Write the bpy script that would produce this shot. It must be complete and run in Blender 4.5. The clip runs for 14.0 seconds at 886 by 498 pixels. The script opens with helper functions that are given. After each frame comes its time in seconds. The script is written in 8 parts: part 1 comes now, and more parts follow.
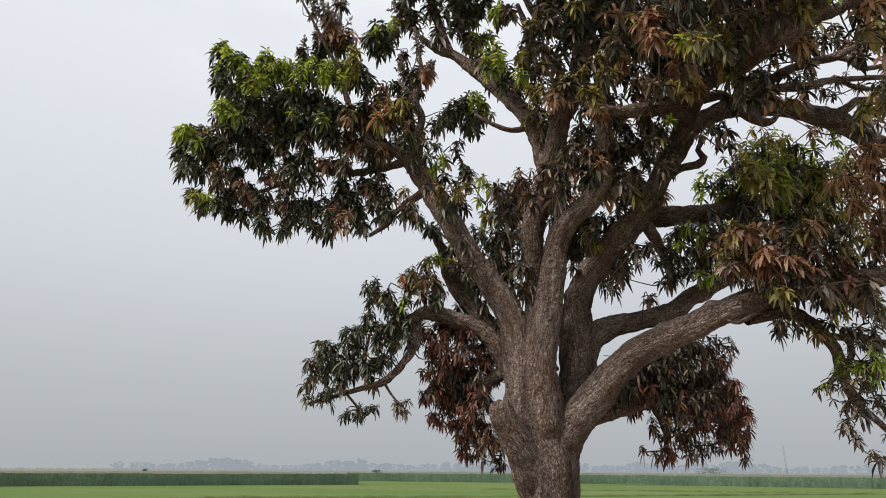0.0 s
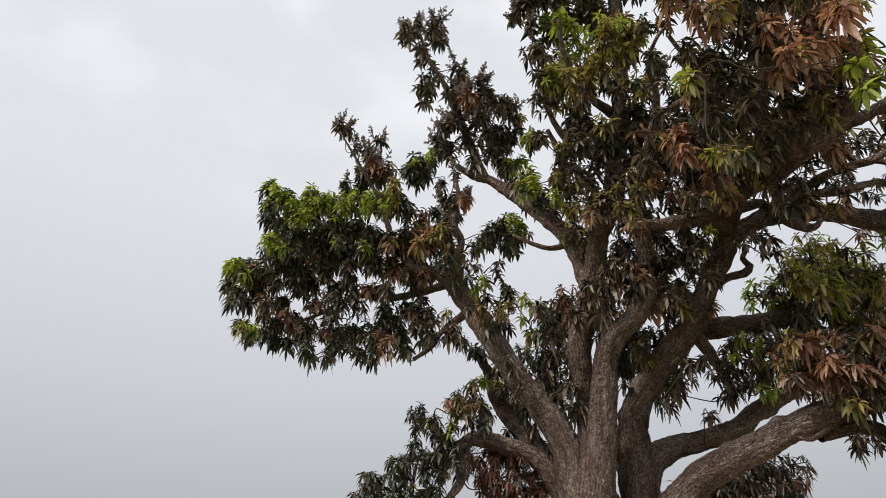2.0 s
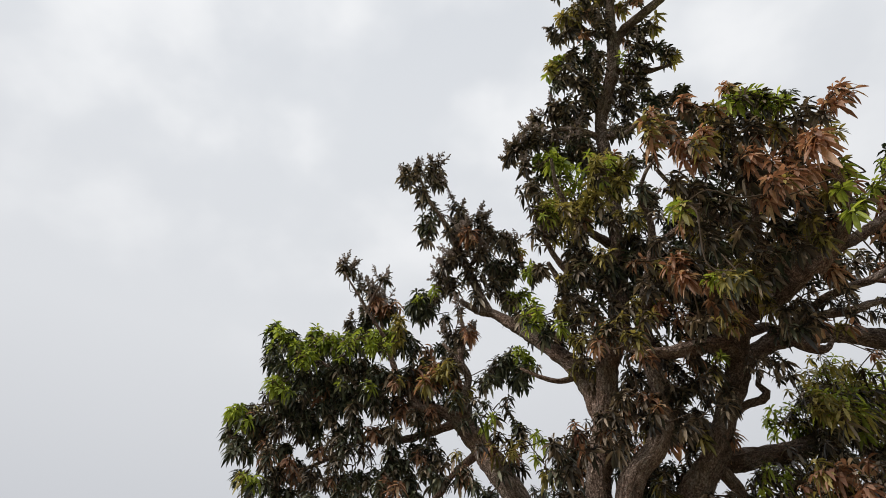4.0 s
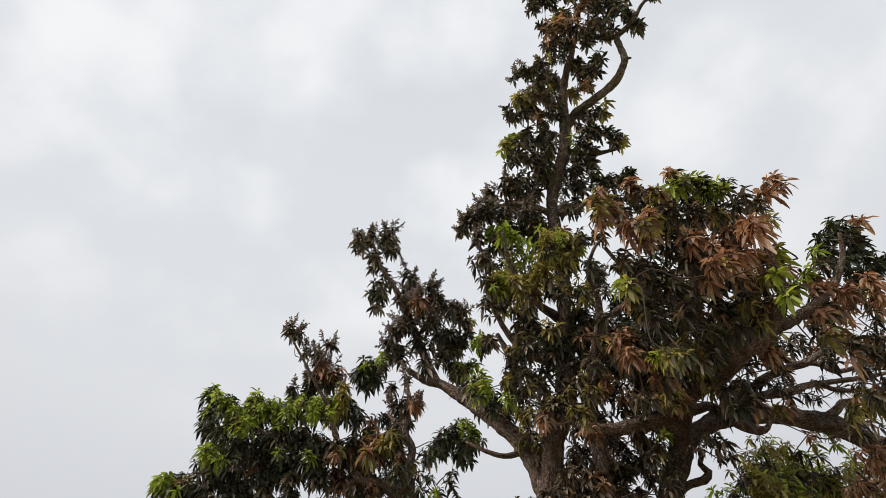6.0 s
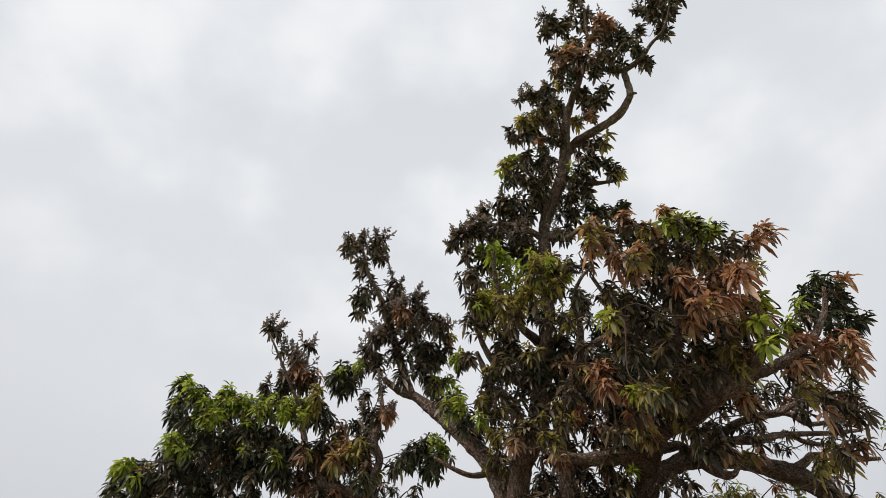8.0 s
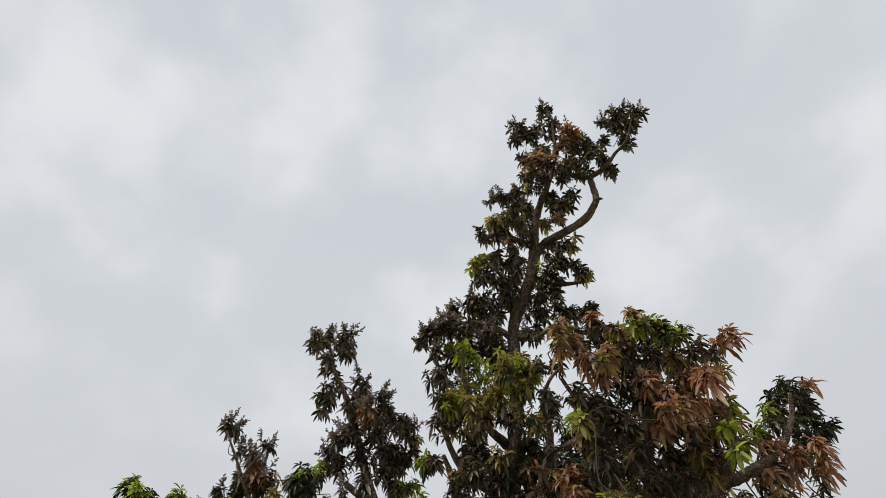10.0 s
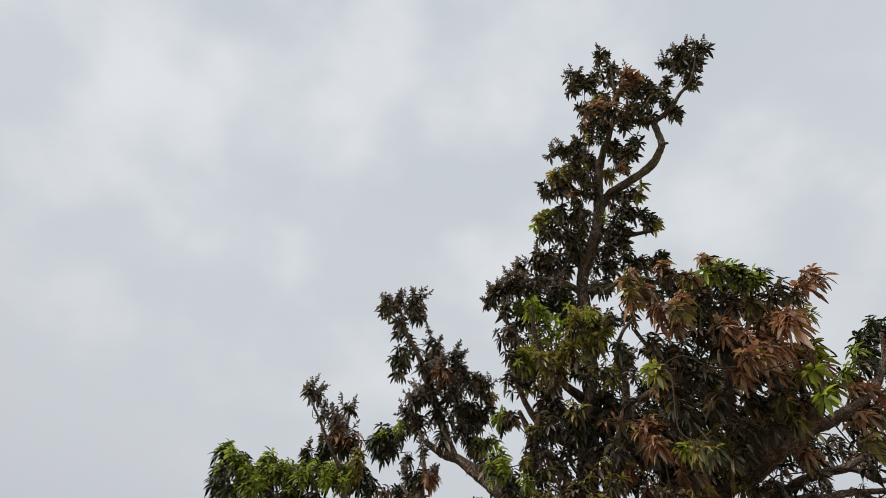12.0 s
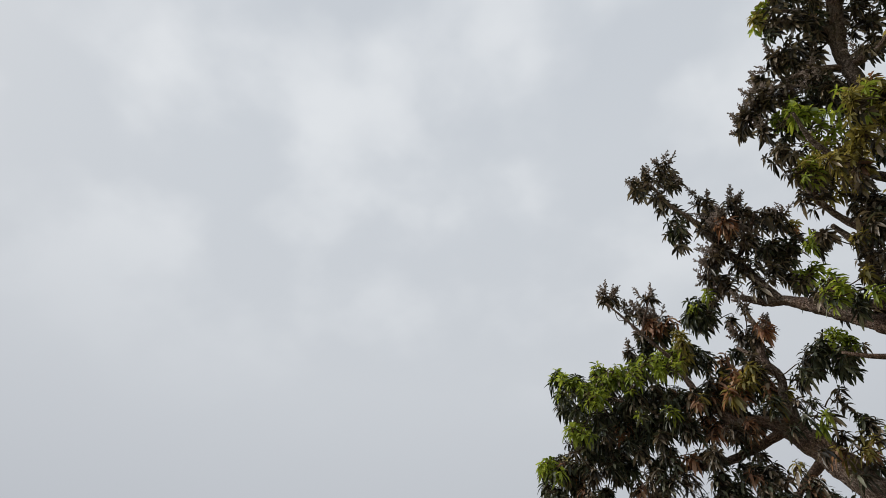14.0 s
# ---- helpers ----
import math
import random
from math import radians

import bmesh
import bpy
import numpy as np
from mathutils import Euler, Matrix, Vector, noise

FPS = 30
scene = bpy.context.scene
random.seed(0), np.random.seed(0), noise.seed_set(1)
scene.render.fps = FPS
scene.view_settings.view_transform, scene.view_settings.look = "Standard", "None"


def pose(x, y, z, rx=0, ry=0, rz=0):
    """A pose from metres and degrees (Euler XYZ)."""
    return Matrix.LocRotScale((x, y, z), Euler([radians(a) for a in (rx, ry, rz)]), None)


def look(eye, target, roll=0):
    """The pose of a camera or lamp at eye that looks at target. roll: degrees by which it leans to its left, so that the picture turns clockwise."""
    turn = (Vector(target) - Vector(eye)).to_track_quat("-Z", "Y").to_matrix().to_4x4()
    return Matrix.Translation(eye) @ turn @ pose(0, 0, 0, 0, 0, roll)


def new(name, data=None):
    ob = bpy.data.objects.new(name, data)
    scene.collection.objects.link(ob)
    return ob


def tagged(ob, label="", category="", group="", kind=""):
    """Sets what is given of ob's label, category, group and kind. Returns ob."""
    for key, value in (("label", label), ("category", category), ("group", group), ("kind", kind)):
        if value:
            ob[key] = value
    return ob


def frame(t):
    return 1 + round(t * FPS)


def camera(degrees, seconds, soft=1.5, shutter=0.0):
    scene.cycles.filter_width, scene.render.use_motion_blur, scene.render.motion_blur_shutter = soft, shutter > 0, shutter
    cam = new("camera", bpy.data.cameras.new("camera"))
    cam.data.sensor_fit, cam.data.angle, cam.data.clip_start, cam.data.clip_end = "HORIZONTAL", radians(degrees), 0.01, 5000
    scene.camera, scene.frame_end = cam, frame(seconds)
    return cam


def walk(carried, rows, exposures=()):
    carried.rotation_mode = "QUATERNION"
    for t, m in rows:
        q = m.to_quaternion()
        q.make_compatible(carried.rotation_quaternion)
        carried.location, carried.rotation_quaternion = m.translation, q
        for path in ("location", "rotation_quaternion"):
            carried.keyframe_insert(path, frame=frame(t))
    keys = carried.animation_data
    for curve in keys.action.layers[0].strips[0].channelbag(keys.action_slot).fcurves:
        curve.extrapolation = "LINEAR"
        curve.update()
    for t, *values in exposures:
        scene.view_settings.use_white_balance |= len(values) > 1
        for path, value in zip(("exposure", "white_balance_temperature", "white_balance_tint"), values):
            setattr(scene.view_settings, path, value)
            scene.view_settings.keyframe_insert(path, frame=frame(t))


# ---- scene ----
cam = camera(70.24, 14.0, soft=0.5)
EYE_HEIGHT = 1.6


def turned(yaw, pitch, roll):
    """The hand-held camera turns on the spot: yaw to the left, pitch up, roll, in degrees."""
    return pose(0, 0, EYE_HEIGHT, 90 + pitch, 0, yaw) @ pose(0, 0, 0, 0, 0, roll)


walk(cam, [
    (0.0, turned(-0.03, 19.31, 0.37)),
    (0.5, turned(0.98, 17.65, 1.94)),
    (1.0, turned(0.80, 19.02, 2.00)),
    (1.5, turned(2.44, 21.95, 0.91)),
    (2.0, turned(4.19, 30.31, -0.32)),
    (2.5, turned(3.29, 41.10, -3.18)),
    (2.7, turned(6.52, 42.52, -2.01)),
    (4.8, turned(-1.66, 42.60, -4.95)),
    (5.0, turned(-3.40, 45.12, -5.86)),
    (5.5, turned(-2.06, 48.41, -4.63)),
    (6.0, turned(-2.55, 48.49, -4.82)),
    (6.5, turned(-1.88, 47.81, -2.48)),
    (7.0, turned(-4.13, 47.65, -2.63)),
    (7.5, turned(-3.77, 48.61, -1.62)),
    (8.0, turned(-4.10, 49.66, 0.05)),
    (8.2, turned(-7.74, 50.98, -1.89)),
    (10.3, turned(-9.61, 60.27, -2.76)),
    (10.5, turned(-15.68, 61.43, -5.75)),
    (11.0, turned(-22.86, 62.05, -7.55)),
    (11.5, turned(-11.76, 56.77, -2.58)),
    (12.0, turned(1.47, 54.84, 2.35)),
    (12.5, turned(8.03, 52.72, 3.74)),
    (13.0, turned(25.46, 49.26, 5.95)),
    (13.5, turned(33.75, 48.63, 4.28)),
    (14.0, turned(35.37, 46.57, 1.15)),
], exposures=[
    (0.0, 0.1, 6500, 10), (1.5, 0.06, 6500, 10), (2.5, -0.04, 6640, 10), (5.0, -0.05, 6640, 10), (8.2, -0.06, 6640, 10),
    (10.3, -0.3, 6500, 9), (11.0, -0.34, 6450, 9), (12.5, -0.3, 6450, 9), (14.0, -0.32, 6450, 9),
])

# ---- light: a hazy overcast sky, the sun a pale patch behind cloud ----
SUN_ELEVATION, SUN_AZIMUTH = radians(48), radians(-120)


def build_world():
    world = bpy.data.worlds.new("overcast_sky")
    scene.world = world
    world.use_nodes = True
    nt = world.node_tree
    nt.nodes.clear()
    n, l = nt.nodes.new, nt.links.new
    out, back = n("ShaderNodeOutputWorld"), n("ShaderNodeBackground")
    sky = n("ShaderNodeTexSky")
    sky.sky_type = "NISHITA"
    sky.sun_disc = False
    sky.sun_elevation, sky.sun_rotation = SUN_ELEVATION, SUN_AZIMUTH
    sky.air_density, sky.dust_density = 1.5, 4.0
    coord = n("ShaderNodeTexCoord")
    split = n("ShaderNodeSeparateXYZ")
    l(coord.outputs["Generated"], split.inputs[0])
    # the haze: grey at the horizon, whiter with height
    haze = n("ShaderNodeValToRGB")
    r = haze.color_ramp
    r.elements[0].position, r.elements[0].color = 0.0, (0.38, 0.405, 0.432, 1)
    r.elements[1].position, r.elements[1].color = 1.0, (0.685, 0.725, 0.785, 1)
    for pos, col in ((0.12, (0.45, 0.475, 0.50)), (0.3, (0.595, 0.62, 0.668)), (0.42, (0.66, 0.685, 0.73)), (0.55, (0.725, 0.752, 0.795)), (0.8, (0.735, 0.77, 0.82))):
        r.elements.new(pos).color = (*col, 1)
    l(split.outputs["Z"], haze.inputs[0])
    # the cloud deck, seen on a flat sheet overhead
    lift = n("ShaderNodeMath")
    lift.operation = "ADD"
    lift.inputs[1].default_value = 0.35
    l(split.outputs["Z"], lift.inputs[0])
    flat = n("ShaderNodeVectorMath")
    flat.operation = "DIVIDE"
    l(coord.outputs["Generated"], flat.inputs[0])
    l(lift.outputs[0], flat.inputs[1])
    puffs = n("ShaderNodeTexNoise")
    puffs.inputs["Scale"].default_value = 6.0
    puffs.inputs["Detail"].default_value = 4.0
    puffs.inputs["Roughness"].default_value = 0.45
    l(flat.outputs[0], puffs.inputs["Vector"])
    deck = n("ShaderNodeMapRange")
    deck.interpolation_type = "SMOOTHSTEP"
    deck.inputs["From Min"].default_value, deck.inputs["From Max"].default_value = 0.38, 0.74
    l(puffs.outputs["Fac"], deck.inputs["Value"])
    high = n("ShaderNodeMapRange")
    high.interpolation_type = "SMOOTHSTEP"
    high.inputs["From Min"].default_value, high.inputs["From Max"].default_value = 0.45, 0.82
    high.inputs["To Max"].default_value = 0.58
    l(split.outputs["Z"], high.inputs["Value"])
    amount = n("ShaderNodeMath")
    amount.operation = "MULTIPLY"
    l(deck.outputs["Result"], amount.inputs[0])
    l(high.outputs["Result"], amount.inputs[1])
    cloud = n("ShaderNodeMix")
    cloud.data_type = "RGBA"
    cloud.inputs["B"].default_value = (1.04, 1.055, 1.075, 1)
    l(amount.outputs[0], cloud.inputs["Factor"])
    l(haze.outputs["Color"], cloud.inputs["A"])
    faint = n("ShaderNodeVectorMath")
    faint.operation = "SCALE"
    faint.inputs["Scale"].default_value = 0.004
    l(sky.outputs[0], faint.inputs[0])
    total = n("ShaderNodeVectorMath")
    total.operation = "ADD"
    l(cloud.outputs["Result"], total.inputs[0])
    l(faint.outputs[0], total.inputs[1])
    l(total.outputs[0], back.inputs["Color"])
    back.inputs["Strength"].default_value = 1.0
    l(back.outputs[0], out.inputs[0])


build_world()
sun_data = bpy.data.lights.new("sun", "SUN")
sun_data.energy, sun_data.angle, sun_data.color = 2.1, radians(12), (1.0, 0.95, 0.88)
sun = new("sun", sun_data)
sun.matrix_world = look((-31, -22, 34), (0, 0, 0))


# ---- materials ----
def material(name, rough=0.7, spec=0.3):
    m = bpy.data.materials.new(name)
    m.use_nodes = True
    nt = m.node_tree
    b = nt.nodes["Principled BSDF"]
    b.inputs["Roughness"].default_value = rough
    b.inputs["Specular IOR Level"].default_value = spec
    return m, nt, b


def noise_node(nt, scale, detail=4.0, rough=0.6, stretch=(1, 1, 1), coords="Object"):
    tc = nt.nodes.new("ShaderNodeTexCoord")
    mp = nt.nodes.new("ShaderNodeMapping")
    mp.inputs["Scale"].default_value = stretch
    nz = nt.nodes.new("ShaderNodeTexNoise")
    nz.inputs["Scale"].default_value, nz.inputs["Detail"].default_value = scale, detail
    nz.inputs["Roughness"].default_value = rough
    nt.links.new(tc.outputs[coords], mp.inputs["Vector"])
    nt.links.new(mp.outputs["Vector"], nz.inputs["Vector"])
    return nz


def ramp(nt, source, stops):
    r = nt.nodes.new("ShaderNodeValToRGB")
    e = r.color_ramp.elements
    e[0].position, e[0].color = stops[0][0], (*stops[0][1], 1)
    e[1].position, e[1].color = stops[-1][0], (*stops[-1][1], 1)
    for pos, col in stops[1:-1]:
        e.new(pos).color = (*col, 1)
    nt.links.new(source, r.inputs[0])
    return r


def mixed(nt, a, b, fac, blend="MIX"):
    m = nt.nodes.new("ShaderNodeMix")
    m.data_type, m.blend_type = "RGBA", blend
    for sock, v in (("A", a), ("B", b), ("Factor", fac)):
        if isinstance(v, (int, float)):
            m.inputs[sock].default_value = v
        elif isinstance(v, tuple):
            m.inputs[sock].default_value = (*v, 1)
        else:
            nt.links.new(v, m.inputs[sock])
    return m.outputs["Result"]


def bark_material():
    """Furrowed bark along the limb's own grain: grey plates, darkened furrows, rusty and pale patches."""
    m, nt, b = material("mango_bark", 0.9, 0.15)
    at = nt.nodes.new("ShaderNodeAttribute")
    at.attribute_name = "grain"

    def grain_noise(scale, detail, rough, stretch):
        mp = nt.nodes.new("ShaderNodeMapping")
        mp.inputs["Scale"].default_value = stretch
        nz = nt.nodes.new("ShaderNodeTexNoise")
        nz.inputs["Scale"].default_value, nz.inputs["Detail"].default_value = scale, detail
        nz.inputs["Roughness"].default_value, nz.inputs["Distortion"].default_value = rough, 0.6
        nt.links.new(at.outputs["Vector"], mp.inputs["Vector"])
        nt.links.new(mp.outputs["Vector"], nz.inputs["Vector"])
        return nz.outputs["Fac"]

    def ridged(fac):
        sub, ab, sc = (nt.nodes.new("ShaderNodeMath") for _ in range(3))
        sub.operation, ab.operation, sc.operation = "SUBTRACT", "ABSOLUTE", "MULTIPLY"
        sub.inputs[1].default_value, sc.inputs[1].default_value = 0.5, 7.0
        sc.use_clamp = True
        nt.links.new(fac, sub.inputs[0])
        nt.links.new(sub.outputs[0], ab.inputs[0])
        nt.links.new(ab.outputs[0], sc.inputs[0])
        return sc.outputs[0]

    furrow = ridged(grain_noise(14, 3, 0.55, (1, 1, 0.26)))
    plates_map = nt.nodes.new("ShaderNodeMapping")
    plates_map.inputs["Scale"].default_value = (1, 1, 0.75)
    plates = nt.nodes.new("ShaderNodeTexVoronoi")
    plates.feature = "DISTANCE_TO_EDGE"
    plates.inputs["Scale"].default_value = 42
    wobble = nt.nodes.new("ShaderNodeTexNoise")
    wobble.inputs["Scale"].default_value = 22
    nt.links.new(at.outputs["Vector"], wobble.inputs["Vector"])
    bent = mixed(nt, at.outputs["Vector"], wobble.outputs["Color"], 0.07, "ADD")
    nt.links.new(bent, plates_map.inputs["Vector"])
    nt.links.new(plates_map.outputs["Vector"], plates.inputs["Vector"])
    wide = nt.nodes.new("ShaderNodeMath")
    wide.operation, wide.use_clamp = "MULTIPLY", True
    wide.inputs[1].default_value = 3.6
    nt.links.new(plates.outputs["Distance"], wide.inputs[0])
    crossing = wide.outputs[0]
    fine = grain_noise(50, 5, 0.7, (1, 1, 0.65))
    broad = grain_noise(1.7, 4, 0.6, (1, 1, 0.6))
    patch = grain_noise(6, 5, 0.65, (1, 1, 0.7))
    shade_streak = grain_noise(3.4, 4, 0.6, (1, 1, 0.22))
    grey = ramp(nt, fine, [(0.34, (0.12, 0.088, 0.074)), (0.5, (0.37, 0.288, 0.248)), (0.66, (0.70, 0.575, 0.505))])
    red = ramp(nt, fine, [(0.34, (0.105, 0.068, 0.054)), (0.64, (0.47, 0.325, 0.265))])
    fac = ramp(nt, broad, [(0.42, (0, 0, 0)), (0.62, (1, 1, 1))])
    col = mixed(nt, grey.outputs[0], red.outputs[0], fac.outputs[0])
    lichen = ramp(nt, patch, [(0.52, (0, 0, 0)), (0.66, (0.7, 0.7, 0.7))])
    col = mixed(nt, col, (0.52, 0.45, 0.41), lichen.outputs[0])
    # streaks along the grain, contrast raised to paint in lit and shaded patches
    streak = ramp(nt, shade_streak, [(0.34, (0.36, 0.33, 0.31)), (0.5, (0.95, 0.94, 0.93)), (0.68, (1.4, 1.36, 1.32))])
    col = mixed(nt, col, streak.outputs[0], 0.85, "MULTIPLY")
    # furrows and plate gaps multiplied darker, on the masks that drive the bump
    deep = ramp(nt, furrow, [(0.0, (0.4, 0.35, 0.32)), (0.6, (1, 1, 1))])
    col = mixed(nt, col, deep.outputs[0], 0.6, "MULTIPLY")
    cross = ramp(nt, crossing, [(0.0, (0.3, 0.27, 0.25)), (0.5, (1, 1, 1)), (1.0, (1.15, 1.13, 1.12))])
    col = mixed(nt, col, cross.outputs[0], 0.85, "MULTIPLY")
    nt.links.new(col, b.inputs["Base Color"])
    h1, h2 = nt.nodes.new("ShaderNodeMath"), nt.nodes.new("ShaderNodeMath")
    for h, gain in ((h1, 0.45), (h2, 0.45)):
        h.operation = "MULTIPLY_ADD"
        h.inputs[1].default_value = gain
    nt.links.new(fine, h1.inputs[0])
    nt.links.new(furrow, h1.inputs[2])
    nt.links.new(crossing, h2.inputs[0])
    nt.links.new(h1.outputs[0], h2.inputs[2])
    bump = nt.nodes.new("ShaderNodeBump")
    bump.inputs["Strength"].default_value, bump.inputs["Distance"].default_value = 1.0, 0.032
    nt.links.new(h2.outputs[0], bump.inputs["Height"])
    nt.links.new(bump.outputs[0], b.inputs["Normal"])
    return m


def leaf_material(name, stops, through_colour, amount=0.25, rough=0.42, spec=0.4):
    """A leathery leaf; each leaf takes its own shade, and a little light passes through."""
    m, nt, b = material(name, rough, spec)
    geo = nt.nodes.new("ShaderNodeNewGeometry")
    info = nt.nodes.new("ShaderNodeObjectInfo")
    both = nt.nodes.new("ShaderNodeMath")
    both.operation = "ADD"
    nt.links.new(geo.outputs["Random Per Island"], both.inputs[0])
    nt.links.new(info.outputs["Random"], both.inputs[1])
    wrap = nt.nodes.new("ShaderNodeMath")
    wrap.operation = "FRACT"
    nt.links.new(both.outputs[0], wrap.inputs[0])
    col = ramp(nt, wrap.outputs[0], stops)
    spots = noise_node(nt, 35, 4, 0.7)
    worn = ramp(nt, spots.outputs["Fac"], [(0.35, (0.72, 0.7, 0.66)), (0.65, (1.12, 1.1, 1.05))])
    tint = mixed(nt, col.outputs[0], worn.outputs[0], 1.0, "MULTIPLY")
    nt.links.new(tint, b.inputs["Base Color"])
    trans = nt.nodes.new("ShaderNodeBsdfTranslucent")
    glow = mixed(nt, tint, through_colour, 1.0, "MULTIPLY")
    nt.links.new(glow, trans.inputs["Color"])
    mix = nt.nodes.new("ShaderNodeMixShader")
    mix.inputs[0].default_value = amount
    nt.links.new(b.outputs[0], mix.inputs[1])
    nt.links.new(trans.outputs[0], mix.inputs[2])
    nt.links.new(mix.outputs[0], nt.nodes["Material Output"].inputs["Surface"])
    return m


def plain(name, stops, scale, rough=0.85, stretch=(1, 1, 1), bump=0.0, spec=0.2):
    m, nt, b = material(name, rough, spec)
    nz = noise_node(nt, scale, 5, 0.65, stretch)
    broad = noise_node(nt, scale * 0.07, 3, 0.6, stretch)
    col = ramp(nt, nz.outputs["Fac"], stops)
    shade = ramp(nt, broad.outputs["Fac"], [(0.35, (0.8, 0.8, 0.78)), (0.65, (1.15, 1.15, 1.15))])
    nt.links.new(mixed(nt, col.outputs[0], shade.outputs[0], 1.0, "MULTIPLY"), b.inputs["Base Color"])
    if bump:
        bp = nt.nodes.new("ShaderNodeBump")
        bp.inputs["Distance"].default_value = bump
        nt.links.new(nz.outputs["Fac"], bp.inputs["Height"])
        nt.links.new(bp.outputs[0], b.inputs["Normal"])
    return m


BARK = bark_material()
LEAVES = {
    "g": leaf_material("young_green_leaf", [(0.0, (0.103, 0.148, 0.030)), (0.5, (0.309, 0.395, 0.074)), (1.0, (0.595, 0.686, 0.172))], (1.4, 1.35, 0.7), 0.4, 0.4, 0.4),
    # dark old leaves; low stops near black paint in shade within the crown
    "d": leaf_material("old_leaf_and_shade", [(0.0, (0.017, 0.015, 0.013)), (0.4, (0.067, 0.059, 0.049)), (0.75, (0.223, 0.182, 0.146)), (1.0, (0.513, 0.419, 0.331))], (1.3, 1.2, 0.8), 0.15, 0.36, 0.5),
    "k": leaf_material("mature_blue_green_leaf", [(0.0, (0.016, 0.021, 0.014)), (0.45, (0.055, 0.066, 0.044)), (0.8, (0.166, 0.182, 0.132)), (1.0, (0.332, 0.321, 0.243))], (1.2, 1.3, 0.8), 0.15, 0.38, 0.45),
    "b": leaf_material("bronze_leaf", [(0.0, (0.154, 0.083, 0.055)), (0.4, (0.385, 0.222, 0.164)), (0.8, (0.62, 0.392, 0.288)), (1.0, (0.67, 0.53, 0.37))], (1.4, 1.1, 0.75), 0.36, 0.42, 0.4),
    "o": leaf_material("olive_leaf", [(0.0, (0.09, 0.085, 0.036)), (0.5, (0.30, 0.28, 0.105)), (1.0, (0.56, 0.49, 0.20))], (1.4, 1.25, 0.7), 0.38, 0.42, 0.4),
    "r": leaf_material("wine_leaf", [(0.0, (0.061, 0.030, 0.024)), (0.5, (0.202, 0.093, 0.068)), (1.0, (0.425, 0.213, 0.147))], (1.4, 1.0, 0.8), 0.3, 0.42, 0.4),
}
SPIKE = plain("dry_flower_spike", [(0.3, (0.14, 0.105, 0.09)), (0.7, (0.32, 0.25, 0.215))], 30)
TWIG = plain("green_brown_twig", [(0.3, (0.06, 0.042, 0.031)), (0.7, (0.13, 0.095, 0.07))], 25)


# ---- mesh helpers ----
def mesh_object(name, verts, faces, mats, parent=None, indices=None, smooth=True):
    me = bpy.data.meshes.new(name)
    me.from_pydata(verts, [], faces)
    for m in mats:
        me.materials.append(m)
    if indices is not None:
        me.polygons.foreach_set("material_index", indices)
    me.polygons.foreach_set("use_smooth", [smooth] * len(me.polygons))
    me.update()
    ob = new(name, me)
    ob.parent = parent
    return ob


def part(name, bm, mat, parent, label=""):
    me = bpy.data.meshes.new(name)
    bm.to_mesh(me)
    bm.free()
    me.materials.append(mat)
    ob = new(name, me)
    ob.parent = parent
    return tagged(ob, label)


def spline(points, step):
    """A smooth curve through points of (x, y, z, radius), cut into short steps."""
    p = np.array(points, float)
    p = np.vstack([2 * p[0] - p[1], p, 2 * p[-1] - p[-2]])
    out = []
    for i in range(1, len(p) - 2):
        a, b, c, d = p[i - 1:i + 3]
        n = max(2, int(np.linalg.norm(c[:3] - b[:3]) / step))
        for t in np.arange(n) / n:
            out.append(0.5 * (2 * b + (c - a) * t + (2 * a - 5 * b + 4 * c - d) * t * t + (3 * b - a - 3 * c + d) * t ** 3))
    out.append(p[-2])
    return np.array(out)


GRAIN = []  # places on the last tube as if its limb were straight, for bark that runs along the wood


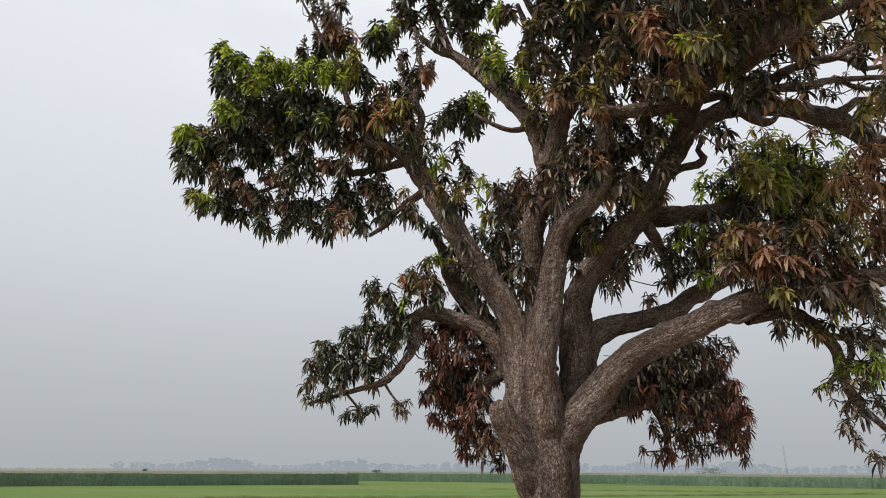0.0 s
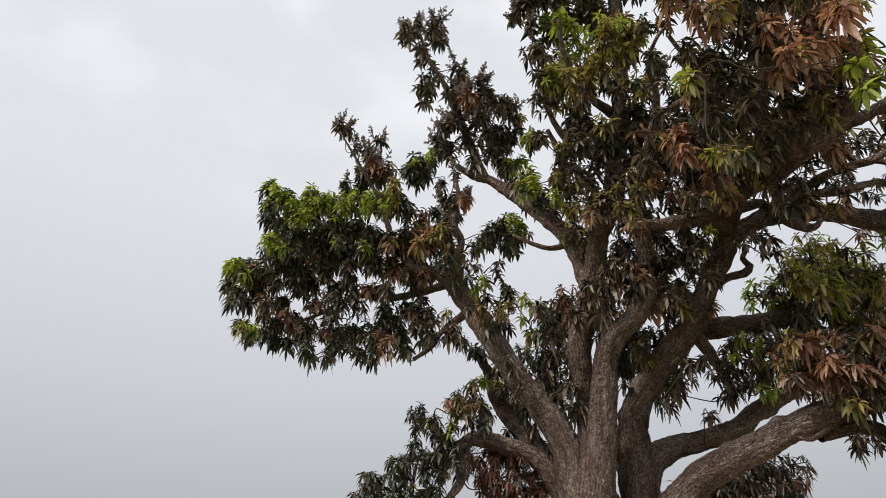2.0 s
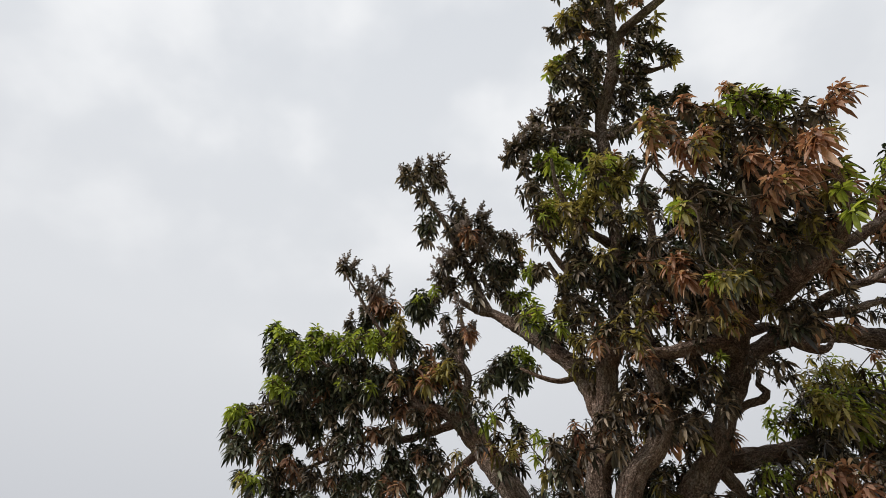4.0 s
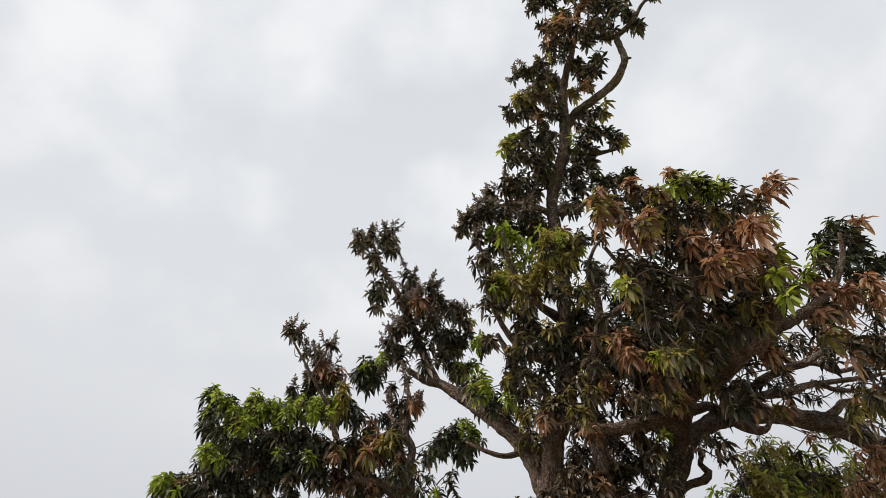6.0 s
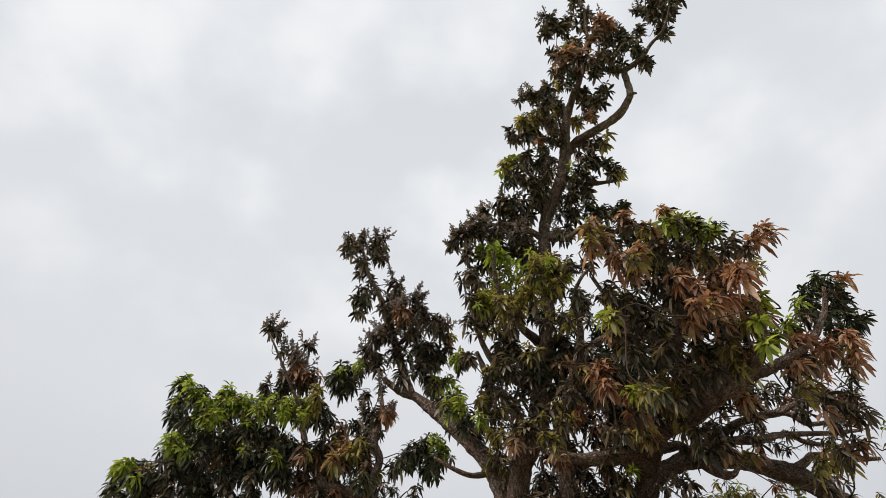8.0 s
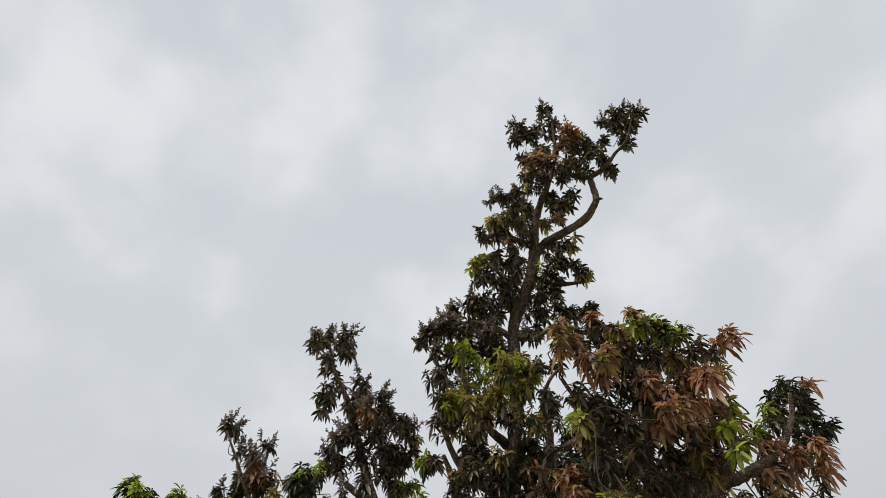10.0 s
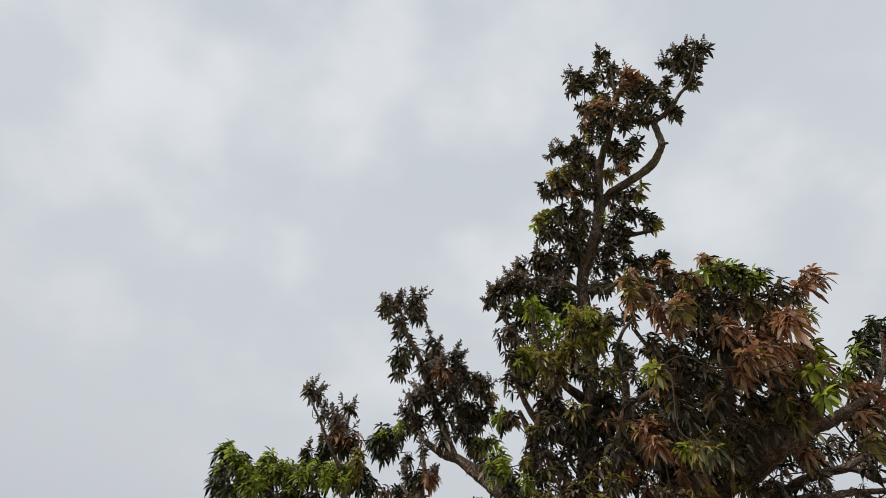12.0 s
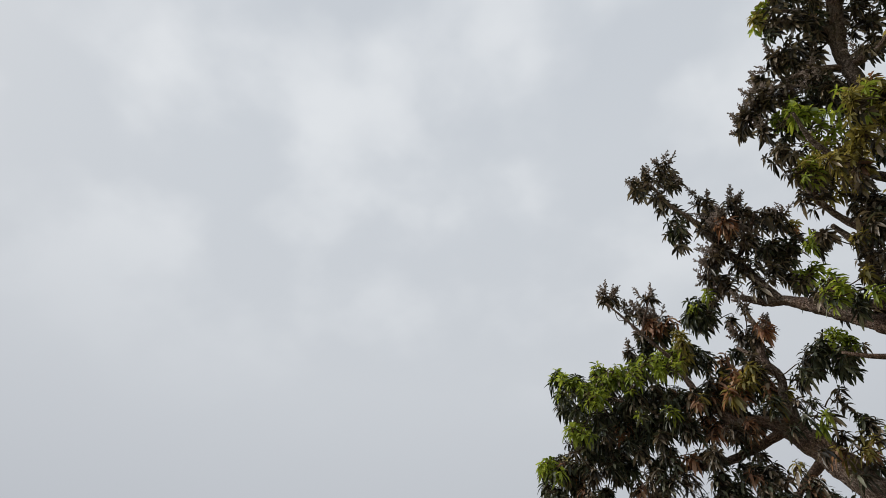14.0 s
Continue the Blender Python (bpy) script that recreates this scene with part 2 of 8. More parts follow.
def tube(points, step, sides, rough=0.06, knots=0.0, closed=True, ridges=0.0, cap=0.45):
    """Verts and faces of a tapered, lumpy limb along points of (x, y, z, radius)."""
    c = spline(points, step)
    lumps = 0.9 / (0.7 * float(c[:, 3].max()) + 0.05)
    verts, faces = [], []
    GRAIN.clear()
    run = np.concatenate([[0], np.cumsum(np.linalg.norm(np.diff(c[:, :3], axis=0), axis=1))])
    shift = c[0, 0] * 3.1 + c[0, 2] * 1.7
    tan = np.gradient(c[:, :3], axis=0)
    u = Vector((1, 0.2, 0.1)).cross(Vector(tan[0])).normalized()
    for i, (x, y, z, r) in enumerate(c):
        t = Vector(tan[i]).normalized()
        u = (u - t * u.dot(t)).normalized()
        v = t.cross(u)
        r = max(r, 0.003)
        for k in range(sides):
            a = 2 * math.pi * k / sides
            d = u * math.cos(a) + v * math.sin(a)
            q = Vector((x, y, z)) + d * r
            lump = noise.noise(q * lumps) * rough * 1.6 + noise.noise(q * 14) * rough * 0.55
            if knots:
                lump += max(0.0, noise.noise(q * 4.5 + Vector((7, 3, 1))) - 0.28) * knots
            GRAIN.append((math.cos(a) * r + shift, math.sin(a) * r, run[i]))
            if ridges and r > 0.04:
                g = Vector(GRAIN[-1])
                g += Vector((noise.noise(g * 6), noise.noise(g * 6 + Vector((5, 5, 5))), 0)) * 0.05
                crack = abs(noise.noise(Vector((g.x * 24, g.y * 24, g.z * 13))))
                lump += (min(crack, 0.3) - 0.15) * ridges / r
            verts.append(q + d * r * lump)
    for i in range(len(c) - 1):
        for k in range(sides):
            k2 = (k + 1) % sides
            faces.append((i * sides + k, i * sides + k2, (i + 1) * sides + k2, (i + 1) * sides + k))
    if closed:
        tip = Vector(c[-1, :3]) + Vector(tan[-1]).normalized() * c[-1, 3] * cap
        verts.append(tip)
        GRAIN.append((shift, 0, run[-1]))
        base = (len(c) - 1) * sides
        for k in range(sides):
            faces.append((base + k, base + (k + 1) % sides, len(verts) - 1))
    return verts, faces, c


# ---- the mango tree ----
tree = tagged(new("mango_tree"), "old mango tree with rough grey bark and green and bronze leaves", "tree")
TREE_BASE = Vector((1.15, 7.4, 0))
tree.location = TREE_BASE
SPINES = []


def limb(points, name="branch", label="", rough=0.095, knots=0.0):
    big = max(p[3] for p in points)
    sides = 110 if big > 0.4 else 64 if big > 0.18 else 40 if big > 0.12 else 20 if big > 0.05 else 8
    step = 0.022 if big > 0.12 else 0.045
    verts, faces, c = tube(points, step, sides, rough, knots, ridges=0.04)
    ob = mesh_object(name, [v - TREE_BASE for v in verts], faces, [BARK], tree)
    at = ob.data.attributes.new("grain", "FLOAT_VECTOR", "POINT")
    at.data.foreach_set("vector", np.array(GRAIN).ravel())
    SPINES.append(c)
    return tagged(ob, label)


LEAF_S = np.array([0.0, 0.28, 0.7, 1.0])
LEAF_W = np.array([0.12, 0.86, 1.0, 0.22])
LEAF_FACES = np.array([[a * 3 + k, (a + 1) * 3 + k, (a + 1) * 3 + k + 1, a * 3 + k + 1] for a in range(3) for k in range(2)])
rng = np.random.default_rng(11)


def unit(v):
    return v / (np.linalg.norm(v, axis=-1, keepdims=True) + 1e-9)


def leaf_points(o, d, up, length, width, droop, curl):
    """Long folded leaves: bases o, ways d, upper sides up; one row of each for each leaf."""
    w = unit(np.cross(d, up))
    nrm = np.cross(w, d)
    s = LEAF_S[None, :, None]
    mid = o[:, None] + d[:, None] * (length[:, None, None] * s) + np.array([0, 0, -1.0]) * (droop * length)[:, None, None] * s ** 2
    mid = mid + nrm[:, None] * (curl * length)[:, None, None] * np.sin(s * 5.5)
    half = LEAF_W[None, :, None] * width[:, None, None] * 0.5
    left = mid - w[:, None] * half + nrm[:, None] * half * 0.45
    right = mid + w[:, None] * half + nrm[:, None] * half * 0.45
    return np.stack([left, mid, right], 2).reshape(len(o), 12, 3)


def whorl(o, axis, tone, size, count):
    """The leaves at one twig's end: (points, tone)."""
    a = unit(axis)
    u = unit(np.cross(a, [0.3, 0.9, 0.2]))
    v = np.cross(a, u)
    k = np.arange(count)
    phi = k * 2.4 + rng.uniform(0, 6.3) + rng.uniform(-0.3, 0.3, count)
    hang = {"g": 0.12, "d": 0.2, "b": 0.3, "o": 0.2, "r": 0.4, "k": 0.22}[tone]
    s = np.linspace(0, 1, count)
    polar = np.radians(28 + 82 * s ** 0.8 + rng.uniform(-16, 16, count))
    d = np.cos(polar)[:, None] * a + np.sin(polar)[:, None] * (np.cos(phi)[:, None] * u + np.sin(phi)[:, None] * v)
    d[:, 2] -= hang * rng.uniform(0.4, 1.6, count)
    d = unit(d)
    length = size * (0.72 + 0.4 * np.sin(s * 2.6)) * rng.uniform(0.8, 1.2, count)
    base = o + a * np.linspace(0.0, -0.09, count)[:, None] * (size / 0.2)
    up = unit(a * 0.7 + np.array([0, 0, 1.0]) + rng.normal(0, 0.3, (count, 3)))
    width = length * rng.uniform(0.27, 0.37, count)
    droop = rng.uniform(0.15, 0.75, count) + hang * 0.7
    return leaf_points(base, d, up, length, width, droop, rng.normal(0, 0.022, count))


def spike_points(o, axis, size):
    """A dry flower spike: a thin stalk with short side stalks, as slim three-sided rods."""
    a = unit(np.asarray(axis, float))
    rods = [(o, o + a * size, 0.005)]
    for i in range(18):
        s = 0.2 + 0.8 * i / 18
        side = unit(rng.normal(0, 1, 3) + a * 0.5)
        rods.append((o + a * size * s, o + a * size * s + side * size * 0.36 * (1.15 - s), 0.0085))
    verts, faces = [], []
    for p, q, r in rods:
        t = unit(q - p)
        u = unit(np.cross(t, [0.31, 0.2, 0.93]))
        v = np.cross(t, u)
        n = len(verts)
        for end, rr in ((p, r * 0.6), (q, r)):
            for k in range(3):
                verts.append(end + (u * math.cos(2.1 * k) + v * math.sin(2.1 * k)) * rr)
        faces += [(n, n + 1, n + 4, n + 3), (n + 1, n + 2, n + 5, n + 4), (n + 2, n, n + 3, n + 5), (n + 3, n + 4, n + 5)]
    return verts, faces


def leaf_template(arch, fold):
    """One leaf along +x with its upper side up, arched; shared by many leaf objects."""
    o, d = np.zeros((1, 3)), np.array([[1.0, 0, 0]])
    v = leaf_points(o, d, np.array([[0, 0, 1.0]]), np.array([1.0]), np.array([fold]), np.array([arch]), np.array([0.01]))[0]
    return v


LEAF_MESHES = {}


def leaf_mesh(tone, kind):
    if (tone, kind) not in LEAF_MESHES:
        me = bpy.data.meshes.new("leaf")
        me.from_pydata(leaf_template(*((0.3, 0.28), (0.5, 0.31), (0.15, 0.26))[kind]).tolist(), [], LEAF_FACES.tolist())
        me.materials.append(LEAVES[tone])
        me.polygons.foreach_set("use_smooth", [True] * len(me.polygons))
        LEAF_MESHES[tone, kind] = me
    return LEAF_MESHES[tone, kind]


def single_leaves(parent, o, axis, tone, size, count):
    """A whorl whose leaves are objects of their own, for the foliage that hangs nearest."""
    a = Vector(unit(axis))
    u = a.orthogonal().normalized()
    v = a.cross(u)
    for k in range(count):
        phi, polar = k * 2.4 + rng.uniform(-0.3, 0.3), radians(55 + 55 * k / count + rng.uniform(-12, 12))
        d = a * math.cos(polar) + (u * math.cos(phi) + v * math.sin(phi)) * math.sin(polar)
        d.z -= 0.5
        d.normalize()
        side = Vector((0, 0, 1)).cross(d) if abs(d.z) < 0.97 else u.copy()
        side.normalize()
        up = d.cross(side)
        length = size * rng.uniform(0.65, 1.0)
        m = Matrix((d, side, up)).transposed().to_4x4() @ Matrix.Diagonal((length, length, length, 1))
        m.translation = Vector(o) - a * 0.07 * k / count - TREE_BASE
        ob = new("leaf", leaf_mesh(tone, k % 3))
        ob.parent = parent
        ob.matrix_local = m


def nearest_on_tree(p):
    best, found = 1e9, None
    for c in SPINES:
        # twigs rise out of wood that lies below or beside them, and is not the trunk
        d = np.linalg.norm(c[:, :3] - p, axis=1) + np.maximum(0, c[:, 2] - p[2]) * 0.2 + c[:, 3] * 0.5
        i = int(d.argmin())
        if d[i] < best:
            best, found = d[i], c[i, :3]
    return found


def clump(x, y, z, r, tones, leaf=0.21, dense=1.0, loose=False, open_whorls=False):
    """One clump of foliage: twigs from the nearest wood, a whorl of leaves on each, flower spikes where tones has a p."""
    centre = np.array([x, y, z])
    root = nearest_on_tree(centre)
    spikes = "p" in tones
    kinds = [t for t in tones.replace("p", "d" if len(tones) == 1 else "")]
    count = max(3, int(round(dense * 15 * (r / 0.2) ** 1.75)))
    out = unit(centre - root)
    pts, mats, verts, faces, idx, free = [], [], [], [], [], []
    for i in range(count):
        off = unit(rng.normal(0, 1, 3)) * r * 1.32 * rng.uniform(0.05, 1.0) ** 0.42
        o = centre + off
        kind = kinds[min(int(rng.uniform() ** 1.25 * len(kinds)), len(kinds) - 1)]
        if rng.uniform() < 0.13:
            kind = "k" if "k" in tones else "d"
        axis = unit(off) * 0.7 + out * 0.35 + np.array([0, 0, 0.75 if kind != "r" else -0.1]) + rng.normal(0, 0.25, 3)
        size = leaf * rng.uniform(0.6, 1.0) * (1.12 if kind == "b" else 1.0)
        n = int(rng.integers(7, 11)) if open_whorls else int(rng.integers(8, 12))
        if loose and i == 0 and len(free) == 0:
            o = centre + np.array([0, -0.6, 0.1]) * r
            free.append((o, axis, kind, size, n))
        else:
            pts.append(whorl(o, axis, kind, size, n))
            mats += [kind] * n
        # twig
        mid = (o + centre) / 2 - np.array([0, 0, 0.1 * r])
        tv, tf, _ = tube([(*(root * 0.25 + centre * 0.75), 0.007), (*mid, 0.006), (*o, 0.004)], 0.08, 4, 0, closed=False)
        faces += [[k + len(verts) for k in f] for f in tf]
        verts += tv
        idx += [1] * len(tf)
        if spikes and rng.uniform() < 0.8:
            for _ in range(int(rng.integers(1, 4))):
                sv, sf = spike_points(o, unit(unit(off) * 0.7 + np.array([0, 0, 1.1]) + rng.normal(0, 0.28, 3)), rng.uniform(0.14, 0.27))
                faces += [[k + len(verts) for k in f] for f in sf]
                verts += sv
                idx += [0] * len(sf)
    # the small branch that carries the clump
    if np.linalg.norm(centre - root) > 0.06:
        bow = rng.normal(0, 0.03 + 0.05 * np.linalg.norm(centre - root), 3)
        sag = (root + centre) / 2 + np.array([0, 0, -0.12 * np.linalg.norm(centre - root)]) + rng.normal(0, 0.02 + 0.1 * np.linalg.norm(centre - root), 3)
        tv, tf, way = tube([(*root, 0.009), (*(0.5 * root + 0.5 * sag + bow), 0.008), (*(0.5 * centre + 0.5 * sag - bow), 0.006), (*centre, 0.005)], 0.06, 5, 0, closed=False)
        SPINES.append(way)
        faces += [[k + len(verts) for k in f] for f in tf]
        verts += tv
        idx += [1] * len(tf)
    base = len(verts)
    lv = np.concatenate(pts).reshape(-1, 3)
    n = len(mats)
    lf = (LEAF_FACES[None] + (np.arange(n) * 12)[:, None, None] + base).reshape(-1, 4)
    order = list("gdbork")
    co = np.concatenate([np.array([tuple(v) for v in verts]), lv]) - np.array(TREE_BASE)
    loops = np.concatenate([np.array([k for f in faces for k in f]), lf.ravel()])
    sizes = np.array([len(f) for f in faces] + [4] * len(lf))
    idx = np.concatenate([np.array(idx), np.repeat([order.index(k) + 2 for k in mats], 6)])
    me = bpy.data.meshes.new("foliage_clump")
    me.vertices.add(len(co))
    me.vertices.foreach_set("co", co.ravel())
    me.loops.add(len(loops))
    me.loops.foreach_set("vertex_index", loops)
    me.polygons.add(len(sizes))
    me.polygons.foreach_set("loop_start", np.concatenate([[0], np.cumsum(sizes)[:-1]]))
    for m in [SPIKE, TWIG] + [LEAVES[k] for k in order]:
        me.materials.append(m)
    me.polygons.foreach_set("material_index", idx)
    me.polygons.foreach_set("use_smooth", [True] * len(sizes))
    me.update(calc_edges=True)
    ob = new("foliage_clump", me)
    ob.parent = tree
    for item in free:
        single_leaves(ob, *item)
    if spikes:
        tagged(ob, "dark leaves with dry flower spikes")
    elif tones[0] in "bgor":
        tagged(ob, {"b": "drooping bronze-brown leaves", "g": "fresh bright green leaves", "o": "olive yellow-green leaves", "r": "hanging wine-brown leaves"}[tones[0]])
    return ob


def foliage(clumps, leaf=0.21, dense=1.0, open_whorls=False):
    for i, (x, y, z, r, tones) in enumerate(clumps):
        clump(x, y, z, r, tones, leaf, dense, leaf >= 0.128 and i % 5 == 0, open_whorls)


OLD_WOOD = plain("healed_cut_wood", [(0.3, (0.12, 0.088, 0.075)), (0.7, (0.36, 0.28, 0.24))], 60, bump=0.01)


def cut_scar(at, radius, label):
    """A healed pruning cut: a thick rim of bark round a sunken, cracked disc, facing outward."""
    bm = bmesh.new()
    rings = ((1.15, -0.25), (1.12, 0.1), (0.92, 0.26), (0.72, 0.2), (0.6, 0.06), (0.3, 0.04))
    n, loops = 20, []
    for rr, h in rings:
        ring = []
        for k in range(n):
            a = 2 * math.pi * k / n
            wob = 1 + 0.08 * noise.noise(Vector((k * 0.7, rr * 3, at[0])))
            ring.append(bm.verts.new((rr * radius * math.cos(a) * wob, rr * radius * math.sin(a), radius * (h + 0.05 * noise.noise(Vector((k * 1.3, rr * 5, 2)))))))
        loops.append(ring)
    for p, q in zip(loops, loops[1:]):
        for k in range(n):
            j = (k + 1) % n
            bm.faces.new((p[k], p[j], q[j], q[k]))
    bm.faces.new(loops[-1])
    way = (Vector((0, 0, EYE_HEIGHT)) - Vector(at)).normalized()
    bmesh.ops.transform(bm, matrix=Matrix.Translation(Vector(at) - TREE_BASE) @ way.to_track_quat("Z", "Y").to_matrix().to_4x4(), verts=bm.verts)
    for f in bm.faces:
        f.smooth = True
    part("cut_scar", bm, OLD_WOOD, tree, label)


cut_scar((1.24, 6.8, 3.82), 0.055, "healed round pruning cut on the limb")

limb([(1.16, 7.40, -0.15, 0.56), (1.17, 7.40, 0.15, 0.43), (1.18, 7.40, 0.60, 0.352), (1.185, 7.40, 1.05, 0.335), (1.175, 7.40, 1.44, 0.338), (1.165, 7.40, 1.73, 0.367), (1.11, 7.40, 1.97, 0.363), (1.09, 7.42, 2.24, 0.305), (1.07, 7.45, 2.51, 0.255), (1.05, 7.47, 2.80, 0.19), (1.02, 7.48, 3.09, 0.13), (1.00, 7.48, 3.31, 0.08)], "trunk", "thick rough grey-brown trunk", rough=0.05, knots=0.3)
limb([(1.08, 7.37, 1.20, 0.225), (1.04, 7.33, 1.50, 0.228), (0.94, 7.27, 1.72, 0.205), (0.80, 7.12, 1.93, 0.168), (0.67, 6.98, 2.11, 0.143), (0.63, 6.93, 2.23, 0.125), (0.62, 6.92, 2.28, 0.089)], "stub", "sawn-off stub with a rounded end", knots=0.2)
limb([(1.12, 7.42, 1.30, 0.16), (1.07, 7.40, 1.60, 0.22), (1.03, 7.38, 1.83, 0.245), (1.01, 7.36, 2.12, 0.249), (0.96, 7.36, 2.47, 0.234), (0.92, 7.37, 2.85, 0.205), (0.86, 7.40, 3.22, 0.182), (0.71, 7.43, 3.57, 0.158), (0.50, 7.46, 3.89, 0.151), (0.29, 7.50, 4.23, 0.147), (0.01, 7.60, 4.79, 0.145), (-0.28, 7.69, 5.33, 0.138), (-0.60, 7.74, 5.70, 0.084), (-0.99, 7.78, 5.85, 0.054), (-1.44, 7.83, 5.80, 0.035)], "limb", "heavy rough-barked limb", knots=0.5)
limb([(-0.47, 7.74, 5.58, 0.064), (-0.95, 7.79, 5.47, 0.046), (-1.41, 7.79, 5.41, 0.042), (-1.76, 7.79, 5.47, 0.038), (-2.14, 7.79, 5.29, 0.030), (-2.55, 7.79, 5.12, 0.022), (-2.94, 7.79, 5.24, 0.011)])
limb([(-1.75, 7.79, 5.46, 0.046), (-1.94, 7.78, 5.77, 0.042), (-2.00, 7.78, 6.18, 0.035), (-2.22, 7.77, 6.51, 0.028), (-2.52, 7.77, 6.80, 0.020)])
limb([(-0.28, 7.69, 5.37, 0.097), (-0.37, 7.59, 5.80, 0.056), (-0.30, 7.58, 6.15, 0.050), (-0.40, 7.58, 6.47, 0.046), (-0.32, 7.58, 6.84, 0.035), (-0.35, 7.58, 7.22, 0.020)])
limb([(-0.43, 7.58, 6.43, 0.035), (-0.53, 7.58, 6.61, 0.031), (-0.63, 7.58, 6.75, 0.023)])
limb([(-0.29, 7.74, 5.10, 0.056), (-0.58, 7.69, 4.85, 0.037), (-0.73, 7.65, 4.62, 0.036), (-0.94, 7.60, 4.44, 0.025)])
limb([(-0.99, 7.78, 5.83, 0.069), (-1.28, 7.78, 6.33, 0.047), (-1.47, 7.77, 6.89, 0.036), (-1.61, 7.77, 7.48, 0.024), (-1.68, 7.77, 7.78, 0.012)])
limb([(-1.46, 7.42, 6.84, 0.030), (-1.63, 7.31, 7.12, 0.023), (-1.77, 7.21, 7.37, 0.019), (-1.91, 7.11, 7.60, 0.016), (-2.03, 7.03, 7.81, 0.012)])
limb([(-1.69, 7.26, 7.24, 0.019), (-1.57, 7.18, 7.47, 0.016), (-1.45, 7.16, 7.68, 0.008)])
limb([(1.17, 7.42, 1.35, 0.17), (1.165, 7.39, 1.62, 0.235), (1.155, 7.33, 1.84, 0.265), (1.13, 7.22, 2.18, 0.258), (1.10, 7.14, 2.56, 0.196), (1.13, 7.10, 2.92, 0.179), (1.19, 7.05, 3.26, 0.168), (1.26, 6.98, 3.65, 0.150), (1.33, 6.90, 4.09, 0.132), (1.49, 6.80, 4.38, 0.135), (1.72, 6.70, 4.57, 0.119), (1.91, 6.70, 5.02, 0.102), (1.93, 6.69, 5.71, 0.095), (1.98, 6.69, 6.44, 0.084)], "limb", "heavy rough-barked limb", knots=0.5)
limb([(1.93, 6.59, 6.08, 0.085), (1.97, 6.30, 6.29, 0.066), (2.11, 5.90, 6.71, 0.052), (2.14, 5.71, 7.06, 0.036), (2.07, 5.59, 7.30, 0.03), (2.15, 5.37, 7.50, 0.024), (2.3, 5.22, 7.61, 0.018)])
limb([(2.13, 5.93, 6.69, 0.048), (2.24, 5.73, 6.71, 0.041), (2.42, 5.18, 6.60, 0.039), (2.07, 4.83, 6.95, 0.016)])
limb([(1.13, 7.22, 2.68, 0.167), (1.13, 7.30, 3.15, 0.159), (1.13, 7.36, 3.58, 0.130), (1.12, 7.38, 3.98, 0.118), (1.11, 7.35, 4.41, 0.138), (1.25, 7.20, 4.88, 0.132), (1.38, 6.99, 5.33, 0.131), (1.44, 6.79, 5.77, 0.123)], "limb", "heavy rough-barked limb", knots=0.5)
limb([(1.40, 6.77, 5.62, 0.124), (1.68, 6.69, 6.21, 0.125), (1.80, 6.67, 6.89, 0.126), (1.93, 6.56, 7.61, 0.093), (2.04, 6.50, 8.28, 0.097), (2.05, 6.33, 8.93, 0.094), (2.09, 6.20, 9.60, 0.090), (2.22, 6.05, 10.01, 0.100), (2.41, 5.88, 10.47, 0.095), (2.54, 5.70, 11.00, 0.098), (2.56, 5.52, 11.44, 0.083), (2.63, 5.32, 11.81, 0.067), (2.72, 5.10, 12.07, 0.059), (2.88, 4.85, 12.45, 0.043), (3.00, 4.50, 12.89, 0.034), (2.97, 4.10, 13.55, 0.018)], "limb", "tall leading limb rising above the crown", knots=0.5)
limb([(2.51, 5.72, 10.95, 0.077), (2.73, 5.60, 11.28, 0.079), (3.00, 5.45, 11.41, 0.075), (3.27, 5.25, 11.45, 0.070), (3.45, 5.10, 11.52, 0.070), (3.57, 4.95, 11.64, 0.061), (3.62, 4.80, 11.76, 0.057), (3.59, 4.70, 11.98, 0.053), (3.57, 4.60, 12.20, 0.053), (3.70, 4.50, 12.25, 0.044), (3.86, 4.35, 12.32, 0.036), (4.02, 4.20, 12.53, 0.031), (4.13, 4.05, 12.56, 0.027), (4.21, 3.90, 12.65, 0.023), (4.37, 3.70, 13.14, 0.009)])
limb([(3.58, 4.82, 11.69, 0.040), (3.65, 4.78, 11.71, 0.032), (3.70, 4.75, 11.66, 0.015)])
limb([(3.63, 4.60, 12.26, 0.041), (3.43, 4.62, 12.22, 0.041), (3.23, 4.65, 12.33, 0.031)])
limb([(2.18, 6.05, 9.96, 0.066), (2.09, 6.00, 10.23, 0.052), (2.01, 5.95, 10.55, 0.039), (1.83, 5.90, 10.80, 0.030), (1.57, 5.85, 10.91, 0.020)])
limb([(2.52, 5.60, 11.17, 0.060), (2.36, 5.60, 11.30, 0.050), (2.17, 5.58, 11.40, 0.040), (2.01, 5.52, 11.67, 0.031), (1.80, 5.50, 11.68, 0.015)])
limb([(2.47, 5.88, 10.60, 0.059), (2.71, 5.90, 10.54, 0.049), (2.98, 5.85, 10.44, 0.043), (3.37, 5.80, 10.49, 0.019)])
limb([(2.02, 6.25, 9.40, 0.053), (1.69, 6.11, 9.46, 0.040), (1.32, 6.06, 9.44, 0.026), (0.92, 6.22, 9.38, 0.018)])
limb([(2.07, 6.26, 9.38, 0.053), (2.40, 6.11, 9.27, 0.039), (2.61, 5.86, 9.27, 0.026)])
limb([(1.87, 6.60, 7.43, 0.070), (1.49, 6.37, 7.63, 0.046), (1.19, 6.03, 8.03, 0.035), (1.12, 5.69, 8.35, 0.020)])
limb([(1.73, 6.69, 6.72, 0.066), (1.32, 6.63, 6.92, 0.052), (1.02, 6.50, 7.29, 0.038), (0.84, 6.18, 7.81, 0.027)])
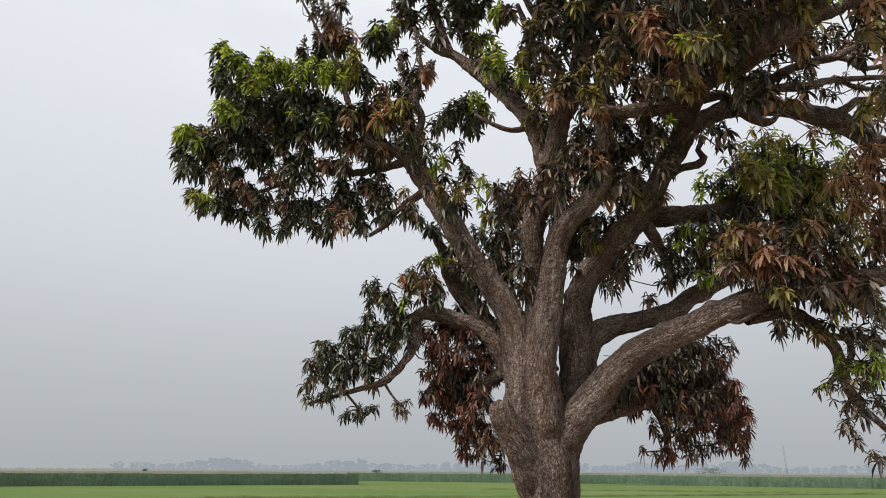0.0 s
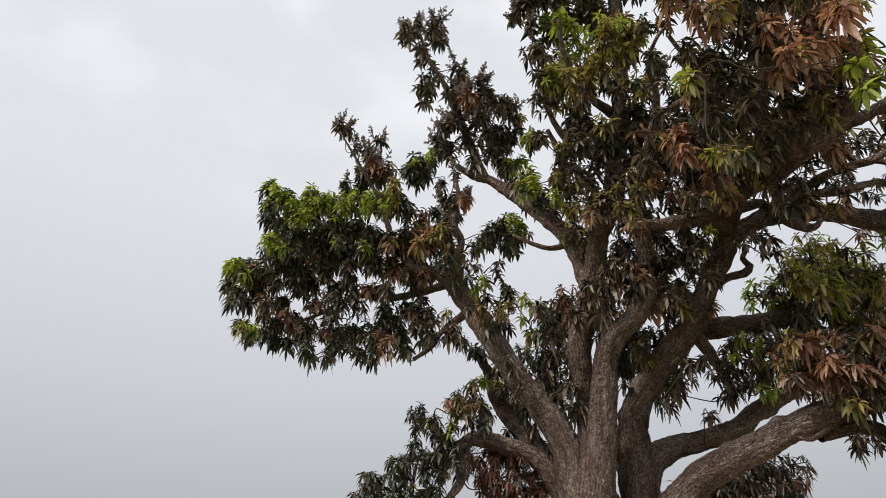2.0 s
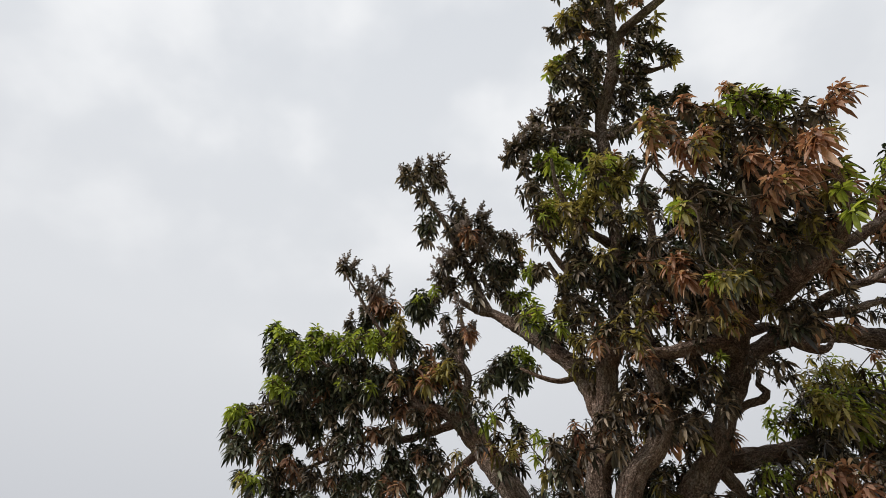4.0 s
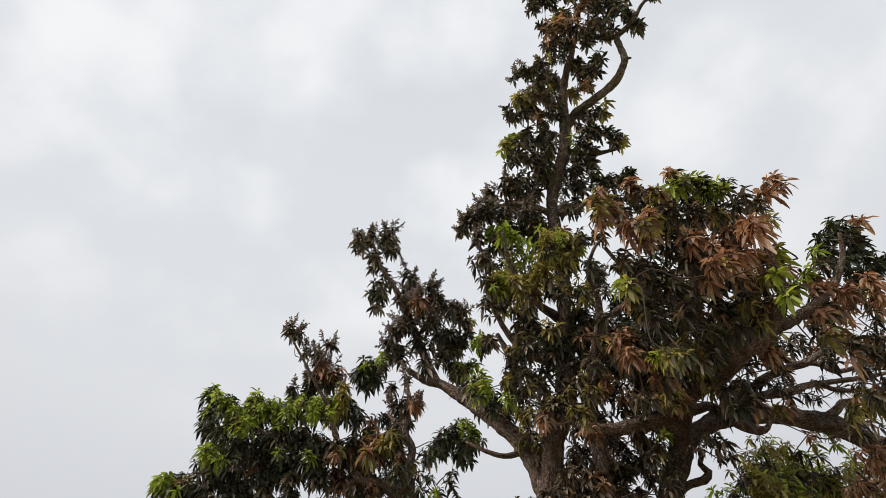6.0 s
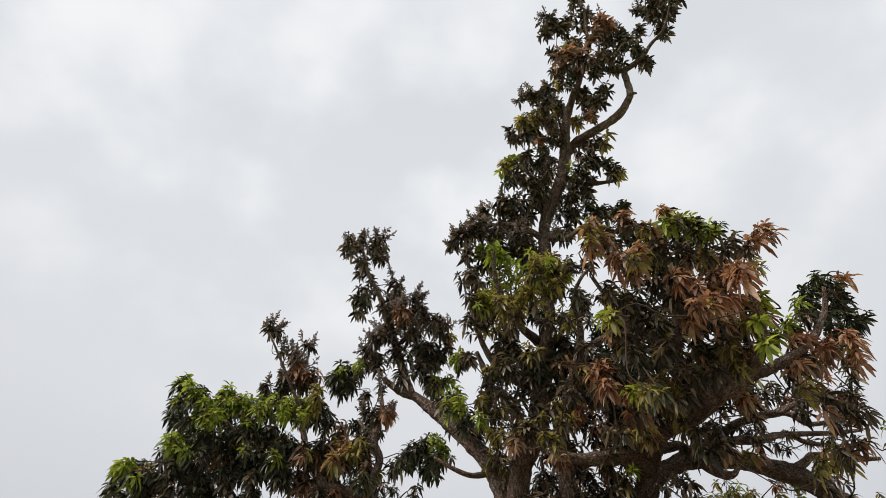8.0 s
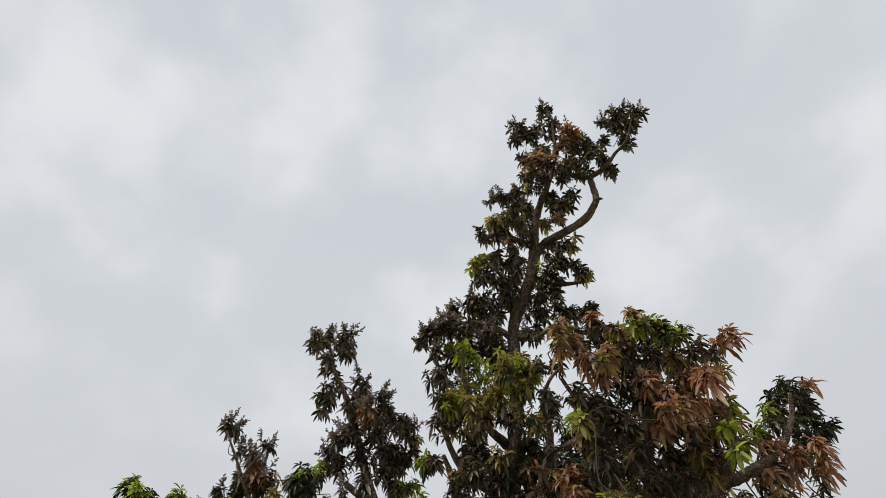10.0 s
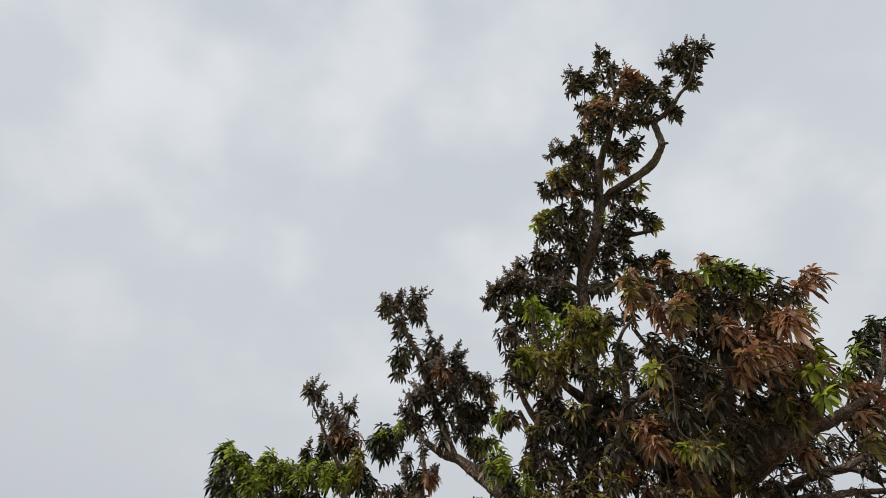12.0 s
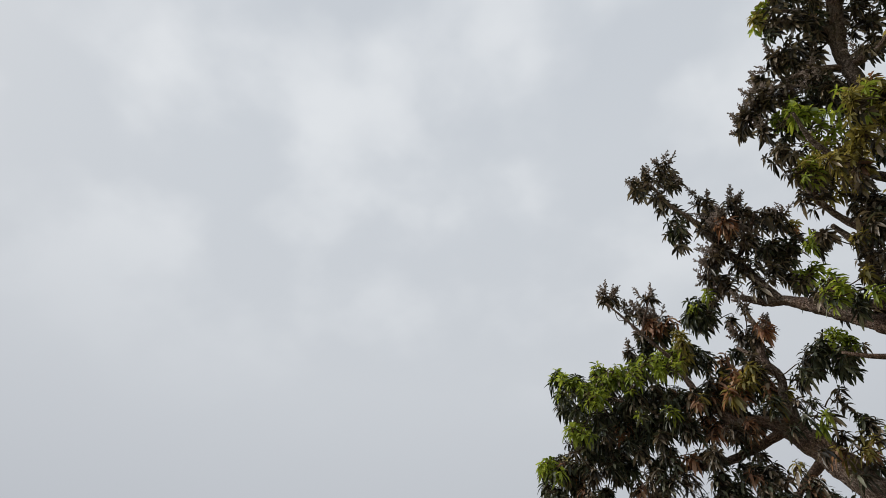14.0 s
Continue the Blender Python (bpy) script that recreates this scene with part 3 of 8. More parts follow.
limb([(1.31, 7.15, 5.17, 0.132), (1.23, 7.19, 5.64, 0.122), (1.08, 7.24, 6.02, 0.109), (0.77, 7.34, 6.43, 0.094), (0.44, 7.38, 6.78, 0.080), (0.17, 7.43, 7.06, 0.066), (-0.10, 7.48, 7.21, 0.051), (-0.34, 7.47, 7.41, 0.032)], "limb", "heavy rough-barked limb", knots=0.5)
limb([(0.09, 7.43, 7.12, 0.054), (-0.02, 7.43, 7.43, 0.051), (-0.14, 7.42, 7.78, 0.048), (-0.18, 7.42, 8.08, 0.040)])
limb([(-0.04, 7.86, 7.46, 0.058), (-0.04, 7.71, 7.64, 0.059), (-0.19, 7.50, 8.06, 0.055), (-0.35, 7.29, 8.44, 0.048), (-0.51, 7.02, 8.71, 0.039), (-0.69, 6.87, 8.98, 0.031), (-0.83, 6.59, 9.34, 0.018)])
limb([(-0.19, 7.50, 8.06, 0.034), (0.10, 7.32, 8.27, 0.030), (0.30, 7.13, 8.46, 0.017)])
limb([(0.95, 7.24, 6.36, 0.059), (1.10, 7.19, 6.73, 0.052), (1.18, 7.13, 7.01, 0.049), (1.09, 7.08, 7.38, 0.042), (0.99, 6.98, 7.58, 0.030)])
limb([(1.13, 7.19, 5.79, 0.040), (0.86, 7.14, 5.73, 0.036), (0.64, 7.09, 5.78, 0.028), (0.40, 7.09, 5.93, 0.018)])
limb([(1.24, 7.47, 1.40, 0.15), (1.33, 7.50, 1.80, 0.220), (1.49, 7.55, 2.24, 0.213), (1.60, 7.58, 2.63, 0.204), (1.65, 7.60, 2.98, 0.219), (1.66, 7.58, 3.26, 0.194), (1.65, 7.53, 3.52, 0.167), (1.81, 7.50, 3.86, 0.154), (2.16, 7.40, 4.30, 0.159), (2.52, 7.30, 4.70, 0.150), (2.72, 7.20, 5.06, 0.126), (2.91, 7.10, 5.38, 0.133), (3.10, 7.00, 5.66, 0.119), (3.35, 6.95, 5.83, 0.102), (3.70, 6.90, 5.93, 0.105), (4.06, 6.90, 5.95, 0.105), (4.41, 6.90, 5.90, 0.101), (4.68, 6.91, 5.84, 0.118), (5.00, 6.91, 5.72, 0.125), (5.31, 6.96, 5.54, 0.111), (5.75, 7.01, 5.33, 0.097), (6.17, 7.01, 5.34, 0.069)], "limb", "heavy rough-barked limb", knots=0.5)
limb([(2.98, 7.10, 5.50, 0.120), (3.02, 6.80, 5.75, 0.117), (2.95, 6.20, 5.75, 0.102), (3.05, 5.90, 5.73, 0.095), (3.10, 5.50, 5.58, 0.092), (3.16, 5.20, 5.54, 0.088), (3.13, 4.80, 5.48, 0.074), (3.13, 4.50, 5.66, 0.059)], "limb", "heavy rough-barked limb", knots=0.5)
limb([(3.15, 4.84, 5.37, 0.082), (3.23, 4.50, 5.38, 0.063), (3.27, 4.22, 5.49, 0.047), (3.20, 3.95, 5.82, 0.032), (3.12, 3.78, 6.18, 0.022), (3.26, 3.54, 6.26, 0.013)])
limb([(3.08, 5.00, 5.41, 0.072), (2.83, 4.84, 5.62, 0.056), (2.54, 4.66, 5.85, 0.048), (2.16, 4.60, 6.12, 0.035), (1.93, 4.51, 6.30, 0.020)])
limb([(3.22, 4.58, 5.37, 0.059), (3.62, 4.63, 5.58, 0.050), (4.13, 4.67, 5.94, 0.044), (4.41, 4.57, 6.29, 0.033), (4.46, 4.43, 6.54, 0.018)])
limb([(4.13, 4.67, 5.94, 0.029), (4.50, 4.79, 6.00, 0.024), (4.63, 4.96, 5.84, 0.015)])
limb([(2.69, 4.72, 5.69, 0.039), (2.69, 4.48, 5.96, 0.031), (2.57, 4.17, 6.31, 0.023), (2.54, 3.82, 6.61, 0.014)])
limb([(3.07, 6.95, 5.74, 0.126), (2.80, 6.60, 5.74, 0.107), (2.30, 6.40, 5.58, 0.084), (1.97, 6.30, 5.49, 0.064), (1.66, 6.19, 5.47, 0.038), (1.42, 6.19, 5.67, 0.019)])
limb([(3.29, 6.97, 5.82, 0.084), (3.63, 6.85, 6.02, 0.059), (3.89, 6.70, 6.09, 0.058), (4.24, 6.60, 6.28, 0.051), (4.51, 6.50, 6.33, 0.047), (4.77, 6.41, 6.36, 0.047), (5.00, 6.41, 6.49, 0.034), (5.23, 6.41, 6.60, 0.017)])
limb([(4.73, 6.41, 6.34, 0.037), (4.89, 6.41, 6.30, 0.033), (5.04, 6.41, 6.18, 0.033), (5.45, 6.41, 6.26, 0.023)])
limb([(4.90, 6.61, 6.16, 0.034), (5.05, 6.61, 6.05, 0.031), (5.48, 6.61, 6.01, 0.024)])
limb([(3.89, 6.70, 6.08, 0.048), (4.21, 6.65, 6.06, 0.051), (4.47, 6.60, 6.06, 0.051), (4.72, 6.61, 6.14, 0.041), (5.01, 6.61, 6.17, 0.034), (5.49, 6.61, 6.21, 0.031), (5.87, 6.61, 6.27, 0.021)])
limb([(4.89, 6.91, 5.80, 0.070), (5.05, 6.81, 5.90, 0.048), (5.22, 6.81, 5.99, 0.049), (5.64, 6.81, 5.97, 0.042), (6.07, 6.81, 5.99, 0.024)])
limb([(3.28, 6.85, 6.03, 0.063), (3.36, 6.60, 5.92, 0.054), (3.43, 6.50, 5.75, 0.053), (3.56, 6.50, 5.60, 0.053), (3.72, 6.50, 5.51, 0.056), (3.85, 6.50, 5.49, 0.042), (3.97, 6.50, 5.60, 0.023)])
limb([(2.84, 7.20, 5.14, 0.077), (3.00, 7.15, 5.21, 0.045), (3.19, 7.10, 5.23, 0.049), (3.28, 7.10, 5.33, 0.042), (3.22, 7.10, 5.44, 0.035), (3.34, 7.10, 5.62, 0.021)])
limb([(2.44, 7.50, 4.65, 0.156), (3.10, 7.70, 4.79, 0.124), (3.65, 7.90, 4.91, 0.128), (4.24, 8.10, 5.13, 0.116), (4.88, 8.20, 5.30, 0.079), (5.42, 8.20, 5.62, 0.040)])
limb([(2.58, 7.50, 4.63, 0.085), (2.76, 7.60, 4.36, 0.064), (2.83, 7.60, 4.10, 0.042), (2.89, 7.60, 3.91, 0.021)])
limb([(1.67, 7.58, 2.77, 0.133), (1.82, 7.63, 3.10, 0.152), (2.12, 7.70, 3.29, 0.138), (2.46, 7.75, 3.38, 0.118), (2.92, 7.80, 3.51, 0.119), (3.19, 7.80, 3.71, 0.113), (3.57, 7.85, 3.91, 0.097), (4.07, 7.90, 4.16, 0.073), (4.57, 7.90, 4.48, 0.041)], "limb", "heavy rough-barked limb", knots=0.5)
limb([(1.16, 7.44, 1.20, 0.15), (1.18, 7.42, 1.50, 0.214), (1.27, 7.36, 1.79, 0.253), (1.41, 7.26, 2.03, 0.215), (1.66, 7.13, 2.32, 0.190), (1.93, 7.00, 2.65, 0.162), (2.22, 6.88, 2.87, 0.155), (2.60, 6.70, 3.03, 0.143), (2.99, 6.55, 3.21, 0.130), (3.30, 6.40, 3.30, 0.122), (3.61, 6.30, 3.35, 0.106), (3.97, 6.20, 3.42, 0.105), (4.44, 6.10, 3.46, 0.092), (4.95, 6.00, 3.50, 0.072)], "limb", "heavy rough-barked limb", knots=0.5)
limb([(3.20, 6.50, 3.14, 0.088), (3.63, 6.50, 3.20, 0.076), (3.96, 6.60, 3.08, 0.065), (4.21, 6.70, 2.83, 0.056), (4.23, 6.70, 2.59, 0.058), (4.33, 6.70, 2.27, 0.049), (4.52, 6.70, 2.07, 0.031), (4.70, 6.70, 1.85, 0.023)])
limb([(4.12, 6.60, 2.96, 0.041), (4.28, 6.60, 2.93, 0.035), (4.31, 6.60, 2.78, 0.035), (4.24, 6.70, 2.62, 0.035)])
limb([(3.34, 6.40, 3.21, 0.035), (3.08, 6.40, 3.06, 0.023), (2.94, 6.40, 3.09, 0.011)])
limb([(4.23, 6.70, 2.62, 0.041), (4.05, 6.70, 2.47, 0.023), (3.89, 6.70, 2.41, 0.012)])
limb([(4.25, 6.60, 3.02, 0.047), (4.53, 6.60, 2.93, 0.038), (4.87, 6.60, 2.84, 0.026)])
limb([(1.34, 7.50, 1.95, 0.177), (1.73, 7.70, 2.22, 0.151), (2.10, 7.80, 2.34, 0.147), (2.58, 8.00, 2.45, 0.131), (3.10, 8.10, 2.36, 0.076), (3.47, 8.10, 2.19, 0.041)])
limb([(2.65, 8.00, 2.40, 0.082), (2.75, 8.00, 2.08, 0.047), (2.72, 8.00, 1.82, 0.023)])
limb([(1.03, 7.50, 2.17, 0.147), (0.86, 7.52, 2.65, 0.137), (0.69, 7.52, 2.94, 0.113), (0.49, 7.50, 3.17, 0.104), (0.18, 7.50, 3.31, 0.094), (-0.13, 7.50, 3.41, 0.088), (-0.31, 7.50, 3.34, 0.071), (-0.31, 7.45, 3.07, 0.056), (-0.44, 7.40, 2.79, 0.045), (-0.67, 7.40, 2.56, 0.042), (-0.93, 7.40, 2.48, 0.032), (-1.19, 7.40, 2.40, 0.025), (-1.54, 7.40, 2.30, 0.016)], "limb", "heavy rough-barked limb", knots=0.5)
limb([(-0.26, 7.50, 3.36, 0.067), (-0.47, 7.50, 3.32, 0.054), (-0.63, 7.50, 3.51, 0.041), (-0.82, 7.50, 3.64, 0.024)])
limb([(-0.86, 7.40, 2.49, 0.029), (-0.91, 7.40, 2.79, 0.026), (-0.86, 7.40, 3.12, 0.016)])
limb([(-1.12, 7.40, 2.41, 0.022), (-1.23, 7.40, 2.65, 0.019), (-1.28, 7.40, 2.92, 0.013)])
limb([(-1.09, 7.40, 2.41, 0.016), (-0.97, 7.40, 2.28, 0.013), (-0.92, 7.40, 2.21, 0.009)])
limb([(-0.67, 7.40, 2.55, 0.019), (-0.57, 7.40, 2.40, 0.013), (-0.45, 7.40, 2.27, 0.010)])
limb([(0.93, 7.65, 2.50, 0.145), (0.79, 7.80, 3.00, 0.131), (0.55, 7.90, 3.37, 0.127), (0.31, 7.95, 3.73, 0.130), (0.12, 8.00, 4.01, 0.117), (0.03, 8.05, 4.34, 0.082), (-0.11, 8.05, 4.60, 0.038)])
limb([(0.74, 7.70, 2.71, 0.081), (0.43, 7.80, 2.52, 0.061), (0.32, 7.90, 2.26, 0.051), (0.36, 7.90, 1.96, 0.040), (0.53, 7.90, 1.74, 0.020)])

foliage([(0.69, 7.41, 4.40, 0.18, "dk")], 0.108, 1.15)
foliage([(0.93, 7.63, 6.81, 0.18, "dk")], 0.130, 1.15)
foliage([(0.89, 6.30, 8.45, 0.20, "d"), (0.88, 5.93, 7.62, 0.17, "go"), (1.28, 6.31, 8.26, 0.26, "og"), (1.40, 6.17, 7.69, 0.19, "ob"), (1.07, 6.61, 7.86, 0.23, "od"), (1.41, 6.86, 7.79, 0.23, "d")], 0.125, 1.15)
foliage([(1.62, 7.60, 6.82, 0.22, "d")], 0.125, 1.15)
foliage([(1.57, 5.42, 7.70, 0.22, "og"), (2.03, 5.94, 8.29, 0.23, "og"), (1.93, 6.10, 8.09, 0.18, "o"), (2.10, 6.16, 7.61, 0.17, "o"), (2.12, 6.36, 7.30, 0.18, "d"), (1.56, 5.70, 7.45, 0.13, "o")], 0.125, 1.15)
foliage([(2.61, 5.23, 5.72, 0.17, "do"), (2.75, 5.89, 6.06, 0.17, "d")], 0.125, 1.15)
foliage([(2.88, 6.18, 5.98, 0.16, "d"), (2.55, 5.69, 5.48, 0.11, "o")], 0.125, 1.15)
foliage([(4.65, 5.25, 5.66, 0.13, "bd"), (4.44, 5.18, 5.09, 0.11, "b"), (4.44, 5.42, 5.10, 0.13, "o")], 0.135, 1.10)
foliage([(4.54, 8.08, 6.02, 0.26, "go"), (4.57, 7.36, 5.55, 0.25, "og"), (4.14, 7.64, 5.38, 0.26, "d"), (4.39, 7.45, 5.19, 0.25, "dg"), (4.94, 7.56, 5.41, 0.26, "og"), (5.11, 8.06, 5.23, 0.28, "og"), (4.65, 8.02, 5.05, 0.25, "d"), (4.08, 7.69, 4.90, 0.21, "d"), (3.99, 7.99, 5.36, 0.20, "og"), (3.67, 7.99, 5.33, 0.17, "g"), (5.52, 7.73, 5.58, 0.22, "og"), (5.02, 7.33, 4.98, 0.24, "o"), (3.93, 7.88, 4.82, 0.20, "d"), (3.48, 7.75, 4.68, 0.21, "d"), (3.07, 7.35, 4.46, 0.18, "gd"), (3.42, 7.39, 4.32, 0.20, "do"), (3.15, 7.95, 4.45, 0.17, "d"), (3.34, 7.75, 4.22, 0.18, "d")], 0.135, 1.10)
foliage([(3.00, 8.08, 4.07, 0.14, "d"), (3.14, 8.01, 4.23, 0.14, "d"), (2.48, 7.33, 3.56, 0.07, "d"), (3.24, 7.41, 3.90, 0.15, "gd")], 0.135, 1.10)
foliage([(4.53, 5.99, 4.70, 0.23, "b"), (4.82, 6.31, 4.53, 0.24, "b"), (4.31, 6.03, 4.21, 0.20, "ob"), (4.66, 6.23, 4.10, 0.18, "b"), (4.39, 6.26, 4.70, 0.16, "b"), (4.72, 6.51, 3.97, 0.19, "d"), (4.05, 5.91, 3.86, 0.17, "o"), (5.30, 6.44, 4.88, 0.32, "bo"), (4.79, 5.90, 4.11, 0.29, "bo"), (3.49, 5.90, 3.92, 0.19, "bd"), (3.70, 5.92, 3.75, 0.19, "dr"), (3.33, 5.89, 3.68, 0.19, "db"), (3.17, 6.11, 3.74, 0.17, "do"), (3.03, 6.22, 3.67, 0.15, "od"), (3.11, 6.47, 3.93, 0.14, "db"), (3.19, 5.90, 3.45, 0.14, "dr"), (3.42, 5.93, 3.46, 0.14, "dr"), (3.85, 6.41, 3.73, 0.17, "dr")], 0.108, 1.10)
foliage([(3.91, 5.99, 3.77, 0.19, "dr"), (3.81, 5.99, 3.54, 0.18, "dr"), (4.10, 6.07, 3.63, 0.18, "dr"), (4.49, 6.32, 3.65, 0.17, "d"), (3.41, 6.27, 3.01, 0.10, "d"), (3.42, 6.07, 3.04, 0.08, "d"), (3.97, 6.02, 3.14, 0.14, "o"), (3.86, 6.00, 3.18, 0.10, "d"), (4.37, 6.30, 3.14, 0.16, "od"), (4.45, 6.40, 2.93, 0.13, "d"), (4.11, 6.14, 2.61, 0.18, "gd"), (4.16, 5.99, 2.54, 0.15, "g"), (4.54, 6.61, 2.39, 0.13, "d"), (3.56, 5.99, 2.40, 0.07, "gd"), (3.74, 6.07, 2.38, 0.04, "d"), (4.01, 6.39, 2.25, 0.11, "d"), (4.03, 6.19, 2.13, 0.12, "d"), (3.94, 6.35, 2.03, 0.05, "d")], 0.088, 1.30)
foliage([(3.93, 6.20, 1.90, 0.05, "d"), (4.01, 6.04, 1.73, 0.09, "d")], 0.088, 1.30)
foliage([(5.47, 7.13, 3.36, 0.33, "od"), (4.86, 6.52, 2.62, 0.29, "gd"), (5.08, 7.01, 2.09, 0.24, "d"), (5.01, 6.53, 3.98, 0.25, "bd"), (4.31, 6.61, 6.16, 0.11, "d"), (5.21, 7.09, 6.49, 0.09, "d"), (3.03, 6.47, 5.39, 0.11, "d"), (3.44, 7.02, 5.82, 0.10, "d"), (3.53, 7.10, 5.51, 0.06, "d"), (4.40, 6.56, 5.45, 0.07, "bd")], 0.088, 1.30)
foliage([(2.82, 7.93, 2.95, 0.18, "d"), (3.07, 7.64, 2.96, 0.22, "d"), (3.32, 7.60, 2.90, 0.18, "rd"), (3.08, 8.37, 2.65, 0.28, "d"), (3.26, 7.91, 2.60, 0.27, "d"), (3.40, 7.61, 2.49, 0.17, "r"), (2.56, 7.70, 2.56, 0.15, "db"), (3.54, 7.72, 2.23, 0.12, "r"), (3.90, 8.33, 2.35, 0.08, "r"), (3.63, 8.29, 2.08, 0.19, "db"), (3.32, 8.39, 2.16, 0.25, "d"), (2.77, 8.04, 2.12, 0.18, "dr"), (2.64, 7.95, 1.86, 0.14, "dr"), (2.56, 8.40, 1.86, 0.06, "dr"), (2.81, 7.69, 1.86, 0.14, "dr"), (3.18, 7.62, 1.89, 0.10, "d"), (3.81, 8.24, 1.98, 0.06, "d"), (3.66, 7.99, 1.74, 0.04, "d")], 0.095, 1.30)
foliage([(3.59, 8.15, 3.19, 0.15, "d"), (2.37, 7.97, 2.59, 0.15, "d"), (2.59, 8.39, 2.86, 0.16, "d")], 0.095, 1.30)
foliage([(-0.09, 7.58, 2.86, 0.17, "r"), (0.12, 7.51, 2.98, 0.19, "r"), (0.39, 7.60, 3.00, 0.19, "rd"), (-0.08, 7.73, 2.54, 0.17, "rd"), (0.13, 8.29, 2.68, 0.21, "r"), (0.42, 8.20, 2.74, 0.20, "r"), (0.65, 8.29, 2.90, 0.16, "r"), (0.05, 7.92, 2.30, 0.18, "r"), (-0.11, 7.75, 2.21, 0.09, "r"), (0.32, 7.63, 2.34, 0.17, "r"), (0.53, 7.80, 2.49, 0.15, "rd"), (0.34, 8.12, 1.97, 0.15, "r"), (0.27, 8.16, 1.84, 0.11, "r"), (0.53, 7.90, 1.97, 0.17, "db"), (0.48, 8.29, 1.78, 0.10, "d"), (0.72, 8.22, 1.71, 0.10, "d"), (0.69, 8.26, 1.91, 0.13, "d"), (-0.17, 8.14, 3.24, 0.15, "d")], 0.092, 1.60)
foliage([(0.12, 7.83, 3.25, 0.16, "d"), (0.80, 8.22, 2.06, 0.13, "d")], 0.092, 1.60)
foliage([(-0.98, 7.37, 2.24, 0.07, "dk"), (-0.82, 7.43, 2.29, 0.06, "dk"), (-0.47, 7.64, 2.34, 0.08, "kd"), (-1.46, 7.10, 2.34, 0.04, "dk")], 0.092, 1.60)
foliage([(-0.30, 7.76, 3.29, 0.11, "dk")], 0.092, 1.60)
foliage([(1.11, 7.66, 5.22, 0.21, "db"), (0.87, 7.61, 5.03, 0.19, "d"), (0.86, 7.63, 4.71, 0.18, "d"), (1.09, 7.66, 4.88, 0.19, "db"), (0.82, 7.40, 4.24, 0.15, "d"), (0.92, 7.21, 3.89, 0.12, "d"), (0.99, 7.17, 3.66, 0.09, "d"), (0.69, 7.61, 4.08, 0.11, "d"), (1.66, 7.65, 5.46, 0.21, "db"), (2.49, 7.65, 5.37, 0.21, "d"), (2.78, 7.52, 5.64, 0.17, "d"), (2.33, 7.60, 6.20, 0.19, "db")], 0.125, 1.15)
foliage([(1.78, 7.01, 4.25, 0.15, "od"), (2.27, 6.89, 4.07, 0.12, "d"), (2.29, 7.46, 4.04, 0.14, "d"), (1.94, 7.00, 3.62, 0.08, "d")], 0.125, 1.15)
foliage([(5.71, 6.80, 7.14, 0.21, "b"), (3.98, 6.42, 6.75, 0.15, "o"), (5.10, 6.38, 5.55, 0.17, "bd"), (4.74, 6.19, 5.32, 0.11, "d"), (4.88, 6.40, 5.64, 0.11, "d"), (4.80, 6.78, 5.47, 0.10, "gd"), (5.54, 6.64, 6.41, 0.11, "d"), (4.25, 6.23, 6.45, 0.11, "d"), (3.60, 6.38, 6.65, 0.15, "od"), (3.44, 6.77, 6.87, 0.18, "d"), (2.89, 6.18, 6.50, 0.16, "o"), (5.08, 6.24, 5.83, 0.08, "d"), (3.56, 6.21, 5.71, 0.05, "d"), (4.37, 6.54, 5.96, 0.06, "d")], 0.120, 1.15, True)
foliage([(4.08, 7.93, 5.61, 0.22, "odk"), (4.81, 8.49, 5.98, 0.29, "odk"), (5.33, 8.71, 5.92, 0.29, "ogk"), (5.61, 8.53, 5.64, 0.29, "odk"), (4.81, 8.63, 5.59, 0.29, "okd"), (4.97, 8.26, 5.26, 0.27, "odk"), (4.14, 8.17, 5.30, 0.22, "okd"), (5.24, 8.14, 4.95, 0.27, "odk"), (4.87, 8.21, 4.89, 0.27, "odk"), (4.68, 8.61, 4.96, 0.26, "odk"), (3.90, 7.89, 4.59, 0.23, "odk"), (3.58, 8.08, 4.51, 0.20, "kd"), (4.14, 8.14, 4.45, 0.20, "kd"), (5.54, 8.23, 4.99, 0.22, "bkd"), (3.66, 8.70, 4.47, 0.16, "dk"), (3.82, 8.17, 4.30, 0.17, "kd")], 0.120, 1.15)
foliage([(3.65, 6.14, 3.46, 0.13, "bd"), (3.56, 5.66, 3.24, 0.11, "d"), (4.07, 6.08, 3.45, 0.14, "db"), (3.23, 5.84, 3.26, 0.07, "o"), (3.25, 6.10, 3.62, 0.11, "ob"), (3.95, 5.61, 3.26, 0.11, "d")], 0.150, 1.00)
foliage([(2.49, 7.61, 2.82, 0.18, "d"), (2.79, 7.51, 2.80, 0.19, "d"), (2.96, 7.56, 2.36, 0.21, "d"), (2.68, 7.52, 2.29, 0.18, "db"), (3.51, 8.28, 2.29, 0.20, "db"), (2.49, 7.69, 2.50, 0.14, "d"), (2.41, 8.29, 2.84, 0.18, "d"), (2.21, 8.28, 2.63, 0.15, "d"), (3.51, 8.26, 2.84, 0.21, "rd"), (3.64, 8.13, 2.14, 0.13, "r"), (3.06, 8.11, 2.07, 0.18, "d"), (2.75, 7.70, 3.03, 0.15, "d"), (2.96, 7.51, 3.07, 0.12, "d"), (3.25, 8.29, 1.88, 0.10, "d"), (3.77, 8.22, 2.41, 0.10, "r"), (3.65, 7.84, 2.22, 0.07, "r")], 0.095, 1.30)
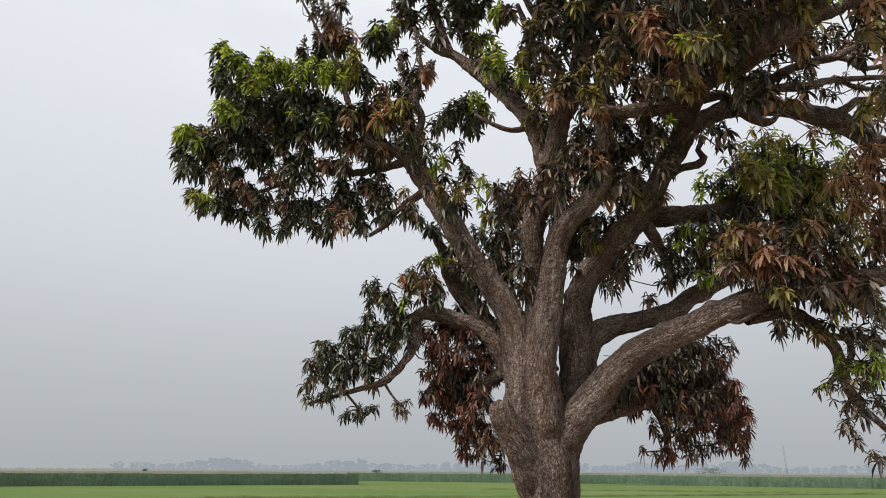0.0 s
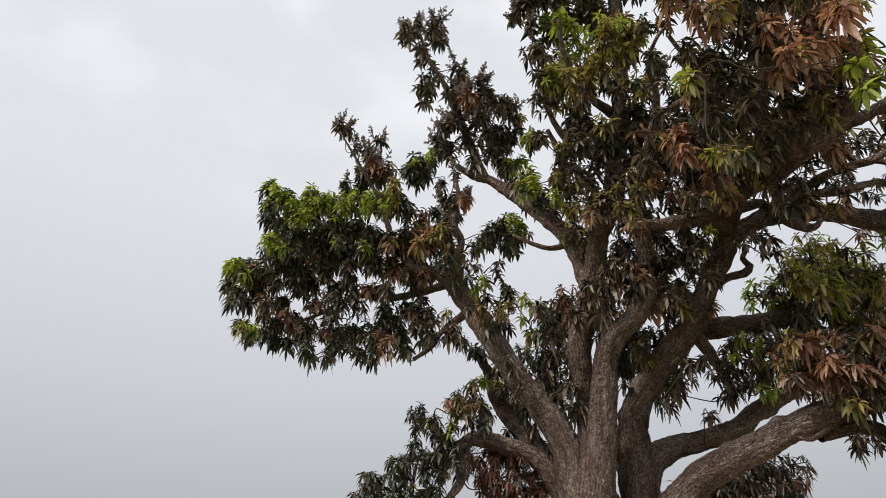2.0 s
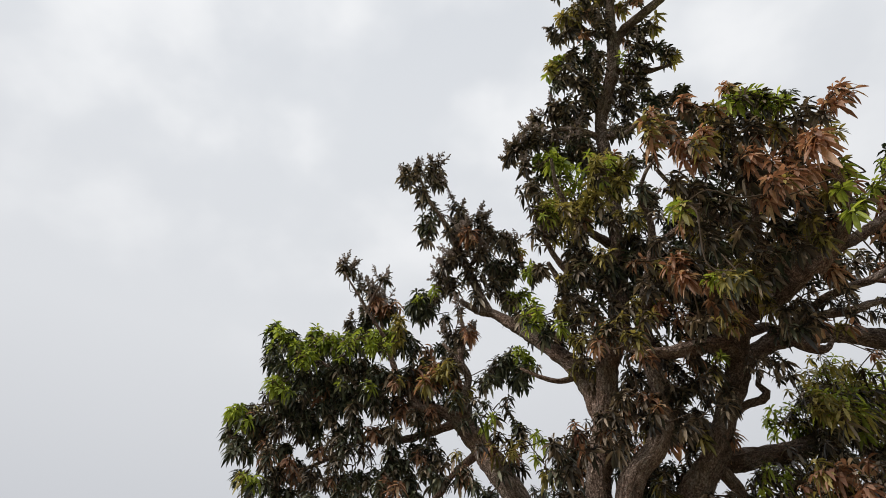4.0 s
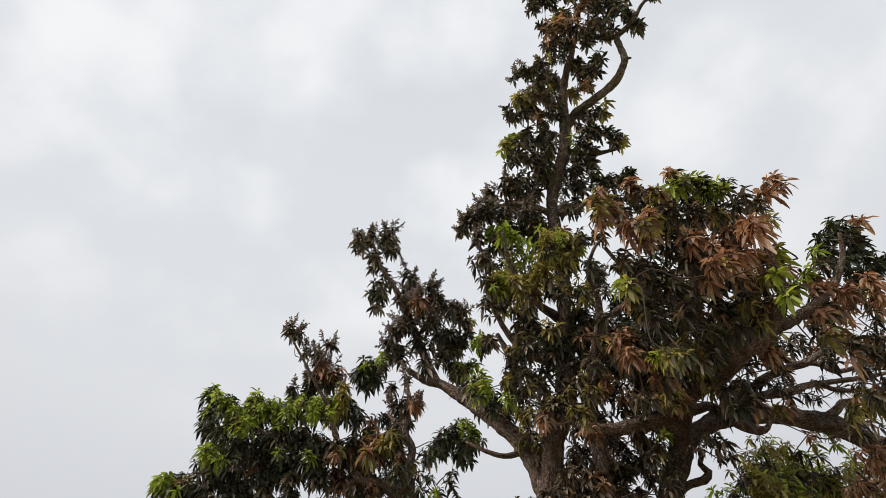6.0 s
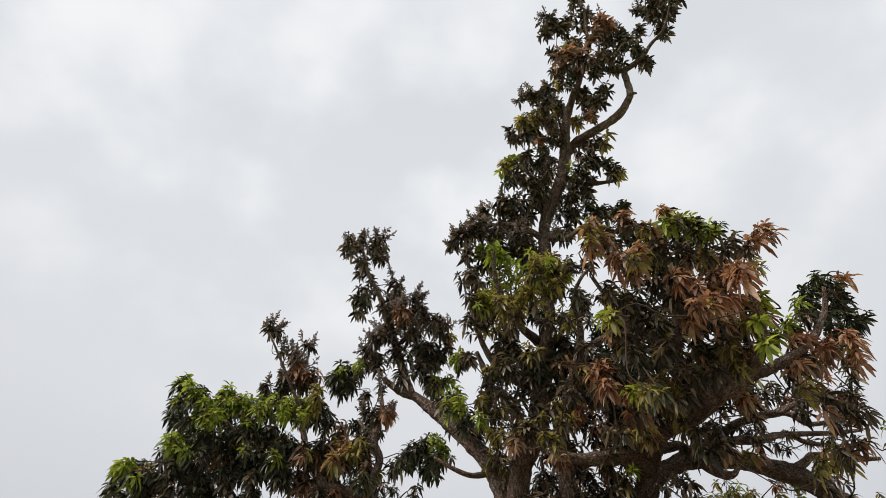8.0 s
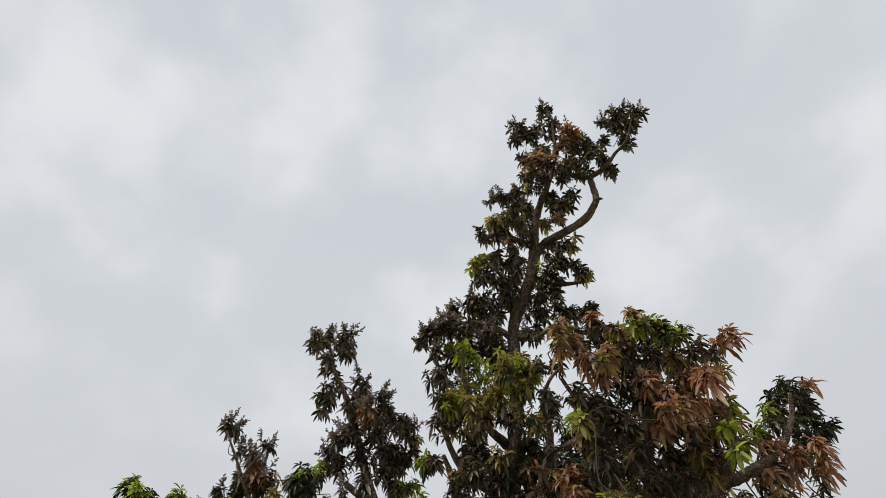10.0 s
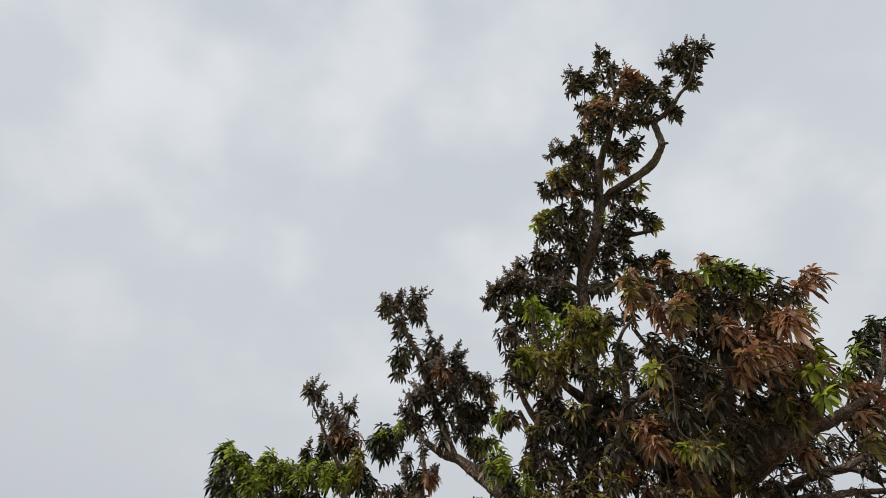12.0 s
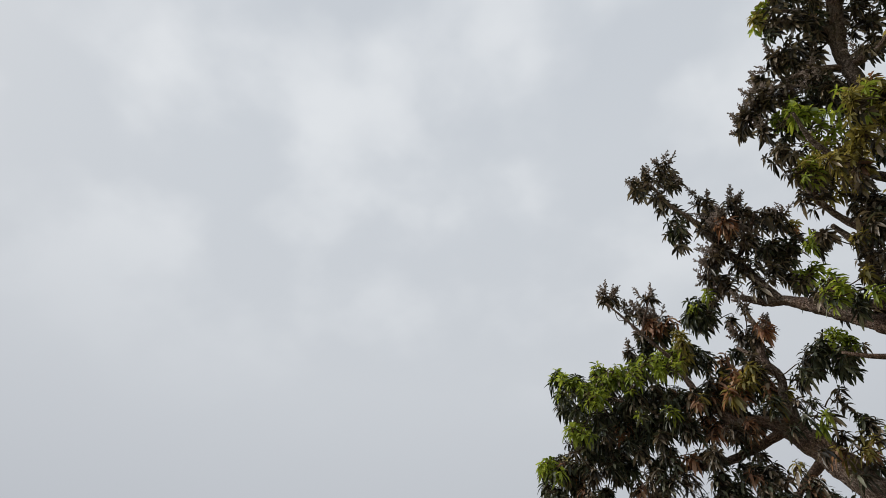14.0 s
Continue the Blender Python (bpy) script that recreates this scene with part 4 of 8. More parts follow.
foliage([(-0.02, 8.35, 2.85, 0.19, "r"), (0.27, 8.21, 2.90, 0.19, "r"), (0.49, 8.07, 2.96, 0.17, "rd"), (0.20, 8.32, 2.54, 0.19, "r"), (0.45, 7.56, 2.54, 0.15, "rd"), (0.39, 7.76, 2.22, 0.16, "r"), (0.20, 7.81, 2.09, 0.11, "r"), (0.46, 7.85, 2.09, 0.14, "rd"), (0.58, 7.58, 2.28, 0.12, "d"), (0.62, 7.95, 3.08, 0.11, "d"), (-0.02, 7.91, 2.44, 0.14, "r"), (0.75, 8.30, 2.70, 0.10, "d")], 0.092, 1.60)
foliage([(1.30, 5.88, 7.21, 0.17, "od"), (1.82, 6.12, 7.46, 0.11, "d"), (1.47, 5.82, 7.55, 0.13, "o"), (1.19, 5.55, 7.26, 0.13, "o")], 0.125, 1.15)
foliage([(0.93, 6.33, 7.56, 0.14, "d"), (1.06, 6.10, 7.79, 0.14, "o")], 0.125, 1.15)
foliage([(3.29, 5.93, 6.22, 0.11, "odg")], 0.125, 1.15)
foliage([(2.73, 8.14, 2.84, 0.29, "dr"), (3.03, 8.15, 2.87, 0.28, "dr"), (3.33, 8.16, 2.91, 0.23, "rd"), (3.32, 7.99, 2.54, 0.25, "r"), (3.14, 8.26, 2.57, 0.29, "dr"), (2.41, 8.10, 2.62, 0.21, "dr"), (2.55, 7.57, 2.49, 0.24, "dr"), (3.58, 8.32, 2.36, 0.23, "r"), (3.42, 7.57, 2.19, 0.17, "r"), (3.74, 8.32, 1.98, 0.14, "r"), (3.56, 8.21, 2.81, 0.15, "r"), (2.47, 8.28, 2.35, 0.12, "dr"), (3.03, 7.61, 2.20, 0.20, "r"), (2.23, 7.65, 2.80, 0.16, "dr"), (3.70, 8.28, 2.57, 0.15, "r")], 0.095, 1.30)
foliage([(0.99, 8.61, 4.68, 0.23, "dkb"), (1.09, 8.32, 4.92, 0.24, "dk"), (0.87, 8.45, 4.27, 0.17, "kd"), (1.07, 8.59, 4.06, 0.11, "kd"), (0.71, 7.96, 3.94, 0.12, "dk"), (2.37, 8.30, 4.23, 0.19, "kdb"), (2.62, 8.61, 4.56, 0.18, "dk"), (2.10, 7.81, 3.90, 0.10, "kd"), (0.64, 7.81, 4.28, 0.16, "dk")], 0.120, 1.15)
foliage([(-1.36, 7.70, 2.40, 0.09, "kd"), (-1.02, 7.74, 2.25, 0.08, "dk"), (-1.14, 7.68, 2.22, 0.07, "dk"), (-0.44, 7.16, 2.29, 0.08, "kd")], 0.092, 1.60)
foliage([(3.79, 6.88, 6.91, 0.19, "d"), (4.17, 6.97, 7.11, 0.20, "bd"), (4.55, 6.56, 6.78, 0.18, "do"), (4.93, 6.70, 6.87, 0.17, "d"), (5.15, 6.61, 6.65, 0.14, "bd"), (4.52, 6.83, 6.67, 0.09, "d"), (3.87, 6.53, 6.18, 0.08, "d"), (3.83, 6.98, 6.40, 0.07, "d"), (4.14, 6.57, 6.20, 0.08, "d"), (4.60, 6.78, 6.45, 0.07, "d"), (3.49, 6.80, 6.63, 0.14, "db"), (3.10, 6.44, 6.38, 0.16, "do"), (3.00, 6.77, 6.36, 0.14, "d"), (3.04, 6.79, 6.09, 0.10, "do")], 0.120, 1.15, True)
foliage([(5.34, 6.89, 6.25, 0.07, "d"), (5.10, 6.38, 5.83, 0.07, "bd"), (3.28, 6.70, 5.49, 0.11, "d"), (3.27, 6.39, 5.37, 0.08, "d"), (3.28, 6.40, 5.15, 0.05, "d"), (5.06, 7.04, 6.24, 0.07, "d"), (4.79, 6.86, 6.16, 0.06, "d")], 0.120, 1.15, True)
foliage([(3.08, 6.25, 3.55, 0.12, "dr"), (3.36, 6.41, 3.54, 0.13, "d"), (3.62, 6.45, 3.55, 0.13, "dr"), (3.53, 5.86, 3.35, 0.13, "dr"), (3.85, 6.02, 3.40, 0.13, "d"), (4.18, 6.23, 3.40, 0.10, "dr"), (4.52, 6.45, 3.37, 0.11, "od"), (3.55, 6.46, 3.43, 0.10, "o")], 0.108, 1.10)
foliage([(2.38, 4.58, 5.23, 0.10, "odg"), (2.48, 4.66, 5.14, 0.08, "odg"), (2.62, 5.74, 5.54, 0.11, "ob"), (2.75, 5.80, 5.41, 0.07, "db"), (3.54, 4.20, 4.83, 0.10, "dbd"), (3.67, 4.37, 5.13, 0.09, "o"), (3.27, 5.48, 5.21, 0.06, "dob"), (3.45, 5.37, 5.05, 0.07, "ob")], 0.125, 1.15)
foliage([(0.12, 7.73, 4.29, 0.15, "kdo"), (0.25, 7.46, 3.97, 0.13, "dk"), (0.43, 7.56, 3.78, 0.11, "kd"), (0.56, 7.76, 3.62, 0.09, "dk"), (0.68, 7.49, 3.33, 0.06, "kd"), (0.35, 8.20, 3.88, 0.09, "bkd"), (0.17, 7.59, 4.09, 0.11, "okd"), (0.91, 8.19, 3.58, 0.06, "dk"), (0.41, 8.00, 4.05, 0.10, "kd")], 0.120, 1.15)
foliage([(1.78, 8.24, 4.72, 0.19, "kd"), (1.96, 8.05, 4.49, 0.12, "dkb"), (1.68, 8.00, 4.88, 0.19, "kd"), (1.99, 7.51, 4.53, 0.16, "kd"), (1.86, 8.25, 5.15, 0.19, "dkb"), (1.64, 8.29, 5.34, 0.18, "kd"), (1.19, 8.29, 4.44, 0.09, "kd"), (2.72, 7.57, 4.10, 0.10, "kd"), (2.89, 7.52, 4.19, 0.11, "dk"), (2.89, 8.29, 4.58, 0.09, "kd"), (1.81, 7.61, 4.72, 0.16, "dk"), (2.18, 7.68, 4.13, 0.13, "kd"), (2.39, 7.67, 4.44, 0.13, "dk")], 0.120, 1.15)
foliage([(5.30, 6.48, 6.71, 0.11, "bd"), (5.27, 6.66, 6.72, 0.09, "d"), (5.69, 6.73, 6.95, 0.10, "b")], 0.120, 1.15, True)
foliage([(4.69, 4.90, 4.99, 0.15, "go"), (4.41, 4.32, 4.87, 0.08, "g")], 0.135, 1.10)
foliage([(3.81, 5.54, 5.74, 0.09, "d"), (3.93, 4.93, 5.58, 0.09, "d"), (3.44, 5.54, 5.74, 0.09, "d"), (3.08, 5.28, 5.34, 0.08, "d"), (3.13, 5.70, 5.42, 0.07, "d"), (4.16, 4.96, 5.26, 0.10, "d"), (4.55, 5.15, 5.47, 0.10, "db"), (4.62, 5.08, 5.36, 0.10, "d"), (4.48, 4.88, 5.48, 0.10, "d"), (4.18, 5.08, 4.97, 0.08, "d"), (3.92, 5.07, 4.79, 0.07, "o"), (4.09, 5.17, 5.48, 0.07, "d")], 0.120, 1.15, True)
foliage([(3.49, 5.15, 5.19, 0.06, "d")], 0.120, 1.15, True)
foliage([(1.78, 7.81, 4.29, 0.10, "dk"), (1.62, 7.39, 3.95, 0.07, "kd"), (1.77, 7.38, 4.36, 0.10, "dk"), (1.95, 7.63, 4.65, 0.13, "kd"), (1.61, 7.61, 4.26, 0.07, "kd"), (2.13, 7.83, 4.41, 0.09, "kd"), (0.82, 8.13, 4.59, 0.14, "dk"), (0.89, 7.84, 4.17, 0.10, "kd"), (0.71, 7.86, 4.26, 0.12, "dk"), (0.83, 7.66, 3.89, 0.06, "dk"), (1.08, 8.00, 4.47, 0.07, "dk"), (2.12, 8.14, 4.28, 0.08, "kd")], 0.120, 1.15)
foliage([(0.86, 6.00, 7.83, 0.14, "dg"), (1.21, 6.43, 7.84, 0.14, "do"), (1.93, 6.64, 8.09, 0.12, "d"), (2.15, 6.21, 8.39, 0.08, "o")], 0.125, 1.15)
foliage([(4.34, 3.97, 13.88, 0.20, "p"), (4.47, 3.99, 13.51, 0.13, "dp"), (4.96, 3.99, 14.58, 0.12, "p"), (4.32, 4.18, 13.13, 0.13, "d"), (3.92, 4.48, 12.31, 0.13, "p"), (4.04, 4.29, 13.40, 0.11, "d"), (4.48, 4.37, 14.69, 0.15, "p"), (2.96, 4.20, 14.53, 0.12, "p"), (3.07, 4.35, 13.94, 0.15, "dp"), (3.22, 4.10, 13.19, 0.17, "bp"), (3.49, 4.40, 13.32, 0.20, "d"), (3.65, 4.36, 12.85, 0.17, "d"), (3.37, 4.46, 12.42, 0.17, "d"), (3.74, 4.34, 12.56, 0.08, "dk"), (3.02, 4.24, 12.81, 0.13, "bd"), (2.40, 4.44, 13.94, 0.16, "p"), (2.27, 4.52, 13.45, 0.11, "d"), (2.65, 4.45, 13.66, 0.14, "p")], 0.150, 1.60, True)
foliage([(2.80, 4.62, 13.27, 0.12, "gd"), (2.42, 4.47, 12.23, 0.18, "bd"), (2.84, 4.50, 12.49, 0.19, "db"), (2.45, 4.84, 12.48, 0.13, "d"), (2.76, 4.92, 12.63, 0.14, "dk"), (3.26, 4.94, 12.92, 0.13, "d"), (3.40, 4.79, 13.26, 0.13, "db"), (2.18, 4.74, 11.67, 0.08, "p"), (2.03, 5.08, 12.10, 0.11, "p"), (2.22, 5.27, 12.07, 0.12, "d"), (1.98, 5.35, 11.65, 0.15, "do"), (1.76, 5.21, 11.26, 0.10, "o"), (1.61, 5.47, 11.27, 0.11, "dp"), (1.75, 5.32, 10.87, 0.13, "d"), (2.23, 5.57, 12.09, 0.13, "dk"), (2.54, 5.40, 12.28, 0.13, "do"), (2.89, 5.12, 12.15, 0.13, "d"), (3.10, 5.08, 11.88, 0.13, "d")], 0.150, 1.60, True)
foliage([(3.46, 5.23, 12.68, 0.12, "dk"), (3.08, 5.36, 11.97, 0.08, "d"), (2.82, 5.59, 12.02, 0.11, "ob"), (3.33, 5.72, 11.71, 0.13, "do"), (3.01, 5.60, 11.26, 0.10, "d"), (2.38, 5.36, 11.52, 0.12, "d"), (1.58, 5.72, 10.95, 0.11, "og"), (1.41, 5.74, 10.59, 0.10, "og"), (1.61, 5.63, 10.36, 0.13, "d"), (1.83, 5.58, 10.75, 0.11, "d"), (2.17, 5.86, 11.15, 0.13, "dk"), (2.14, 5.57, 10.35, 0.11, "d"), (1.79, 5.65, 10.16, 0.10, "d"), (2.03, 6.06, 10.38, 0.11, "dk"), (2.70, 5.70, 10.59, 0.13, "gd"), (3.00, 5.72, 11.06, 0.13, "d"), (3.19, 5.74, 10.93, 0.10, "dk"), (3.35, 5.75, 10.70, 0.12, "do")], 0.150, 1.60, True)
foliage([(3.65, 6.13, 11.12, 0.08, "o"), (2.53, 5.88, 10.06, 0.10, "d"), (2.79, 5.93, 10.38, 0.12, "d"), (2.85, 5.99, 9.83, 0.12, "dk"), (2.65, 6.23, 10.03, 0.12, "d"), (3.07, 6.01, 9.95, 0.11, "d"), (3.45, 6.03, 10.11, 0.10, "dk"), (3.39, 6.28, 10.20, 0.10, "d"), (1.63, 5.97, 9.96, 0.14, "d"), (1.42, 6.13, 9.99, 0.13, "dp"), (1.12, 6.33, 10.11, 0.09, "p"), (0.96, 6.03, 9.27, 0.14, "pd"), (0.74, 6.04, 9.06, 0.13, "p"), (1.25, 6.09, 9.39, 0.14, "d"), (1.59, 6.35, 9.82, 0.15, "dk"), (1.82, 6.18, 10.02, 0.12, "d"), (1.69, 6.14, 9.22, 0.11, "d"), (1.07, 6.25, 8.97, 0.11, "g")], 0.150, 1.60, True)
foliage([(1.28, 6.14, 9.03, 0.10, "gd"), (0.63, 6.27, 9.17, 0.09, "p"), (0.79, 6.12, 8.70, 0.10, "p"), (2.34, 6.35, 9.69, 0.09, "d"), (2.57, 6.45, 9.84, 0.10, "dk"), (1.97, 6.55, 9.46, 0.11, "d"), (1.56, 6.45, 9.23, 0.12, "d")], 0.150, 1.60, True)
foliage([(1.90, 4.16, 7.04, 0.09, "bo"), (1.72, 3.84, 6.27, 0.07, "bo"), (1.88, 3.83, 6.44, 0.07, "db"), (2.24, 3.96, 6.92, 0.09, "bd"), (2.37, 3.90, 6.69, 0.10, "bo"), (2.17, 3.85, 6.24, 0.09, "ob"), (2.16, 4.15, 6.30, 0.08, "bd"), (2.64, 3.80, 6.95, 0.08, "ob"), (2.71, 3.91, 6.82, 0.10, "g"), (2.77, 3.70, 6.56, 0.08, "gd"), (2.90, 3.67, 6.43, 0.06, "g"), (2.42, 3.84, 6.32, 0.09, "od"), (2.58, 3.73, 6.18, 0.08, "d"), (2.83, 3.84, 6.28, 0.08, "do"), (3.16, 3.78, 6.49, 0.06, "d"), (3.03, 3.80, 6.34, 0.06, "dk"), (3.24, 3.40, 6.16, 0.08, "b"), (3.07, 3.42, 6.04, 0.06, "b")], 0.125, 2.10, True)
foliage([(2.97, 3.47, 5.95, 0.06, "d"), (3.21, 3.71, 6.03, 0.06, "o"), (2.84, 3.55, 5.69, 0.08, "b"), (2.92, 3.92, 6.05, 0.08, "db"), (2.49, 3.84, 5.93, 0.10, "bd"), (2.47, 4.21, 6.29, 0.09, "d"), (2.81, 4.10, 5.96, 0.11, "b"), (2.64, 4.15, 5.71, 0.08, "bo"), (2.86, 4.07, 5.70, 0.09, "bd"), (3.00, 3.97, 5.81, 0.08, "bo"), (3.30, 4.00, 5.90, 0.06, "og"), (3.56, 4.30, 6.01, 0.06, "go"), (3.15, 4.17, 5.70, 0.08, "od"), (3.27, 4.24, 5.50, 0.06, "g"), (3.28, 4.45, 5.60, 0.07, "bd"), (2.96, 4.30, 5.58, 0.09, "od"), (2.94, 4.62, 5.80, 0.09, "dk"), (3.04, 4.36, 5.37, 0.08, "od")], 0.125, 2.10, True)
foliage([(2.54, 4.16, 5.96, 0.09, "d"), (2.42, 4.41, 5.88, 0.09, "dk"), (2.05, 4.11, 5.87, 0.08, "d"), (2.30, 4.42, 6.03, 0.08, "kd"), (2.02, 4.41, 5.63, 0.07, "od"), (1.85, 4.28, 5.78, 0.06, "go"), (2.10, 4.42, 5.49, 0.07, "d"), (2.36, 4.23, 5.43, 0.08, "d"), (2.56, 4.54, 5.36, 0.08, "d"), (2.20, 4.50, 5.11, 0.08, "ko"), (2.13, 4.76, 5.30, 0.06, "go"), (1.90, 4.82, 5.61, 0.08, "bo"), (1.88, 4.71, 5.33, 0.06, "b"), (2.80, 4.35, 5.29, 0.07, "d"), (2.68, 4.47, 5.31, 0.06, "k"), (1.88, 4.06, 5.95, 0.07, "od")], 0.125, 2.10, True)
foliage([(2.06, 4.09, 6.51, 0.07, "bd"), (3.45, 4.22, 5.63, 0.06, "g"), (2.20, 4.58, 7.41, 0.12, "d"), (2.12, 4.18, 6.72, 0.09, "d"), (2.45, 4.40, 7.29, 0.11, "kd"), (2.64, 4.33, 7.05, 0.12, "d"), (2.44, 4.29, 6.62, 0.11, "d"), (3.00, 4.29, 7.39, 0.10, "d"), (2.86, 4.16, 6.95, 0.12, "d"), (3.14, 4.24, 7.11, 0.10, "d"), (2.54, 4.17, 6.54, 0.11, "od"), (3.13, 4.52, 6.98, 0.12, "bd"), (3.28, 4.42, 6.87, 0.10, "bd"), (3.27, 4.16, 6.68, 0.08, "bd"), (3.29, 4.44, 6.48, 0.10, "od"), (2.81, 4.45, 6.50, 0.13, "od"), (2.65, 4.49, 6.45, 0.11, "d"), (3.15, 4.64, 6.40, 0.14, "d")], 0.125, 2.10, True)
foliage([(3.06, 4.80, 6.29, 0.11, "kd"), (3.23, 4.58, 6.14, 0.11, "bd"), (3.39, 4.49, 6.29, 0.11, "d"), (3.54, 4.44, 6.23, 0.07, "kd"), (3.79, 4.72, 6.34, 0.08, "bd"), (3.61, 4.91, 6.37, 0.11, "od"), (3.53, 4.92, 5.93, 0.10, "bd"), (3.39, 4.92, 6.08, 0.12, "d"), (3.18, 5.09, 6.16, 0.11, "od"), (3.47, 5.10, 5.98, 0.11, "kd"), (2.95, 4.75, 6.50, 0.12, "bd"), (2.66, 4.94, 6.30, 0.12, "od"), (2.22, 4.44, 6.13, 0.10, "d"), (2.47, 4.64, 6.21, 0.10, "d"), (2.29, 4.89, 6.01, 0.10, "d"), (2.22, 4.86, 6.31, 0.09, "kd"), (2.50, 5.09, 6.04, 0.10, "d")], 0.125, 2.10, True)
foliage([(2.64, 4.78, 5.87, 0.11, "od"), (2.93, 5.24, 5.89, 0.11, "d"), (2.54, 5.03, 5.52, 0.11, "bd"), (2.30, 5.13, 5.56, 0.08, "bd"), (1.98, 4.94, 5.68, 0.09, "bd"), (2.21, 5.28, 5.72, 0.09, "bd"), (3.25, 5.01, 5.79, 0.10, "d"), (2.98, 4.92, 5.68, 0.09, "od"), (3.42, 5.06, 5.74, 0.09, "kd"), (2.08, 4.50, 6.28, 0.09, "od"), (2.38, 4.53, 6.92, 0.10, "kd")], 0.125, 2.10, True)
foliage([(4.84, 4.77, 6.96, 0.13, "kd"), (4.57, 4.83, 6.80, 0.10, "k"), (5.00, 4.84, 6.85, 0.10, "kd"), (4.53, 4.77, 6.47, 0.10, "k"), (4.87, 4.75, 6.48, 0.08, "k"), (4.21, 4.61, 6.27, 0.07, "kd"), (4.90, 4.89, 7.22, 0.07, "gk"), (5.15, 4.74, 7.15, 0.07, "b"), (4.15, 4.58, 6.38, 0.06, "og"), (3.95, 4.62, 6.18, 0.06, "gk"), (5.19, 4.90, 6.63, 0.07, "k"), (4.51, 4.65, 6.19, 0.07, "kd"), (4.01, 4.71, 5.96, 0.11, "b"), (3.99, 4.89, 5.87, 0.08, "b"), (4.32, 4.68, 5.94, 0.09, "bd"), (4.66, 4.70, 6.04, 0.08, "bo"), (4.64, 4.72, 5.86, 0.07, "b")], 0.118, 1.80, True)
foliage([(4.27, 4.56, 5.49, 0.06, "kd"), (4.63, 5.00, 6.83, 0.12, "k"), (4.88, 4.88, 6.73, 0.11, "kd"), (4.91, 4.82, 6.42, 0.09, "k"), (4.92, 5.03, 7.22, 0.09, "kd"), (4.08, 4.75, 6.20, 0.08, "bd"), (4.67, 4.92, 6.33, 0.09, "kd"), (4.09, 4.71, 5.78, 0.12, "bd"), (4.10, 5.05, 5.95, 0.10, "k"), (4.52, 5.00, 6.16, 0.11, "bd"), (4.86, 4.98, 6.27, 0.10, "k"), (4.79, 5.00, 6.01, 0.09, "bd")], 0.118, 1.80, True)
foliage([(-1.06, 6.54, 9.40, 0.09, "p"), (-0.87, 6.84, 9.70, 0.14, "dp"), (-0.62, 6.63, 9.52, 0.12, "p"), (-0.86, 6.77, 9.20, 0.11, "d"), (-0.56, 6.95, 9.50, 0.09, "p"), (-0.76, 7.01, 8.75, 0.11, "dk"), (-0.81, 7.34, 8.82, 0.09, "k"), (-0.65, 7.14, 9.15, 0.07, "d"), (-0.29, 7.09, 9.00, 0.11, "dp"), (-0.27, 7.11, 8.64, 0.11, "p"), (-0.41, 7.05, 8.42, 0.08, "d"), (0.08, 7.12, 8.78, 0.10, "p"), (-0.07, 7.03, 8.31, 0.13, "bp"), (0.21, 7.21, 8.50, 0.11, "dp"), (0.57, 7.25, 8.36, 0.10, "p"), (0.37, 7.25, 8.44, 0.10, "d"), (-0.31, 7.19, 8.11, 0.13, "dp"), (0.03, 7.17, 8.07, 0.13, "dp")], 0.135, 1.40, True)
foliage([(0.24, 7.44, 8.01, 0.14, "kd"), (-0.11, 7.30, 7.78, 0.13, "d"), (-0.46, 7.21, 7.90, 0.11, "p"), (-0.63, 7.34, 7.89, 0.09, "p"), (-0.40, 7.39, 7.67, 0.11, "dp"), (-0.61, 7.62, 7.77, 0.08, "p"), (0.15, 7.38, 7.55, 0.10, "d"), (0.37, 7.59, 7.84, 0.11, "dk"), (0.54, 7.55, 8.04, 0.11, "dk"), (0.62, 7.47, 8.32, 0.10, "ob"), (0.75, 7.36, 7.79, 0.09, "g"), (0.44, 7.60, 7.43, 0.09, "d"), (-0.13, 7.36, 7.41, 0.09, "d"), (-1.15, 7.14, 9.86, 0.11, "dp"), (-0.59, 7.29, 10.11, 0.14, "d"), (-0.80, 7.15, 9.35, 0.12, "d"), (-0.82, 7.40, 8.99, 0.13, "d"), (-0.80, 7.33, 8.62, 0.10, "dk")], 0.135, 1.40, True)
foliage([(-0.63, 7.52, 9.34, 0.09, "d"), (-0.20, 7.50, 9.20, 0.13, "d"), (-0.31, 7.53, 8.89, 0.13, "dp"), (0.05, 7.34, 8.78, 0.11, "d"), (-0.16, 7.70, 8.84, 0.15, "d"), (0.16, 7.61, 8.69, 0.13, "dk"), (0.49, 7.56, 8.55, 0.12, "dp"), (0.32, 7.52, 8.56, 0.11, "d"), (-0.39, 7.48, 8.30, 0.14, "d"), (0.10, 7.69, 8.38, 0.15, "dk"), (0.26, 7.56, 7.98, 0.16, "dk"), (-0.11, 7.53, 7.94, 0.15, "dk"), (-0.52, 7.49, 7.93, 0.11, "dk"), (0.23, 7.71, 7.74, 0.12, "d"), (0.29, 7.84, 8.02, 0.13, "dp"), (0.46, 7.73, 8.12, 0.13, "d"), (0.80, 7.59, 7.90, 0.11, "dp"), (0.39, 7.86, 7.63, 0.11, "dk")], 0.135, 1.40, True)
foliage([(-0.08, 7.60, 7.58, 0.10, "d")], 0.135, 1.40, True)
